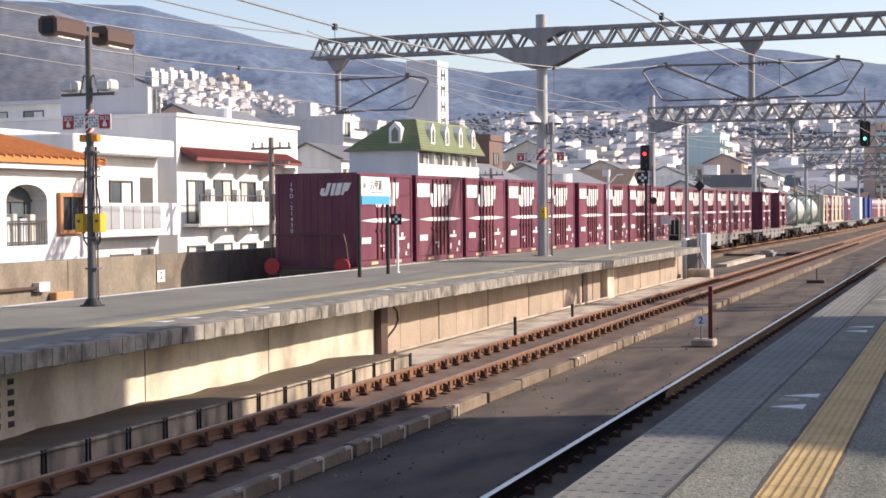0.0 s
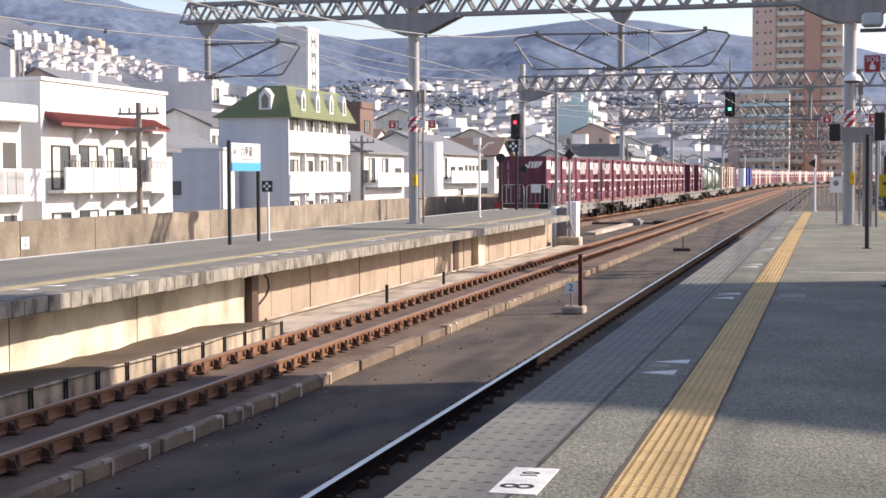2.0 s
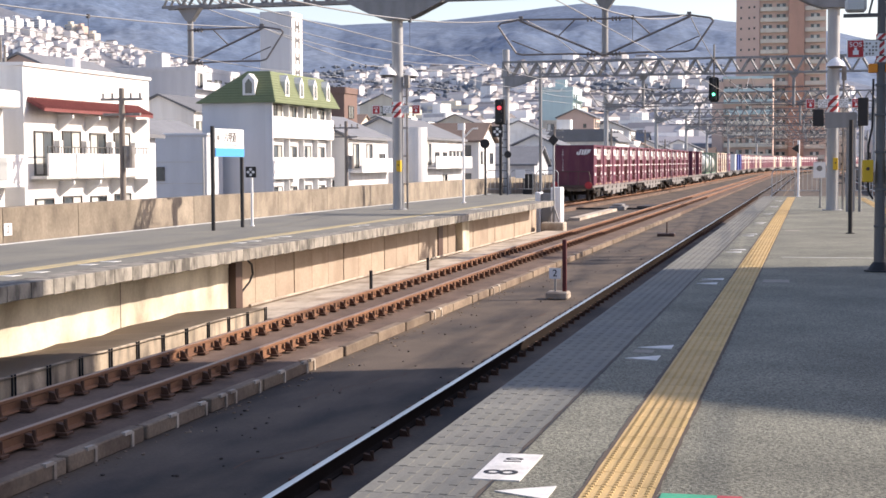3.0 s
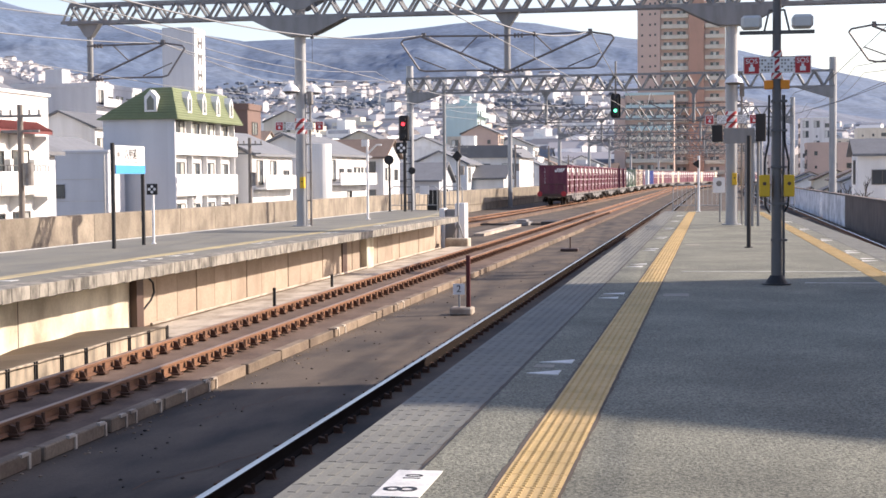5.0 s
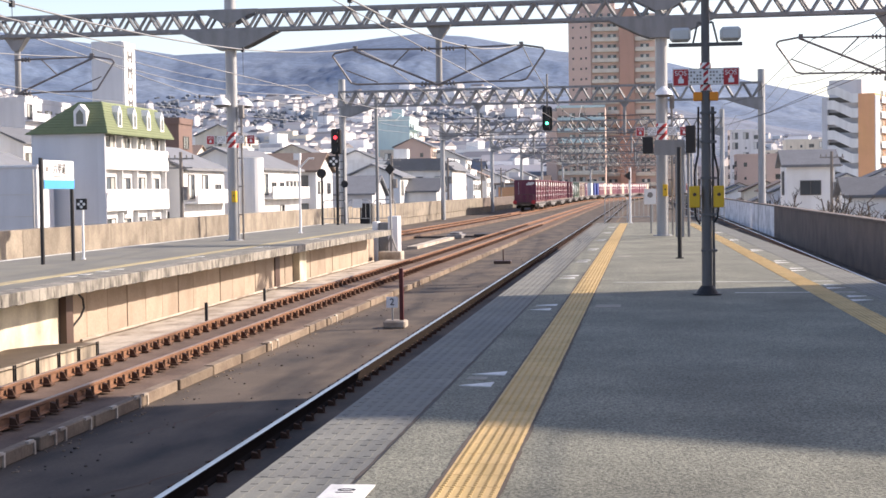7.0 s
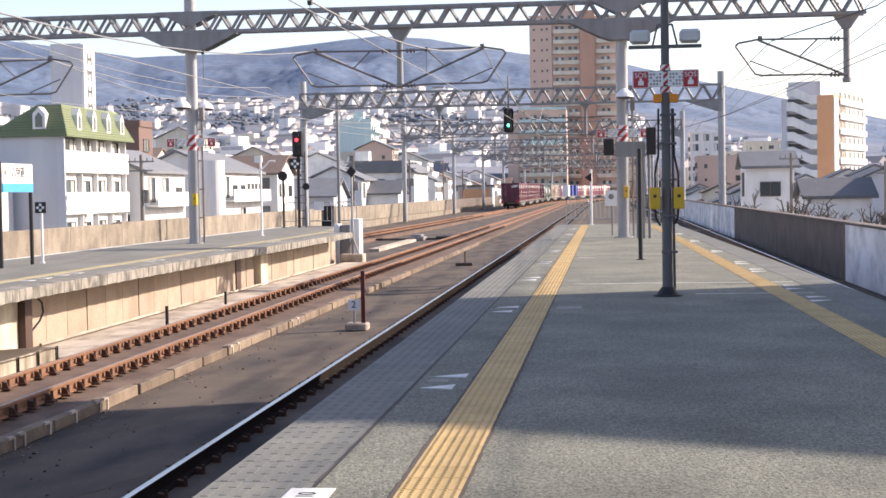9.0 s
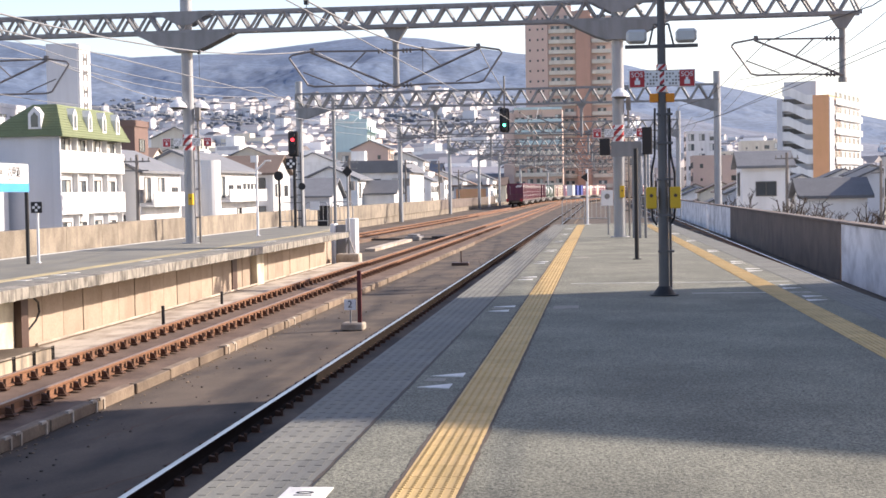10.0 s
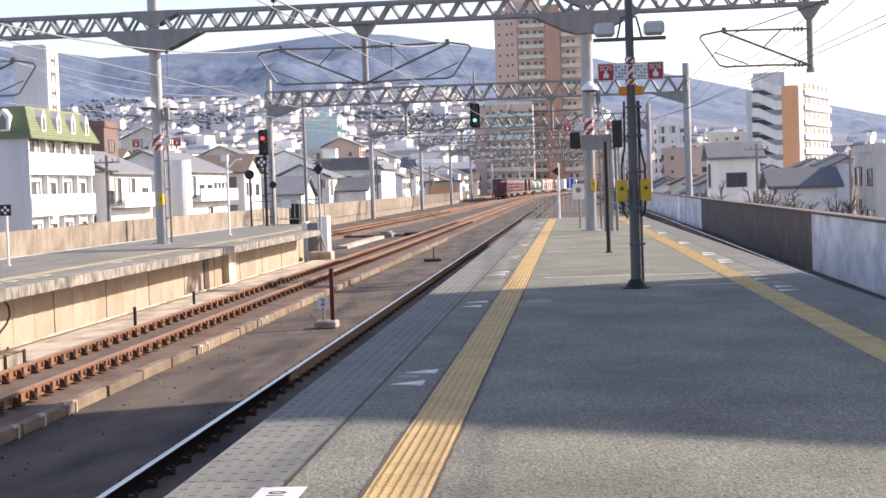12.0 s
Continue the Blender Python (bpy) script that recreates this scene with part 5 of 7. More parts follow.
# ---- buildings beside the line ----
def window_mesh(w, h, frame_mat, panes):
    """A framed window in the plane x = 0 that looks along +x, its foot at z = 0, with one pane for each material named."""
    me = bpy.data.meshes.new("window")
    bm = bmesh.new()
    f, d, n = 0.07, 0.07, len(panes)
    mats = []
    for r_ in ((-w / 2, w / 2, 0, f), (-w / 2, w / 2, h - f, h), (-w / 2, -w / 2 + f, f, h - f), (w / 2 - f, w / 2, f, h - f)):
        box(bm, -0.02, d, *r_)
    for k in range(1, n):
        y = -w / 2 + w * k / n
        box(bm, -0.02, d * 0.7, y - 0.035, y + 0.035, f, h - f)
    for k, pane in enumerate(panes):
        count = len(bm.faces)
        box(bm, -0.02, 0.02 + 0.006 * (k % 2), -w / 2 + max(f, w * k / n), -w / 2 + min(w - f, w * (k + 1) / n), f, h - f)
        if pane not in mats:
            mats.append(pane)
        bm.faces.ensure_lookup_table()
        for q in list(bm.faces)[count:]:
            q.material_index = 1 + mats.index(pane)
    bm.to_mesh(me)
    bm.free()
    for m in [frame_mat] + mats:
        me.materials.append(m)
    return me


WIN = {"door": window_mesh(1.7, 1.95, M_FRAME, (M_GLASS, M_CURTAIN)), "curt": window_mesh(1.6, 1.9, M_FRAME, (M_CURTAIN, M_GLASS)), "win": window_mesh(1.6, 1.15, M_FRAME, (M_GLASS, M_GLASS)),
       "small": window_mesh(0.7, 0.9, M_FRAME, (M_GLASS,)), "wide": window_mesh(2.4, 1.3, M_FRAME, (M_GLASS, M_CURTAIN, M_GLASS)), "tiny": window_mesh(0.5, 0.6, M_FRAME, (M_GLASS,))}
TURN = {"+x": 0, "-x": 180, "-y": -90, "+y": 90}


def pane_meshes(w, h, panes):
    f, n = 0.07, len(panes)
    return [mesh_of("pane", boxes((-0.02, 0.02, -w / 2 + max(f, w * k / n) + 0.004, -w / 2 + min(w - f, w * (k + 1) / n) - 0.004, f + 0.004, h - f - 0.004)), pane) for k, pane in enumerate(panes)]


def frame_mesh(w, h, n):
    f, bm = 0.07, bmesh.new()
    for r_ in ((-w / 2, w / 2, 0, f), (-w / 2, w / 2, h - f, h), (-w / 2, -w / 2 + f, f, h - f), (w / 2 - f, w / 2, f, h - f)):
        box(bm, -0.02, 0.07, *r_)
    for k in range(1, n):
        y = -w / 2 + w * k / n
        box(bm, -0.02, 0.05, y - 0.035, y + 0.035, f, h - f)
    return mesh_of("window", bm, M_FRAME)


CLOSE = {kind: (frame_mesh(w, h, len(panes)), pane_meshes(w, h, panes)) for kind, w, h, panes in
         (("door", 1.7, 1.95, (M_GLASS, M_CURTAIN)), ("curt", 1.6, 1.9, (M_CURTAIN, M_GLASS)), ("win", 1.6, 1.15, (M_GLASS, M_GLASS)), ("small", 0.7, 0.9, (M_GLASS,)))}


def window(owner, kind, face, at, close=False):
    """A window on a facade; close: of a building beside the line, its frame and panes apart."""
    if not close:
        return part("window", WIN[kind], None, owner, at=pose(*at, 0, 0, TURN[face]))
    frame_, panes = CLOSE[kind]
    ob = part("window", frame_, None, owner, at=pose(*at, 0, 0, TURN[face]))
    for pane in panes:
        part("pane", pane, None, ob)
    return ob


def gable(x0, x1, y0, y1, z, h, along_y, over=0.4):
    bm = bmesh.new()
    if along_y:
        xm = (x0 + x1) / 2
        prism(bm, [(x0 - over, z - 0.12), (xm, z + h), (x1 + over, z - 0.12), (x1 + over, z + 0.08), (xm, z + h + 0.2), (x0 - over, z + 0.08)], "y", y0 - over, y1 + over)
    else:
        ym = (y0 + y1) / 2
        prism(bm, [(y0 - over, z - 0.12), (ym, z + h), (y1 + over, z - 0.12), (y1 + over, z + 0.08), (ym, z + h + 0.2), (y0 - over, z + 0.08)], "x", x0 - over, x1 + over)
    return bm


def gable_wall(bm, x0, x1, y0, y1, z, h, along_y):
    if along_y:
        prism(bm, [(x0, z - 0.1), (x1, z - 0.1), ((x0 + x1) / 2, z + h)], "y", y0 + 0.01, y1 - 0.01)
    else:
        prism(bm, [(y0, z - 0.1), (y1, z - 0.1), ((y0 + y1) / 2, z + h)], "x", x0 + 0.01, x1 - 0.01)


WORDS = {M_RENDER: "white rendered", M_GREYRENDER: "blue-grey clad", M_CREAMRENDER: "cream rendered", M_BROWNRENDER: "brown tiled", M_DARKBRICK: "dark brown brick", M_TEALRENDER: "pale teal", M_TANRENDER: "tan tiled", M_SIDING: "warm grey clad"}
RWORDS = {M_ROOFGREY: "dark grey tiled roof", M_ROOFBROWN: "brown tiled roof", M_ROOFORANGE: "orange tiled roof"}


def house(x0, x1, y0, y1, top, wall, roof, r, base=None, turned=False, front=False, faces=("+x", "-y"), windows=True):
    base = STREET_Z if base is None else base
    flat_roof = roof is None
    label = f"{WORDS[wall]} {'flat-roofed block' if flat_roof else 'house with a ' + RWORDS[roof]} below the viaduct"
    t = thing("apartment_block" if flat_roof else "house", label, "building", ((x0 + x1) / 2, (y0 + y1) / 2, base), group="town buildings")
    ox, oy, oz = (x0 + x1) / 2, (y0 + y1) / 2, base
    bm = boxes((x0 - ox, x1 - ox, y0 - oy, y1 - oy, 0, top - oz))
    al = not turned
    span = (x1 - x0) if al else (y1 - y0)
    if not flat_roof:
        gable_wall(bm, x0 - ox, x1 - ox, y0 - oy, y1 - oy, top - oz, span * 0.22, al)
    part("wall", bm, wall, t)
    if flat_roof:
        bm = bmesh.new()
        X0, X1, Y0, Y1, Z = x0 - ox, x1 - ox, y0 - oy, y1 - oy, top - oz
        for q in ((X0 - 0.1, X1 + 0.1, Y0 - 0.1, Y0 + 0.15), (X0 - 0.1, X1 + 0.1, Y1 - 0.15, Y1 + 0.1), (X0 - 0.1, X0 + 0.15, Y0, Y1), (X1 - 0.15, X1 + 0.1, Y0, Y1)):
            box(bm, *q, Z - 0.1, Z + 0.45)
        if r.random() < 0.6:
            a = r.uniform(0.2, 0.6)
            box(bm, X0 + (X1 - X0) * a, X0 + (X1 - X0) * a + 2.4, Y0 + 1, Y0 + 3.6, Z, Z + r.uniform(1.4, 2.6))
        part("parapet", bm, wall, t)
    else:
        part("roof", gable(x0 - ox, x1 - ox, y0 - oy, y1 - oy, top - oz, span * 0.22, al), roof, t)
    if windows:
        z = top - 2.3
        balcony = front or flat_roof and r.random() < 0.65
        while z > max(base + 0.5, -5.5 if y0 < 200 else -3):
            for face in faces:
                n0, n1 = (y0, y1) if face in ("+x", "-x") else (x0, x1)
                n = max(1, int((n1 - n0) / 3.0))
                for i in range(n):
                    c = n0 + (n1 - n0) * (i + 0.5) / n
                    if face == "+x":
                        at = (x1 - ox, c - oy, z - oz)
                    elif face == "-x":
                        at = (x0 - ox, c - oy, z - oz)
                    else:
                        at = (c - ox, y0 - oy, z - oz)
                    if face == "-y" and r.random() < 0.15:
                        continue
                    window(t, r.choice(["win", "curt", "win", "wide"] if face != "-y" else ["small", "win", "tiny", "curt"]), face, at)
                if balcony and face == "+x":
                    part("balcony", boxes((x1 - ox, x1 - ox + 1.0, y0 - oy + 0.3, y1 - oy - 0.3, z - oz - 0.35, z - oz - 0.2), (x1 - ox + 0.9, x1 - ox + 1.0, y0 - oy + 0.3, y1 - oy - 0.3, z - oz - 0.2, z - oz + 0.75)), wall, t)
            z -= 2.8
    return t


# the white house with an orange roof and an arched window
h = thing("house", "white house with an orange tiled roof and an arched window", "house", (0, 0, STREET_Z), group="town buildings")
Z = -STREET_Z
bm = boxes((-37, -28.7, 30, 44.3, 0, Z + 3.15))
ARCH = [(40.85 - 1.1 * math.cos(a * math.pi / 12), Z + 1.95 + 0.5 * math.sin(a * math.pi / 12)) for a in range(13)]
for outline in ([(30, 0), (39.75, 0), (39.75, Z + 3.15), (30, Z + 3.15)], [(41.95, 0), (44.3, 0), (44.3, Z + 3.15), (41.95, Z + 3.15)], [(39.75, 0), (41.95, 0), (41.95, Z + 0.52), (39.75, Z + 0.52)],
                ARCH + [(41.95, Z + 3.15), (39.75, Z + 3.15)]):
    prism(bm, outline, "x", -28.7, -28.0)
part("wall", bm, M_RENDER, h)
bm = bmesh.new()
prism(bm, [(-37.4, Z + 3.1), (-32.5, Z + 4.25), (-27.5, Z + 3.1), (-27.5, Z + 3.28), (-32.5, Z + 4.43), (-37.4, Z + 3.28)], "y", 29.6, 44.7)
roof = part("roof", bm, M_ROOFORANGE, h)
bm = bmesh.new()
for i in range(38):
    y = 29.8 + i * 0.4
    pipe(bm, [(-27.45, y, Z + 3.3), (-32.5, y, Z + 4.47)], 0.045, 6)
tagged(part("roof_tiles", bm, M_ROOFORANGE, roof), kind="stuff")
part("eave", boxes((-28.0, -27.6, 29.8, 44.5, Z + 2.92, Z + 3.1)), M_RENDER, h)
w = part("arch_window", boxes((-28.7, -28.62, 39.75, 41.95, Z + 0.52, Z + 2.45)), M_GLASS, h, "dark glazing deep in an arched balcony")
bm = boxes((-28.62, -28.56, 39.75, 41.95, Z + 1.9, Z + 1.98))
for y in (40.1, 40.85, 41.6):
    box(bm, -28.62, -28.57, y - 0.03, y + 0.03, Z + 0.52, Z + 1.9)
part("window_bars", bm, M_FRAME, w)
bm = bmesh.new()
for i in range(15):
    cyl(bm, (-28.06, 39.85 + i * 0.143, Z + 0.52), (-28.06, 39.85 + i * 0.143, Z + 1.28), 0.012, n=4)
for z in (0.6, 1.26):
    box(bm, -28.09, -28.03, 39.75, 41.95, Z + z, Z + z + 0.05)
part("balustrade", bm, M_FRAME, w)
for y, wide, high, mat in ((40.1, 0.3, 0.9, M_WHITEP), (40.5, 0.22, 1.0, M_CURTAIN), (40.95, 0.4, 0.85, M_GREYRENDER), (41.45, 0.28, 0.98, M_CREAMRENDER)):
    part("stored_box", boxes((-28.5, -28.2, y - wide / 2, y + wide / 2, Z + 0.52, Z + 0.52 + high), bevel=0.02), mat, w)
bm = bmesh.new()
for q in ((42.5, 43.95, Z + 2.06, Z + 2.2), (42.5, 43.95, Z + 0.84, Z + 0.98), (42.5, 42.66, Z + 0.98, Z + 2.06), (43.79, 43.95, Z + 0.98, Z + 2.06)):
    box(bm, -28.0, -27.86, *q)
w = part("window_frame", bm, M_WOODTRIM, h, "orange-brown wooden window surround")
part("pane", boxes((-28.0, -27.95, 42.66, 43.79, Z + 0.98, Z + 2.06)), M_GLASS, w)
part("mullion", boxes((-27.95, -27.9, 43.2, 43.26, Z + 0.98, Z + 2.06)), M_FRAME, w)


def railing_strip(owner, x, y0, y1, z, h=0.35):
    bm = bmesh.new()
    box(bm, x, x + 0.04, y0, y1, z + h - 0.04, z + h)
    n = int((y1 - y0) / 0.3)
    for i in range(n + 1):
        y = y0 + (y1 - y0) * i / n
        box(bm, x, x + 0.03, y - 0.012, y + 0.012, z, z + h)
    part("balcony_rail", bm, M_FRAME, owner)


M_FROSTED = surface("grey_frosted_panel", (0.36, 0.37, 0.37), 0.3, vary=0.15, scale=2, grain=12, grain_amount=0.08, bump=0)
# the low white flats with glazed balcony fronts
h = thing("apartment_block", "low white flats with glazed balcony panels", "building", (0, 0, STREET_Z), group="town buildings")
part("wall", boxes((-45, -31.6, 48.2, 55.3, 0, Z + 4.2)), M_RENDER, h)
part("roof_slab", boxes((-45, -30.85, 48.0, 55.4, Z + 3.75, Z + 4.45), bevel=0.06), M_RENDER, h)
for z in (1.15, -1.75):
    part("balcony", boxes((-31.6, -30.75, 48.2, 55.4, Z + z - 0.55, Z + z - 0.4), (-30.87, -30.75, 48.2, 55.4, Z + z - 0.4, Z + z + 0.75), bevel=0.02), M_RENDER, h)
    for y in (49.6, 51.2, 52.7):
        part("glass_panel", boxes((-30.75, -30.72, y, y + 0.62, Z + z - 0.25, Z + z + 0.65)), M_FROSTED, h)
        part("glass_panel", boxes((-30.75, -30.72, y + 0.68, y + 1.3, Z + z - 0.25, Z + z + 0.65)), M_FROSTED, h)
    window(h, "curt", "+x", (-31.6, 49.6, Z + z - 0.3), True)
    window(h, "door", "+x", (-31.6, 52.4, Z + z - 0.3), True)
    part("recess", boxes((-31.65, -31.58, 53.9, 54.9, Z + z - 0.4, Z + z + 1.8)), M_FRAME, h, "dark recessed doorway")
bm = boxes((-43, -36, 49, 55, Z + 4.2, Z + 4.9), (-40, -38, 50, 52, Z + 4.9, Z + 6.0))
part("roof_box", bm, M_GREYRENDER, h)

# the three-storey flats under a maroon tiled eave
h = thing("apartment_block", "white flats with balconies under a maroon tiled eave", "building", (0, 0, STREET_Z), group="town buildings")
part("wall", boxes((-44, -31.8, 57.3, 69.6, 0, Z + 5.6)), M_RENDER, h)
bm = bmesh.new()
prism(bm, [(-31.85, Z + 4.15), (-31.0, Z + 3.72), (-31.0, Z + 3.86), (-31.85, Z + 4.3)], "y", 57.6, 68.3)
eave = part("eave_roof", bm, M_ROOFRED, h)
bm = bmesh.new()
for i in range(36):
    y = 57.7 + i * 0.3
    pipe(bm, [(-31.8, y, Z + 4.32), (-30.97, y, Z + 3.88)], 0.04, 5)
tagged(part("eave_tiles", bm, M_ROOFRED, eave), kind="stuff")
for z in (1.35, -1.5, -4.3):
    part("balcony_floor", boxes((-31.8, -31.05, 57.8, 68.0, Z + z - 0.45, Z + z - 0.32)), M_RENDER, h)
    for i in range(4):
        y = 57.9 + i * 2.52
        part("balcony_front", boxes((-31.1, -31.0, y, y + 2.42, Z + z - 0.4, Z + z + 0.62), bevel=0.015), M_RENDER, h)
        window(h, ("curt", "door", "curt", "door")[i], "+x", (-31.8, y + 1.0, Z + z - 0.32), True)
        part("duct_box", boxes((-31.8, -31.55, y + 2.0, y + 2.3, Z + z + 0.3, Z + z + 1.2)), M_RENDER, h)
        bm = bmesh.new()
        prism(bm, [(-31.8, Z + z + 1.6), (-31.1, Z + z + 2.15), (-31.1, Z + z + 2.3), (-31.8, Z + z + 2.3)], "y", y + 2.36, y + 2.5)
        part("bracket", bm, M_RENDER, h)
    railing_strip(h, -31.07, 57.9, 67.9, Z + z + 0.62, 0.3)
part("roof_parapet", boxes((-44.1, -31.7, 57.2, 69.7, Z + 5.6, Z + 5.75)), M_RENDER, h)
part("roof_vent", cyl(bmesh.new(), (-34, 66, Z + 5.7), (-34, 66, Z + 6.5), 0.35, n=14), M_GREYRENDER, h)
part("antenna", cyl(bmesh.new(), (-36, 61, Z + 5.7), (-36, 61, Z + 9.2), 0.03, n=6), M_GREYSTEEL, h)
for k in range(3):
    part("vent_pipe", cyl(bmesh.new(), (-33.5, 58.2 + k * 0.35, Z + 5.7), (-33.5, 58.2 + k * 0.35, Z + 7.2 - k * 0.3), 0.06, n=6), M_GREYSTEEL, h)
part("stair_head", boxes((-37.5, -33.2, 57.4, 57.7, Z + 5.7, Z + 6.9)), M_GREYRENDER, h)

# the block with a green mansard roof
h = thing("apartment_block", "white block with a green shingled mansard roof and dormers", "building", (0, 0, STREET_Z), group="town buildings")
X0, X1, Y0, Y1 = -40.0, -35.0, 96.0, 109.5
# End wall is grey, sunlit side white: the end's shade is in its colour.
part("wall", boxes((X0, X1 - 0.5, Y0, Y1, 0, Z + 5.75)), M_GREYRENDER, h)
part("inner_wall", boxes((X1 - 0.5, X1 - 0.47, Y0 + 0.22, Y1 - 0.02, 0, Z + 5.54)), M_RENDER, h)
bm = bmesh.new()
e, zt = 0.35, Z + 7.7
low = [bm.verts.new(p) for p in ((X0 - e, Y0 - e, Z + 5.55), (X1 + e, Y0 - e, Z + 5.55), (X1 + e, Y1 + e, Z + 5.55), (X0 - e, Y1 + e, Z + 5.55))]
high = [bm.verts.new(p) for p in ((X0 + 2.9, Y0 + 1.0, zt), (X1 - 0.5, Y0 + 1.0, zt), (X1 - 0.5, Y1 - 1.0, zt), (X0 + 2.9, Y1 - 1.0, zt))]
bm.faces.new(high)
bm.faces.new(low)
for i in range(4):
    bm.faces.new((low[i], low[(i + 1) % 4], high[(i + 1) % 4], high[i]))
bmesh.ops.recalc_face_normals(bm, faces=bm.faces)
roof = part("roof", bm, M_ROOFGREEN, h, "green shingled mansard roof")
bm = bmesh.new()
for k in range(12):
    t = (k + 0.5) / 12
    z = Z + 5.57 + t * 2.1
    xr = X1 + e - t * (e + 0.5)
    yf = Y0 - e + t * (1.0 + e)
    box(bm, xr - 0.02, xr + 0.05, yf, Y1 + e - t * (1.0 + e), z - 0.02, z + 0.02)
    box(bm, X0 - e + t * 3.25, xr, yf - 0.05, yf + 0.02, z - 0.02, z + 0.02)
tagged(part("shingle_course", bm, M_ROOFGREEN, roof), kind="stuff")


def dormer(x, y, face, k=1.0):
    bm = bmesh.new()
    prism(bm, [(-0.5 * k, 0), (0.5 * k, 0), (0.5 * k, 1.0), (0, 1.45), (-0.5 * k, 1.0)], "x", -0.9, 0.25)
    d = part("dormer", bm, M_RENDER, roof, at=pose(x, y, Z + 6.05, 0, 0, TURN[face]))
    bm = bmesh.new()
    prism(bm, [(-0.28 * k, 0.12), (0.28 * k, 0.12), (0.28 * k, 0.8), (0, 1.1), (-0.28 * k, 0.8)], "x", 0.24, 0.27)
    part("window", bm, M_GLASS, roof, at=pose(x, y, Z + 6.05, 0, 0, TURN[face]))


for y in (98.6, 101.6, 104.6, 107.6):
    dormer(X1 - 0.08, y, "+x", 0.8)
dormer(-36.6, Y0 + 0.12, "-y", 0.85)
for z in (3.72, 0.95, -1.85):
    part("balcony_front", boxes((X1 - 0.15, X1, Y0 + 0.2, Y1 - 0.1, Z + z - 0.5, Z + z + 0.95), (X1 - 0.47, X1 - 0.1, Y0 + 0.2, Y1 - 0.1, Z + z - 0.5, Z + z - 0.35)), M_RENDER, h)
    for i, y in enumerate((98.2, 101.3, 104.4, 107.6)):
        window(h, "curt" if i % 2 else "door", "+x", (X1 - 0.47, y, Z + z - 0.15), True)
        part("partition", boxes((X1 - 0.47, X1 - 0.1, y + 1.4, y + 1.52, Z + z - 0.4, Z + z + 2.2)), M_RENDER, h)
# Pier takes the shaded end's grey too.
part("corner_pier", boxes((X1 - 0.5, X1, Y0, Y0 + 0.2, 0, Z + 5.55)), M_GREYRENDER, h)
part("notice_panel", boxes((X1, X1 + 0.03, 100.0, 101.2, Z + 0.0, Z + 0.75)), M_GREYRENDER, h)
# lower grey annexe in front of it
h2 = thing("house", "blue-grey metal-clad annexe with a low roof", "house", (0, 0, STREET_Z), group="town buildings")
part("wall", boxes((-47, -38.3, 92.6, 95.4, 0, Z + 3.3)), M_GREYRENDER, h2)
part("roof", boxes((-47.1, -38.2, 92.5, 95.5, Z + 3.3, Z + 3.5), bevel=0.04), M_GREYRENDER, h2)
for z in (-1.2, 0.2, 1.6):
    part("cladding_joint", boxes((-46.9, -38.4, 92.57, 92.6, Z + z, Z + z + 0.04)), M_SIDING, h2)
for x in (-44.4, -41.6):
    window(h2, "small", "-y", (x, 92.6, Z + 0.4), True)
bm = bmesh.new()
cyl(bm, (-38.5, 92.5, Z - 3), (-38.5, 92.5, Z + 3.2), 0.06, n=8)
part("downpipe", bm, M_SIDING, h2)
house(-42, -34.6, 70.6, 76.5, 3.0, M_GREYRENDER, M_ROOFGREY, rng)

# the slab tower with a vertical sign
h = thing("tower_block", "pale grey slab tower with a vertical sign", "tower", (0, 0, STREET_Z), group="town buildings")
part("wall", boxes((-74.5, -70.2, 200, 205, 0, Z + 22.4)), M_GREYRENDER, h)
part("sign_face", boxes((-70.2, -69.9, 200.1, 204.5, Z + 6, Z + 22.3)), M_RENDER, h)
bm = bmesh.new()
for k in range(6):
    z = Z + 20.4 - k * 2.2
    box(bm, -69.9, -69.85, 201.4, 201.8, z - 0.8, z + 0.8)
    box(bm, -69.9, -69.85, 202.8, 203.2, z - 0.8, z + 0.8)
    box(bm, -69.9, -69.85, 201.8, 202.8, z - 0.2 + 0.3 * (k % 2), z + 0.2 + 0.3 * (k % 2))
tagged(part("sign_bars", bm, M_FRAME, h), kind="stuff")
part("lower_block", boxes((-80, -70.2, 206, 216, 0, Z + 13), (-70.0, -64.5, 196, 203, 0, Z + 11.3)), M_RENDER, h)
house(-92, -80, 190, 206, 14, M_GREYRENDER, None, rng, faces=("+x",))

# the tall brown tower with stacked balconies
tw = thing("tower_block", "tall brown apartment tower with stacked cream balconies", "tower", (0, 430, STREET_Z), group="town buildings")
part("wall", boxes((-20.9, -14.6, 0, 18, 0, Z + 50.5), bevel=0.05), M_TANRENDER, tw)
part("wall", boxes((-14.6, -6.75, 0.8, 18, 0, Z + 51.5)), M_TANRENDER, tw)
part("wall", boxes((-6.75, -2.6, -0.6, 18, 0, Z + 51.5)), M_BROWNRENDER, tw)
part("wall", boxes((-2.6, 3.2, 0.8, 18, 0, Z + 50)), M_TANRENDER, tw)
WB = mesh_of("balcony", boxes((-1, 1, -0.9, -0.75, 0, 1.05), (-1, 1, -0.9, 0.1, -0.1, 0.05)), M_CREAMRENDER)
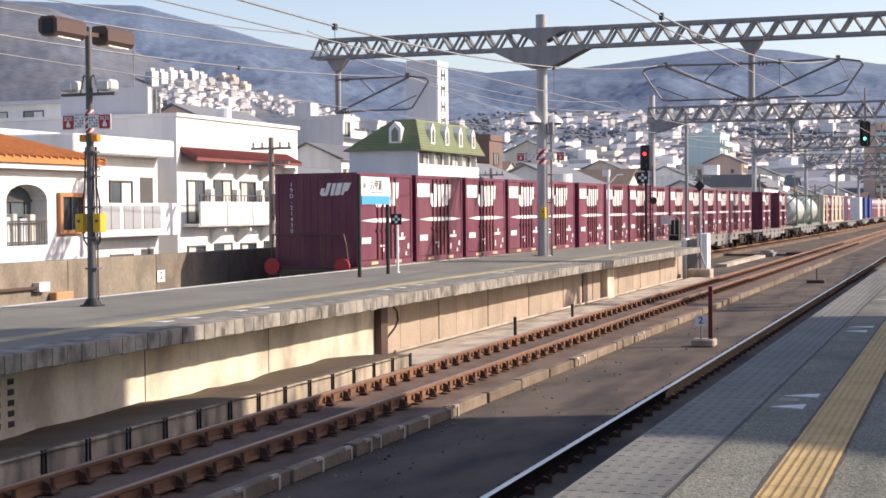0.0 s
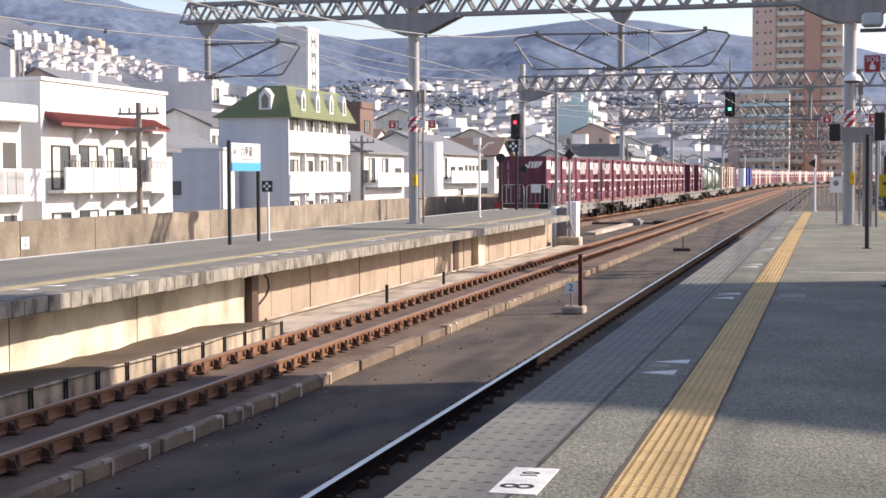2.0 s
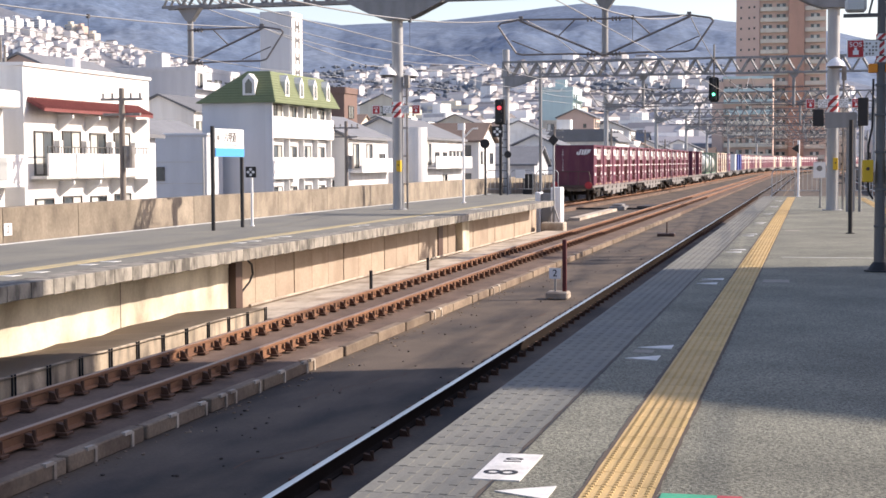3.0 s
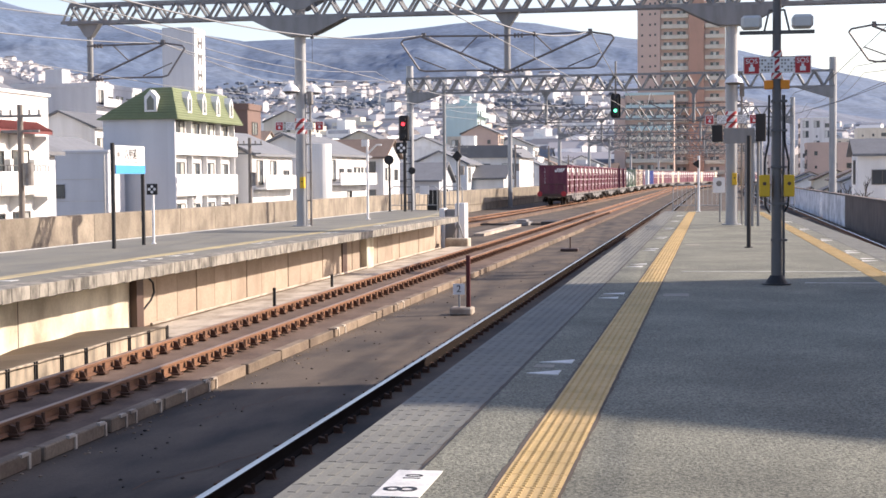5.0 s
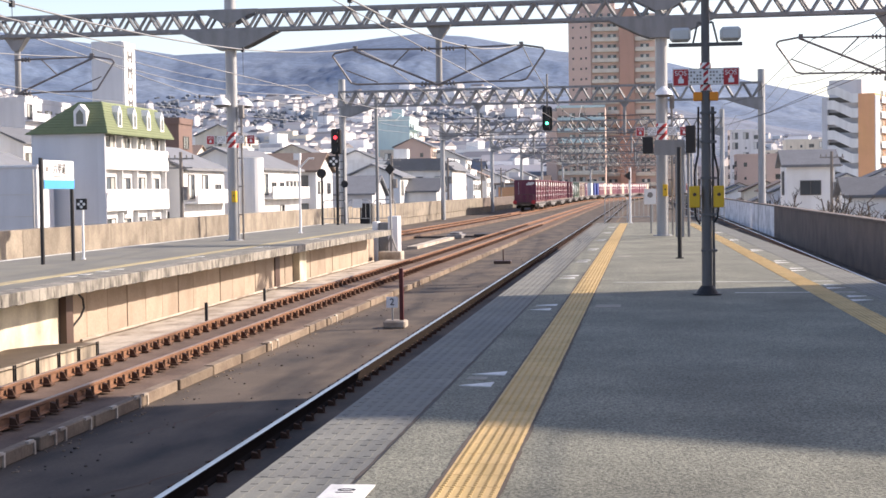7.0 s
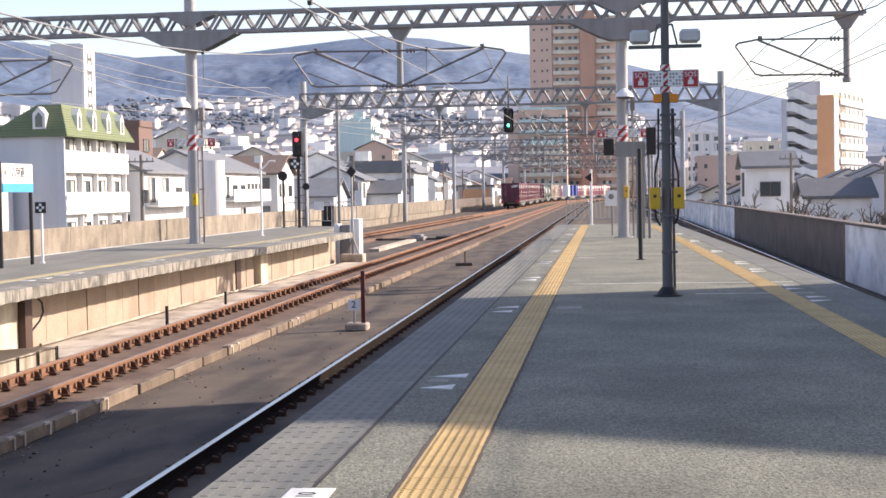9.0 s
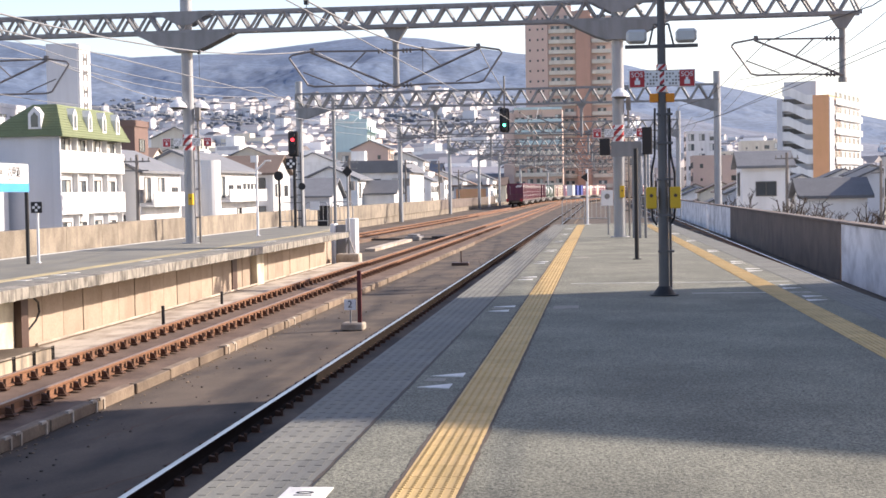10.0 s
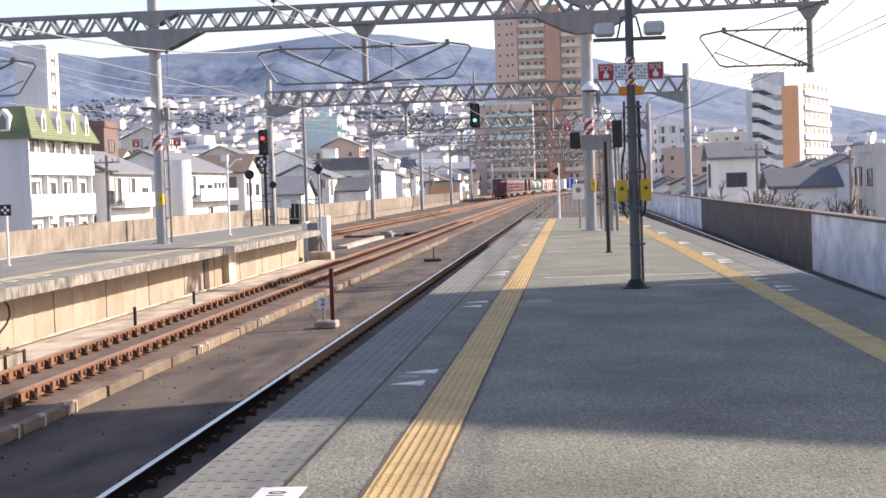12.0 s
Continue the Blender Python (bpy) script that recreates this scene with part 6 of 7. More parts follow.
for k in range(18):
    z = Z - 1 + k * 2.9
    for c, w in ((-12.5, 1.9), (-8.8, 1.9), (0.3, 2.7)):
        b = part("balcony", WB, None, tw, at=pose(c, 0.75, z) @ Matrix.Diagonal((w, 1, 1, 1)))
        part("window", WIN["wide"], None, tw, at=pose(c, 0.8, z + 0.7, 0, 0, -90))
    for c in (-19.6, -17.4):
        window(tw, "tiny", "-y", (c, 0, z + 0.8))
    window(tw, "tiny", "-y", (-16, 0, z + 0.9))
part("roof_box", boxes((-18, -8, 4, 14, Z + 50, Z + 53.5)), M_TANRENDER, tw)

ga = thing("apartment_block", "long block with pale green and salmon balconies", "building", (0, 415, STREET_Z), group="town buildings")
part("wall", boxes((-26.5, -23.6, 0, 14, 0, Z + 22.5), (-23.6, -10.5, 0.8, 14, 0, Z + 23.3)), M_TANRENDER, ga)
GB = mesh_of("balcony", boxes((-6.4, 6.4, -0.9, -0.75, 0, 1.05), (-6.4, 6.4, -0.9, 0.1, -0.1, 0.05)), M_TEALRENDER)
SB = mesh_of("balcony", boxes((-6.4, 6.4, -0.9, -0.75, 0, 1.05), (-6.4, 6.4, -0.9, 0.1, -0.1, 0.05)), M_CREAMRENDER)
for k in range(9):
    z = Z - 3.5 + k * 2.9
    part("balcony", GB if k > 5 else SB, None, ga, at=(-17.0, 0.7, z))
    for i in range(5):
        window(ga, ("wide", "curt", "door")[i % 3], "-y", (-22 + i * 2.6, 0.8, z + 0.3))
part("roof_rail", boxes((-23.6, -10.5, 0.0, 0.2, Z + 23.3, Z + 24)), M_TEALRENDER, ga)

# the block with open stairs and an orange stripe, turned to the line
ot = thing("tower_block", "white apartment tower with zigzag stairs and an orange stripe", "tower", pose(41.5, 285, STREET_Z, 0, 0, -20), group="town buildings")
# Stair-side walls coloured blue-grey for their shade; the lit wing is white.
for q in ((-9.6, -8.6, 0, 10, 0, Z + 17.5), (-8.6, -3.0, 1.2, 10, 0, Z + 17.5), (0.0, 0.15, 0.0, 4, 0, Z + 17.6)):
    part("wall", boxes(q), M_GREYRENDER, ot)
part("stripe_wall", boxes((-3.0, 0.0, 0, 10, 0, Z + 18.0)), M_ORANGEWALL, ot, "orange stripe wall")
part("side_wing", boxes((-0.5, 0.0, 4, 30, 0, Z + 17), (-9, -0.5, 10, 30, 0, Z + 17)), M_RENDER, ot)
for k in range(9):
    z = Z - 5.5 + k * 2.75
    bm = bmesh.new()
    prism(bm, [(-8.6, z + 1.5), (-7.4, z + 1.5), (-4.2, z - 0.1), (-3.0, z - 0.1), (-3.0, z + 1.6), (-4.2, z + 1.6), (-7.4, z + 3.2), (-8.6, z + 3.2)], "y", 0.0, 0.2)
    part("stair_flight", bm, M_RENDER, ot)
    part("stair_back", boxes((-8.6, -3.0, 1.15, 1.2, z, z + 1.0)), M_FRAME, ot)
    part("gallery", boxes((0.0, 0.5, 4, 29.5, z - 0.1, z + 0.05), (0.42, 0.5, 4, 29.5, z, z + 1.05)), M_RENDER, ot)
    for i in range(6):
        window(ot, "curt", "+x", (0.0, 6 + i * 4.2, z + 0.3))
part("roof_box", boxes((-9, -3, 3, 8, Z + 17.5, Z + 20.8)), M_GREYRENDER, ot)

# named neighbours along the northern side
house(-42, -34.2, 110.5, 121.5, 3.4, M_RENDER, M_ROOFGREY, random.Random(3), front=True)
h = thing("white_silo", "white cylindrical stair tower beside the houses", "tower", (-33.2, 126.5, STREET_Z), group="town buildings")
bm = bmesh.new()
cyl(bm, (0, 0, 0), (0, 0, Z + 4.5), 1.05, n=24)
part("shaft", bm, M_RENDER, h)
house(-41, -33, 129, 144, 3.6, M_RENDER, M_ROOFGREY, random.Random(4), front=True)
house(-42, -32.5, 149, 157, 3.6, M_RENDER, M_ROOFBROWN, random.Random(9), turned=True)
house(-40, -31, 172, 181, 1.2, M_GREYRENDER, M_ROOFGREY, random.Random(6), turned=True)
house(-33, -26, 190, 197, 1.4, M_RENDER, M_ROOFGREY, random.Random(16), turned=True)
house(-37, -30, 186, 196, 3.2, M_RENDER, M_ROOFGREY, random.Random(8))
house(-46, -40.6, 130, 134, 7.8, M_DARKBRICK, None, random.Random(2))
h = house(-62, -54, 350, 364, 18.3, M_TEALRENDER, None, random.Random(12), faces=("+x",))
house(-52, -34, 262, 280, 6.6, M_RENDER, None, random.Random(13))
h = thing("house", "dark-roofed white hall with a long eave", "house", (0, 0, STREET_Z), group="town buildings")
part("wall", boxes((-36, -26, 206, 222, 0, Z + 4.4)), M_RENDER, h)
bm = bmesh.new()
prism(bm, [(-36.5, Z + 4.2), (-25.5, Z + 4.2), (-27.5, Z + 5.9), (-34.5, Z + 5.9)], "y", 205.5, 222.5)
part("roof", bm, M_ROOFGREY, h)
for i in range(3):
    window(h, "curt", "-y", (-34 + i * 3.2, 206, Z + 1.5))
yb = thing("storage_shed", "small shed with a bright orange front", "shed", (-22.5, 262, STREET_Z), group="town buildings")
part("wall", boxes((-3.0, 3.0, 0, 5, 0, Z + 2.3)), M_GREYRENDER, yb)
part("orange_front", boxes((-2.6, 2.6, -0.06, 0.0, Z - 1.5, Z + 1.9)), M_ORANGEWALL, yb)
part("roof", boxes((-3.4, 3.4, -0.5, 5.4, Z + 2.3, Z + 2.6)), M_ROOFBROWN, yb)

# further rows of houses and blocks, on both sides of the line
TAKEN = [(-45, -20, 28, 145), (-80, -60, 195, 225), (-92, -80, 188, 208), (-58, -30, 145, 200), (-60, -25, 203, 285), (-60, -42, 125, 145)]


def is_free(x0, x1, y0, y1):
    return all(x1 < a or x0 > b or y1 < c or y0 > d for a, b, c, d in TAKEN)


h = thing("apartment_block", "long white block with a roof terrace railing and a white penthouse", "building", (0, 0, STREET_Z), group="town buildings")
part("wall", boxes((-78, -57.5, 88, 102, 0, Z + 6.6)), M_RENDER, h)
part("penthouse", boxes((-78, -60.5, 93, 101, Z + 6.6, Z + 9.3)), M_RENDER, h)
part("penthouse_roof", boxes((-78.2, -60.2, 92.6, 101.2, Z + 9.3, Z + 9.55)), M_GREYRENDER, h)
bm = boxes((-78, -57.6, 88.05, 88.12, Z + 7.9, Z + 7.97), (-57.65, -57.58, 88.05, 101.9, Z + 7.9, Z + 7.97))
for i in range(28):
    box(bm, -57.7 - i * 0.7, -57.65 - i * 0.7, 88.06, 88.11, Z + 6.6, Z + 7.9)
for i in range(18):
    box(bm, -57.64, -57.59, 88.7 + i * 0.75, 88.75 + i * 0.75, Z + 6.6, Z + 7.9)
part("terrace_railing", bm, M_POST, h)
for i in range(5):
    window(h, ("win", "door")[i % 2], "-y", (-75 + i * 3.6, 88, Z + 3.4))
    window(h, "door", "-y", (-75 + i * 3.0, 93, Z + 6.9))
TAKEN.append((-82, -54, 84, 106))

r = random.Random(21)
for row, (xa, ya, yb_, hmin, hmax) in enumerate(((-34, 150, 420, 2.0, 5.5), (-50, 100, 430, 2.5, 8), (-66, 120, 430, 3, 10), (-86, 130, 430, 3, 11), (-108, 150, 430, 4, 13), (-134, 170, 430, 5, 14), (-165, 200, 430, 6, 16), (-205, 240, 430, 7, 18), (-62, 84, 118, 2, 5), (-78, 96, 128, 3, 6))):
    y = ya + r.uniform(0, 5)
    while y < yb_:
        d, w = r.uniform(8, 14), r.uniform(7, 12)
        x1 = xa + r.uniform(-3, 2) + bend(y)
        if is_free(x1 - w, x1, y, y + d):
            top = r.uniform(hmin, hmax) if r.random() > 0.12 else hmax + r.uniform(1, 4)
            block = r.random() < (0.45 if top > 4.5 else 0.12)
            wall = r.choice([M_RENDER, M_RENDER, M_RENDER, M_RENDER, M_RENDER, M_CREAMRENDER, M_CREAMRENDER, M_GREYRENDER, M_TANRENDER])
            house(x1 - w, x1, y, y + d, top, wall, None if block else r.choice([M_ROOFGREY, M_ROOFGREY, M_ROOFBROWN]), r, turned=r.random() < 0.3, windows=row < 7)
        y += d + r.uniform(1, 5)
r = random.Random(34)
for row, (xa, ya, yb_, hmin, hmax) in enumerate(((13, 190, 330, -2.0, 1.0), (24, 160, 330, -1.5, 2.0), (36, 150, 262, -1, 3), (48, 150, 420, 0.5, 5), (64, 180, 430, 1, 6), (84, 230, 430, 1, 8))):
    y = ya + r.uniform(0, 6)
    while y < yb_:
        d, w = r.uniform(6, 9), r.uniform(5, 7.5)
        x0 = xa + r.uniform(-1, 3) + bend(y) * 1.1
        if not (28 < x0 < 56 and 262 < y < 330):
            top = r.uniform(hmin, hmax)
            wall = r.choice([M_RENDER, M_CREAMRENDER, M_GREYRENDER, M_RENDER, M_RENDER])
            house(x0, x0 + w, y, y + d, top, wall, None if r.random() < 0.2 else r.choice([M_ROOFGREY, M_ROOFBROWN, M_ROOFGREY]), r, faces=("-x", "-y"), windows=row < 5)
        y += d + r.uniform(2, 6)
house(10.9, 14.6, 121, 126, 3.0, M_RENDER, M_ROOFGREY, random.Random(51), turned=True, faces=("-x", "-y"))
house(13.4, 17.6, 104, 109, 0.7, M_RENDER, M_ROOFGREY, random.Random(52), turned=True, faces=("-x", "-y"))
house(19.7, 30.4, 334, 344, 7.9, M_TANRENDER, None, random.Random(53), faces=("-x", "-y"))
house(24, 33, 440, 450, 17, M_RENDER, None, random.Random(54), faces=("-x", "-y"))
house(19.4, 30, 100, 108, 2.9, M_SIDING, None, random.Random(5), faces=("-x", "-y"))
r = random.Random(77)
for u in (-0.025, 0.03, 0.055, 0.075, 0.1, -0.01, 0.09):
    y = 440 + r.uniform(0, 120)
    house(u * y, u * y + r.uniform(10, 18), y, y + 12, r.uniform(6, 17), r.choice([M_RENDER, M_CREAMRENDER, M_GREYRENDER]), None, r, faces=("-y",))

# utility poles along the streets
def pole(x, y, top, label):
    p = thing("utility_pole", label, "utility pole", (x, y, STREET_Z), group="utility poles")
    z = top - STREET_Z
    bm = bmesh.new()
    cyl(bm, (0, 0, 0), (0, 0, z), 0.15, 0.11, n=12)
    part("shaft", bm, M_WOODPOLE, p)
    bm = boxes((-0.9, 0.9, -0.06, 0.06, z - 0.5, z - 0.4), (-0.8, 0.8, -0.06, 0.06, z - 1.1, z - 1.0))
    for x_ in (-0.8, -0.4, 0.4, 0.8):
        cyl(bm, (x_, 0, z - 0.42), (x_, 0, z - 0.2), 0.05, n=8)
    part("cross_arm", bm, M_GREYSTEEL, p)
    bm = bmesh.new()
    cyl(bm, (0.35, -0.1, z - 3.2), (0.35, -0.1, z - 2.3), 0.22, n=14)
    part("transformer", bm, M_GREYSTEEL, p)


for x, y, top in ((-27.0, 56.5, 4.55), (-30.5, 98, 4.3), (-25, 150, 5), (-24, 186, 5.5), (-23.5, 220, 6), (-23, 245, 5), (14, 118, 4), (17, 150, 4.5), (24, 135, 3.5), (33, 170, 4)):
    pole(x, y, top, "weathered utility pole with cross arms above the street")

# bare trees in the gardens beyond the southern wall
def bare_tree(x, y, top, seed):
    t = thing("bare_tree", "bare brown winter tree in a garden below the parapet", "tree", (x, y, STREET_Z), group="bare trees")
    q = random.Random(seed)
    h = top - STREET_Z
    bm = bmesh.new()
    fork = Vector((q.uniform(-0.3, 0.3), q.uniform(-0.3, 0.3), h * 0.62))
    cyl(bm, (0, 0, 0), fork, 0.16, 0.1, n=8)
    part("trunk", bm, M_BARK, t)
    twigs = bmesh.new()
    for k in range(9):
        a = k * 0.7 + q.uniform(-0.2, 0.2)
        start = Vector((0, 0, 0)).lerp(fork, q.uniform(0.75, 1.0))
        tip = start + Vector((math.cos(a) * q.uniform(0.5, 1.5), math.sin(a) * q.uniform(0.5, 1.5), h * q.uniform(0.16, 0.36)))
        part("limb", cyl(bmesh.new(), start, tip, 0.09, 0.035, n=5), M_BARK, t)
        for _ in range(11):
            m = start.lerp(tip, q.uniform(0.3, 1.0))
            e = m + Vector((q.uniform(-0.6, 0.6), q.uniform(-0.6, 0.6), q.uniform(0.1, 0.8)))
            cyl(twigs, m, e, 0.035, 0.014, n=3)
            for _ in range(2):
                n = m.lerp(e, q.uniform(0.4, 0.9))
                cyl(twigs, n, n + Vector((q.uniform(-0.3, 0.3), q.uniform(-0.3, 0.3), q.uniform(0.05, 0.4))), 0.02, 0.01, n=3)
    tagged(part("crown", twigs, M_BARK, t), kind="stuff")


for i, (x, y, top) in enumerate(((8.6, 84, 0.9), (9.9, 78, 0.7), (10.9, 86, 1.3), (12.0, 80, 0.8), (12.9, 88, 1.2), (14.6, 84, 0.4), (11.2, 96, 1.5), (9.6, 104, 1.4), (15.6, 92, 0.7))):
    bare_tree(x, y, top, 40 + i)

# an unseen tall block south of the platforms, added to cast shade on them
sb = thing("station_building", "plain tall unseen block added to shade the platforms", "building", (0, 0, STREET_Z))
bm = bmesh.new()
prism(bm, [(8.2, 17.0), (18.6, 18.6), (34, 11.8), (34, 25.7), (8.2, 25.7)], "z", 0, Z + 12)
part("wall", bm, M_TANRENDER, sb)

# the roof over the platforms' rear, unseen, added behind the camera to cut skylight
cn = thing("station_canopy", "plain grey unseen canopy added over the platforms' rear to cut skylight", "canopy", (0, 0, 0))
part("roof", boxes((-20, 8.1, -48, -1.5, 4.9, 5.25)), M_CANOPY, cn)
part("rear_wall", boxes((-20, 8.1, -48.4, -48.0, STREET_Z, 5.25)), M_CANOPY, cn)
for y in (-10, -22, -34):
    for x in (-12.4, 1.0):
        part("column", boxes((x - 0.2, x + 0.2, y - 0.2, y + 0.2, -0.1, 4.9), bevel=0.02), M_CANOPY, cn)

# ---- platforms, surface by surface ----
EDGE_R, EDGE_L, FAR_L = -2.06, -9.75, -15.0


def south_edge(y):
    return 3.55 - 0.0165 * (y - 20.3)


bm = bmesh.new()
prism(bm, [(-1.5, -14), (south_edge(-14) - 0.5, -14), (south_edge(66) - 0.5, 66), (-1.5, 66)], "z", -0.4, 0.0)
south = structure("platform_south", bm, M_ASPHALT, "grey asphalt platform surface", "platform")
structure("platform_wall_south", boxes((-1.75, 2.6, -14, 65.6, BED_Z, -0.4)), M_PLINTH, "concrete wall under the platform", "wall")
bm = bmesh.new()
prism(bm, [(EDGE_L - 0.45, -5), (EDGE_L - 0.45, 57.95), (-11.2, 58.2), (-12.2, 71), (FAR_L, 71), (FAR_L, -5)], "z", -0.24, 0.0)
north = structure("platform_north", bm, M_ASPHALT_N, "pale grey asphalt island platform surface", "platform")
wall_cream = structure("platform_wall_cream", boxes((-14.6, -10.6, -5, 26.6, BED_Z, -0.24)), M_PLATWALL, "cream painted wall under the island platform", "wall")
wall_panel = structure("platform_wall_panels", boxes((-14.6, -10.7, 26.6, 58.6, BED_Z, -0.24)), M_PLINTH, "tan concrete panel wall under the island platform", "wall")
structure("platform_wall_end", boxes((-14.6, -12.6, 58.6, 70.8, BED_Z, -0.24)), M_PLINTH, "concrete wall at the island platform's end", "wall")


def strip(name, owner, mesh, xs, y0, pitch, n, z=0.0):
    for i in range(n):
        y = y0 + (i + 0.5) * pitch
        part(name, mesh, None, owner, at=(xs(y), y, z))


# edge pavers with raised ribs
bm = boxes((-0.28, 0.28, -0.298, 0.298, -0.38, 0.0), bevel=0.003)
for i in range(6):
    for k in range(3):
        a = -0.285 + k * 0.2 + 0.03 * (i % 2)
        box(bm, -0.245 + i * 0.087, -0.205 + i * 0.087, a, a + 0.15, -0.002, 0.0025)
PAVER = mesh_of("paver", bm, M_PAVER)
strip("paver", south, PAVER, lambda y: -1.78, 3.0, 0.6, 105)
part("rear_pavers", boxes((-2.06, -1.5, -14, 2.99, -0.38, 0.0)), M_PAVER, south)


# tactile tiles
def tile_mesh(w):
    bm = boxes((-w / 2, w / 2, -w / 2 + 0.002, w / 2 - 0.002, 0.0, 0.006))
    n = 6
    for i in range(n):
        for j in range(n):
            x, y, r = (i + 0.5) / n * w - w / 2, (j + 0.5) / n * w - w / 2, w * 0.036
            low = [bm.verts.new((x + a * r, y + b * r, 0.006)) for a, b in ((-1, -1), (1, -1), (1, 1), (-1, 1))]
            high = [bm.verts.new((x + a * r * 0.6, y + b * r * 0.6, 0.012)) for a, b in ((-1, -1), (1, -1), (1, 1), (-1, 1))]
            bm.faces.new(high)
            for q in range(4):
                bm.faces.new((low[q], low[(q + 1) % 4], high[(q + 1) % 4], high[q]))
    return mesh_of("tactile_tile", bm, M_TACTILE)


TILE = tile_mesh(0.32)


def south_yellow(y):
    return 2.57 - 0.0145 * (y - 12.6)


strip("tactile_tile", south, TILE, lambda y: -0.885, 4.0, 0.325, 185)
strip("tactile_tile", south, TILE, south_yellow, 8.0, 0.325, 170)
bm = bmesh.new()
for i in range(185):
    box(bm, -11.13, -10.83, 8.0 + i * 0.3, 8.297 + i * 0.3, 0.0, 0.006)
tagged(part("yellow_line", bm, M_YELLOWOLD, north), "worn yellow tactile line", kind="stuff")

# joints, white lines and boarding marks on the platforms
part("far_edge_line", boxes((FAR_L - 0.02, FAR_L + 0.14, -5, 71, 0.0, 0.005)), M_WHITE_LINE, north)
strip("paver", south, PAVER, lambda y: south_edge(y) - 0.28, 9.0, 0.6, 95, 0.004)
part("rear_pavers", boxes((3.2, 3.76, -14, 8.99, -0.38, 0.004)), M_PAVER, south)
part("cross_line", boxes((-0.5, 2.9, 24.2, 24.27, 0.0, 0.004)), M_WHITE_LINE, south)
part("cross_line", boxes((1.25, 2.9, 21.7, 21.75, 0.0, 0.004)), M_WHITE_LINE, south)
part("asphalt_joint", boxes((-1.5, -1.485, -14, 66, 0.0, 0.003)), M_BLACK, south)
part("asphalt_joint", boxes((-1.058, -1.05, -14, 66, 0.0, 0.003)), M_GRIT, south)
part("asphalt_joint", boxes((-0.72, -0.712, -14, 66, 0.0, 0.003)), M_GRIT, south)


M_GREENMARK = surface("green_floor_sticker", (0.05, 0.35, 0.2), 0.6, vary=0.15, scale=6, grain=40, grain_amount=0.15)
M_MARK = surface("fresh_white_paint", (0.72, 0.71, 0.68), 0.75, vary=0.12, scale=6, grain=40, grain_amount=0.15, stain=(0.34, 0.34, 0.33), stain_scale=(4, 4, 4), stain_amount=0.45)
PATCH = mesh_of("worn_patch", boxes((-0.11, 0.05, -0.1, 0.1, 0, 0.004)), M_WORN)


def wedge_mark():
    bm = bmesh.new()
    prism(bm, [(-0.1, 0.26), (0.17, 0.2), (0.17, 0.46)], "z", 0.0, 0.005)
    prism(bm, [(-0.12, -0.44), (0.13, -0.52), (0.13, -0.24)], "z", 0.0, 0.005)
    return mesh_of("boarding_mark", bm, M_MARK)


WEDGE = wedge_mark()
for y in (12.0, 19.3, 25.9, 31.5, 37.5, 44, 51, 58):
    part("boarding_mark", WEDGE, None, south, at=pose(-1.3, y, 0, 0, 0, 0))
    part("worn_patch", PATCH, None, south, at=pose(-1.3, y, 0, 0, 0, 0))
for y in (20.5, 22.9, 27.6, 30.4, 36, 43, 50):
    part("boarding_mark", WEDGE, None, south, at=pose(south_yellow(y) + 0.36, y, 0, 0, 0, 180))
for y in (19.0, 21.3, 27.5, 29.3, 35, 41.5, 48):
    part("boarding_mark", WEDGE, None, north, at=pose(-10.65, y, 0, 0, 0, 0))
for x, y in ((-0.47, 19.4), (-0.45, 33.5)):
    part("worn_patch", boxes((x - 0.16, x + 0.16, y - 0.25, y + 0.25, 0, 0.004)), M_WORN, south)
plate = part("position_plate", boxes((-1.6, -1.37, 6.96, 7.61, 0.0, 0.006)), M_MARK, south, "white position plate")
bm = bmesh.new()
prism(bm, [(-1.44, 6.72), (-1.18, 6.6), (-1.18, 6.88)], "z", 0.0, 0.006)
part("boarding_mark", bm, M_MARK, south, "white triangular boarding mark")
part("green_mark", boxes((-0.69, -0.44, 6.5, 6.83, 0.0, 0.006)), M_GREENMARK, south, "green floor sticker")
part("red_mark", boxes((-0.44, -0.33, 6.5, 6.83, 0.0, 0.006)), M_REDSIGN, south, "red floor sticker")
numeral = part("numeral", text_mesh("numeral", "8", 0.24, M_BLACK, 0.001), None, plate, "black numeral 8", at=(-1.485, 7.13, 0.0075))
numeral.rotation_euler = (0, 0, math.radians(90))
second = part("numeral", text_mesh("numeral", "10", 0.13, M_BLACK, 0.001), None, plate, "black numeral 10", at=(-1.485, 7.43, 0.0075))
second.rotation_euler = (0, 0, math.radians(90))

# broken edges of the asphalt beside the tactile line and the pavers
def ragged_joint(x, y0, y1, wide, seed):
    q = random.Random(seed)
    bm = bmesh.new()
    y, last = y0, None
    while y < y1:
        a, b = q.uniform(0.2, 1.0) * wide, q.uniform(0.2, 1.0) * wide
        row = (bm.verts.new((x - a, y, 0.0045)), bm.verts.new((x + b, y, 0.0045)))
        if last:
            bm.faces.new((last[0], last[1], row[1], row[0]))
        last = row
        y += q.uniform(0.05, 0.22)
    part("ragged_joint", bm, M_GRIT, south)


ragged_joint(-1.055, 6, 60, 0.022, 3)
ragged_joint(-0.715, 6, 60, 0.018, 4)
ragged_joint(-1.5, 5, 60, 0.012, 5)

# coping stones of the island platform
COPING = [mesh_of("coping_stone", boxes((-0.45, 0.003 * k, -0.148 + 0.001 * k, 0.147, -0.2 - 0.01 * (k % 2), 0.004), bevel=0.008), M_COPING) for k in (0, 1, 2)]
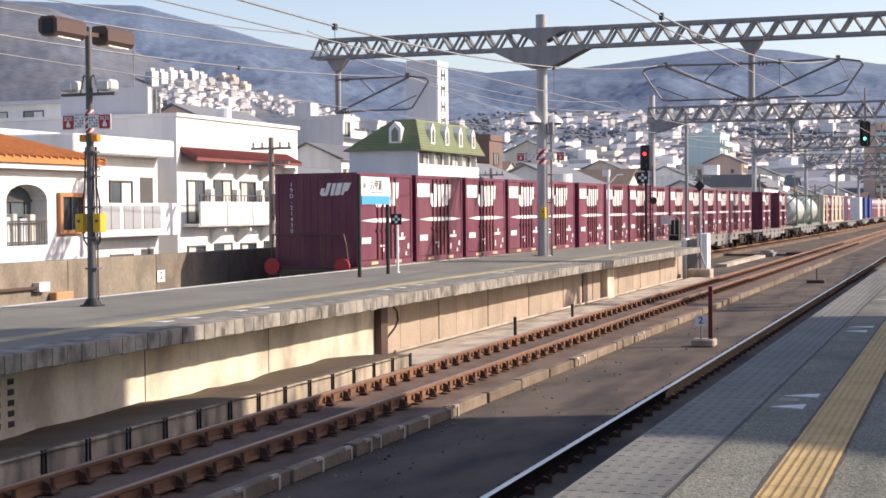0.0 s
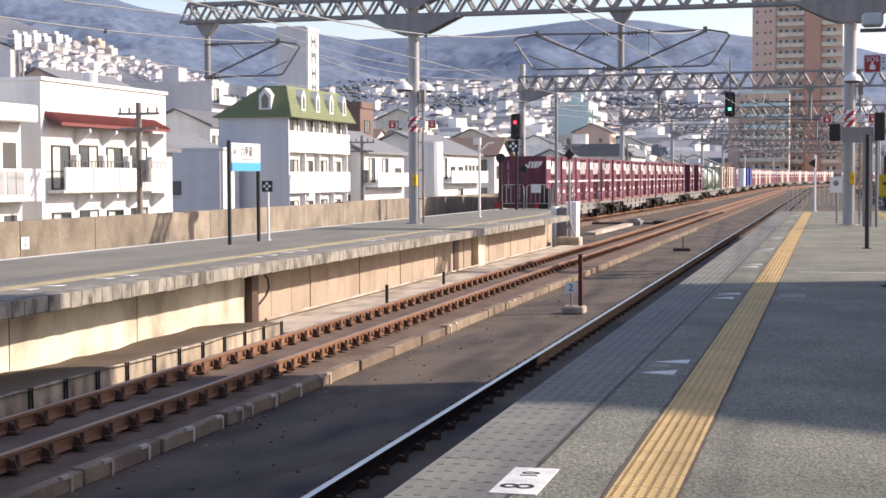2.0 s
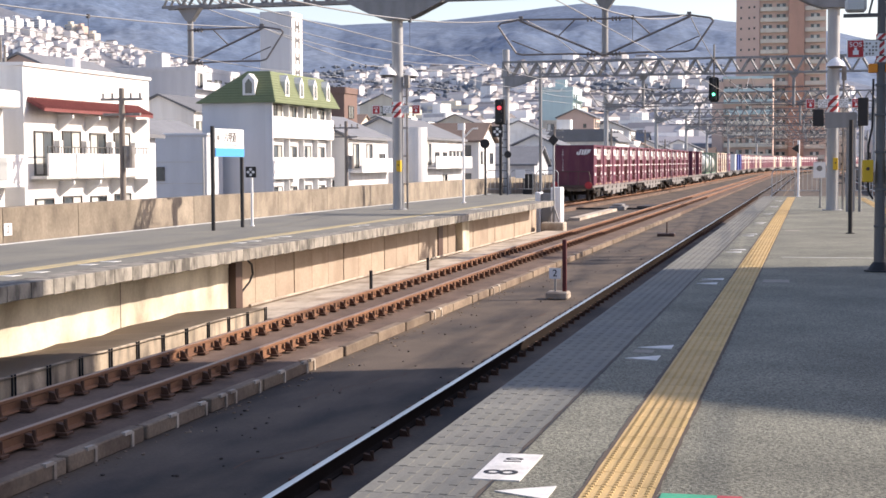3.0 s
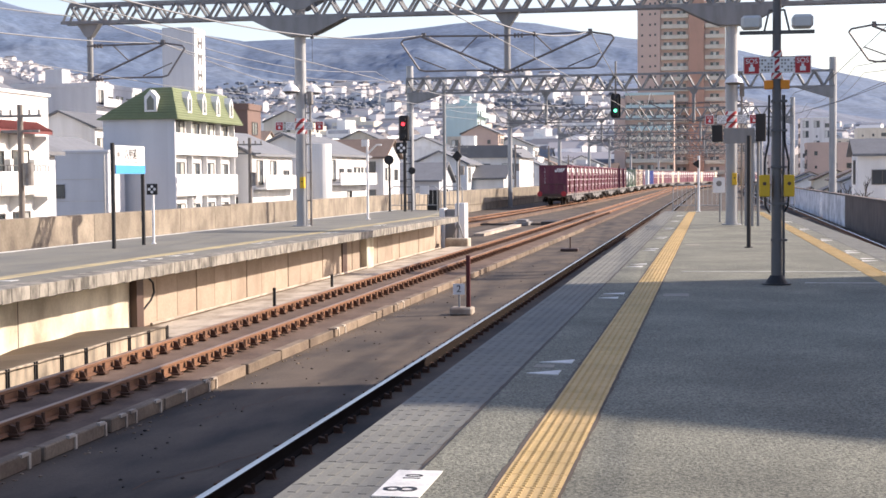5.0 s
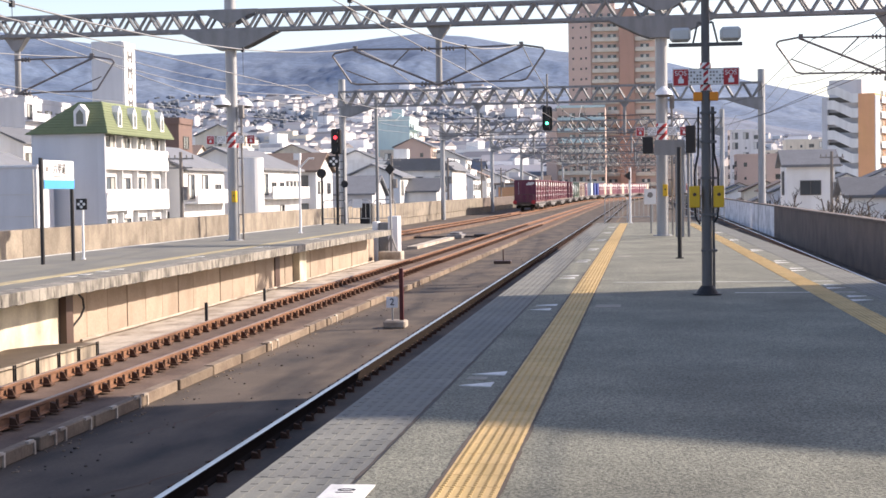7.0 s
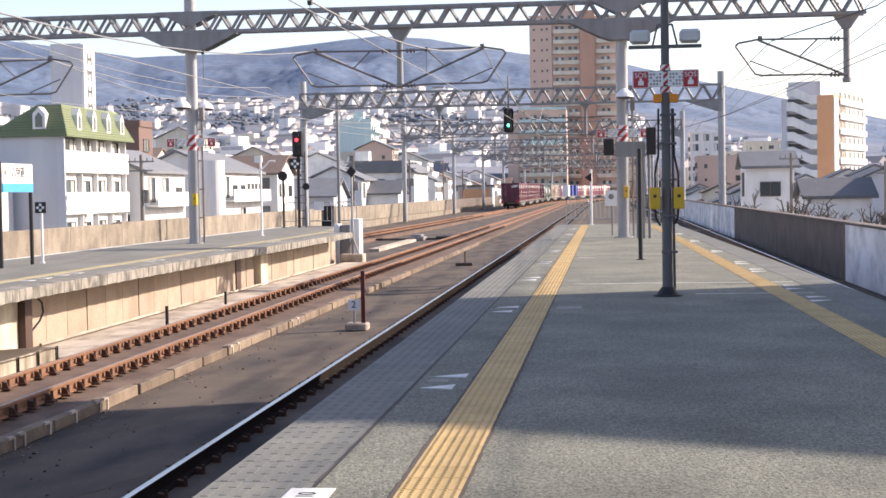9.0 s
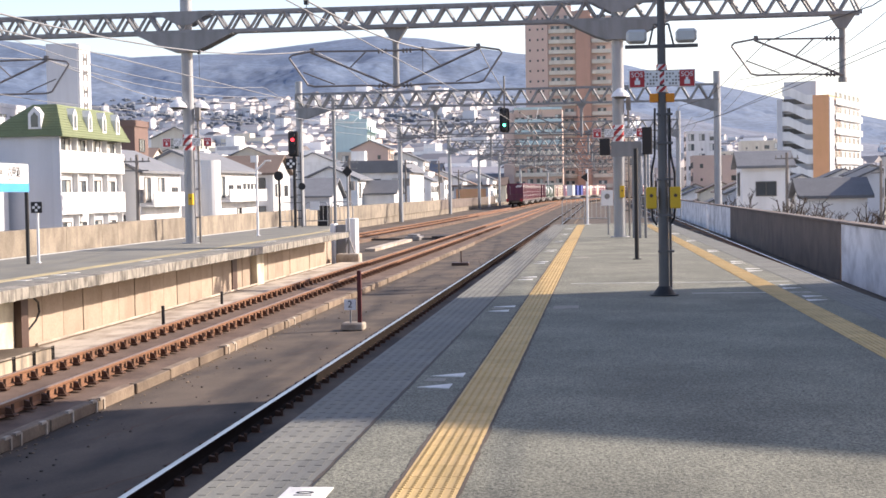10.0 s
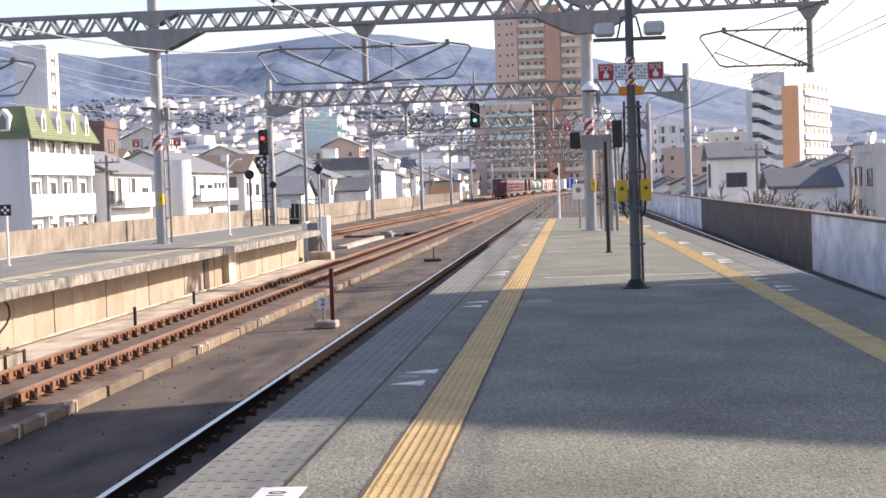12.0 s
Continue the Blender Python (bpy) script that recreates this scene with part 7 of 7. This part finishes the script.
for i in range(209):
    part("coping_stone", COPING[(i * 7 + i // 5) % 3], None, north, at=(EDGE_L, -4.45 + i * 0.3, 0))
# wall panels under the island platform, with a pilaster
y, i = 26.88, 0
while y < 58.4:
    w = 1.16
    part("wall_panel", boxes((-10.71, -10.64 - 0.006 * (i % 3), y, y + w - 0.03, -1.27, -0.22), bevel=0.008), M_PANELWALL, wall_panel)
    y += w
    i += 1
part("pilaster", boxes((-10.7, -10.42, 45.3, 46.2, BED_Z, -0.22), bevel=0.02), M_PLATWALL, wall_panel, "pale concrete pilaster")
# Dark brown strip, slightly proud of the wall panels.
part("recess", boxes((-10.7, -10.61, 42.95, 43.5, BED_Z, -0.22)), M_BROWNP, wall_panel, "narrow dark brown upright strip")
part("kerb", boxes((-10.15, -9.02, 24.6, 58.4, BED_Z, -1.16), bevel=0.03), M_PALEKERB, wall_panel, "pale concrete kerb beside the track")
part("foot_ledge", boxes((-10.64, -10.3, 27.0, 58.4, BED_Z, -1.25), bevel=0.02), M_LEDGE, wall_panel, "dusty ledge at the wall's foot")
bm = bmesh.new()
pipe(bm, [(-10.45, 27.2, -1.2), (-10.45, 58.2, -1.2)], 0.03, 8)
part("conduit", bm, M_PALEKERB, wall_panel, "thin pale conduit along the wall's foot")
part("dark_post", boxes((-10.6, -10.46, 26.52, 26.86, BED_Z, -0.22)), M_BROWNP, wall_cream)
bm = bmesh.new()
pipe(bm, [(-10.46, 26.95, -0.24), (-10.42, 27.25, -0.42), (-10.42, 27.3, -0.6), (-10.45, 27.2, -0.75), (-10.5, 26.9, -0.92)], 0.02)
part("cable", bm, M_BLACK, wall_cream)
for y in (18.07, 21.93):
    part("crack_joint", boxes((-10.602, -10.596, y, y + 0.02, -1.1, -0.26)), M_BROWNP, wall_cream)
bm = bmesh.new()
for i in range(5):
    for j in range(4):
        box(bm, -10.6, -10.593, 14.24 + j * 0.22 + 0.05 * (j % 2), 14.36 + j * 0.22 + 0.05 * (j % 2), -0.98 + i * 0.125, -0.91 + i * 0.125)
part("vent_holes", bm, M_BLACK, wall_cream)

# the covered cable trough along the cream wall
trough = thing("cable_trough", "concrete cable trough with a sagging brown cover", "cable trough", (0, 0, BED_Z))
bm = bmesh.new()
rows = []
for i in range(57):
    y = -2 + i * 0.475
    sag = 0.022 * math.sin(i * 0.5) + 0.02 * math.sin(i * 1.37 + 1) + 0.012 * math.sin(i * 2.9)
    rows.append([bm.verts.new((x, y, z + (sag * (0.8, 1, 1, 0.4)[j]))) for j, (x, z) in enumerate(((-10.6, 0.22), (-10.1, 0.27), (-9.5, 0.31), (-9.13, 0.315)))])
for a, b in zip(rows, rows[1:]):
    for j in range(3):
        bm.faces.new((a[j], a[j + 1], b[j + 1], b[j]))
bmesh.ops.solidify(bm, geom=bm.faces[:], thickness=0.02)
part("cover", bm, M_FELT, trough, "sagging brown cover sheet")
for i in range(31):
    y = -1.75 + i * 0.85
    part("trough_board", boxes((-9.24, -9.17, y, y + 0.8, 0.0, 0.33), bevel=0.01), M_TROUGH, trough)
    part("bracket", boxes((-9.17, -9.15, y + 0.78, y + 0.795, 0.0, 0.34), (-9.17, -9.15, y + 0.855, y + 0.87, 0.0, 0.34)), M_BLACK, trough)

# rail fasteners, pads and notched plinth edges
bm = boxes((0.0, 0.13, -0.075, 0.075, 0.0, 0.03), bevel=0.006)
prism(bm, [(0.0, 0.03), (0.1, 0.03), (0.07, 0.1), (0.0, 0.12)], "y", -0.04, 0.04)
cyl(bm, (0.08, 0, 0.03), (0.08, 0, 0.15), 0.02, n=6)
CLIP = mesh_of("rail_clip", bm, M_CLIP)
CLIP_Z = RAIL_Z - 0.16
plinths = [o for o in bpy.data.objects if o.name.startswith("track_plinth")]
for i in range(70):
    y = 11.5 + i * 0.61
    for off in (-0.53, 0.53):
        part("rail_clip", CLIP, None, plinths[0], at=(mid_x(y) + off + 0.05, y, CLIP_Z))
    part("rail_clip", CLIP, None, plinths[2], at=pose(-3.93 + 0.07, y, CLIP_Z - 0.02) @ Matrix.Diagonal((0.9, 0.75, 0.7, 1)))


def many(mesh_rows, name, mat, owner, label):
    bm = bmesh.new()
    for r in mesh_rows:
        box(bm, *r)
    return tagged(part(name, bm, mat, owner, label), kind="stuff")


more = []
for i in range(90):
    y = 54.2 + i * 0.61
    for x in (-8.43, -7.37, -3.88):
        more.append((x, x + 0.15, y - 0.07, y + 0.07, CLIP_Z, CLIP_Z + 0.09))
for i in range(160):
    y = 11.5 + i * 0.61
    for x in (mid_x(y) - bend(y) - 0.56, mid_x(y) - bend(y) + 0.5, -3.98):
        more.append((x - 0.13, x, y - 0.07, y + 0.07, CLIP_Z, CLIP_Z + 0.09))
for i in range(160):
    y = 60 + i * 0.61
    for off in (-0.68, -0.46, 0.38, 0.6):
        x = freight_x(y) + off
        more.append((x, x + 0.1, y - 0.07, y + 0.07, CLIP_Z, CLIP_Z + 0.08))
many(more, "rail_clips", M_CLIP, plinths[1], "rows of rusty rail clips")
# blocks along the plinth's edge
for i in range(40):
    y = 10.8 + i * 1.7
    part("plinth_block", boxes((-6.76, -6.6, y, y + 1.66 - 0.05 * (i % 3), BED_Z, -1.15 + 0.01 * (i % 2)), bevel=0.012), M_LEDGE, plinths[0])
for y in (12.2, 13.0, 13.8, 14.9, 15.7, 16.3, 16.6, 17.4, 18.3, 19.2, 19.5, 26.3, 26.8, 31.5, 32.1):
    part("edge_bracket", boxes((-6.61, -6.585, y, y + 0.05, BED_Z, -1.15), (-6.63, -6.585, y - 0.15, y, -1.165, -1.13)), M_PALEKERB, plinths[0])

# grit, chips of ballast and cracks on the track bed
r = random.Random(9)
verts, faces = [], []
for i in range(200):
    x, y = r.uniform(-6.3, -4.1), 9 + 60 * r.random() ** 1.6
    s_, i0 = r.uniform(0.006, 0.022), len(verts)
    verts += [(x + c.x * s_ * r.uniform(0.7, 1.4), y + c.y * s_ * r.uniform(0.7, 1.4), BED_Z + 0.4 * s_ + c.z * s_ * 0.7) for c in IV]
    faces += [tuple(i0 + k for k in f) for f in IF]
ledge_verts, ledge_faces = [], []
for i in range(220):
    y = 11 + 45 * r.random() ** 1.3
    x = -6.56 + abs(r.gauss(0, 0.16))
    s_, i0 = r.uniform(0.006, 0.02), len(ledge_verts)
    ledge_verts += [(x + c.x * s_ * r.uniform(0.7, 1.8), y + c.y * s_ * r.uniform(0.7, 2.4), BED_Z + 0.3 * s_ + c.z * s_ * 0.6) for c in IV]
    ledge_faces += [tuple(i0 + k for k in f) for f in IF]
stuff("ledge_rubble", ledge_verts, ledge_faces, M_LEDGE, "pale broken concrete crumbs along the track plinth", "rubble")
stuff("track_grit", verts, faces, M_GRIT, "loose dark stones scattered on the track slab", "stones")
deck = bpy.data.objects["viaduct_deck"]
for x0, y0, n in ((-5.9, 17.0, 14), (-5.2, 13.0, 10), (-4.6, 22.0, 12), (-5.6, 26.0, 9)):
    bm = bmesh.new()
    x, y = x0, y0
    for i in range(n):
        x1, y1 = x + r.uniform(-0.05, 0.16), y + r.uniform(0.1, 0.3)
        a = bm.verts.new((x - 0.012, y, BED_Z + 0.003)), bm.verts.new((x + 0.012, y, BED_Z + 0.003)), bm.verts.new((x1 + 0.012, y1, BED_Z + 0.003)), bm.verts.new((x1 - 0.012, y1, BED_Z + 0.003))
        bm.faces.new(a)
        x, y = x1, y1
    part("crack", bm, M_CLIP, deck)

motions()
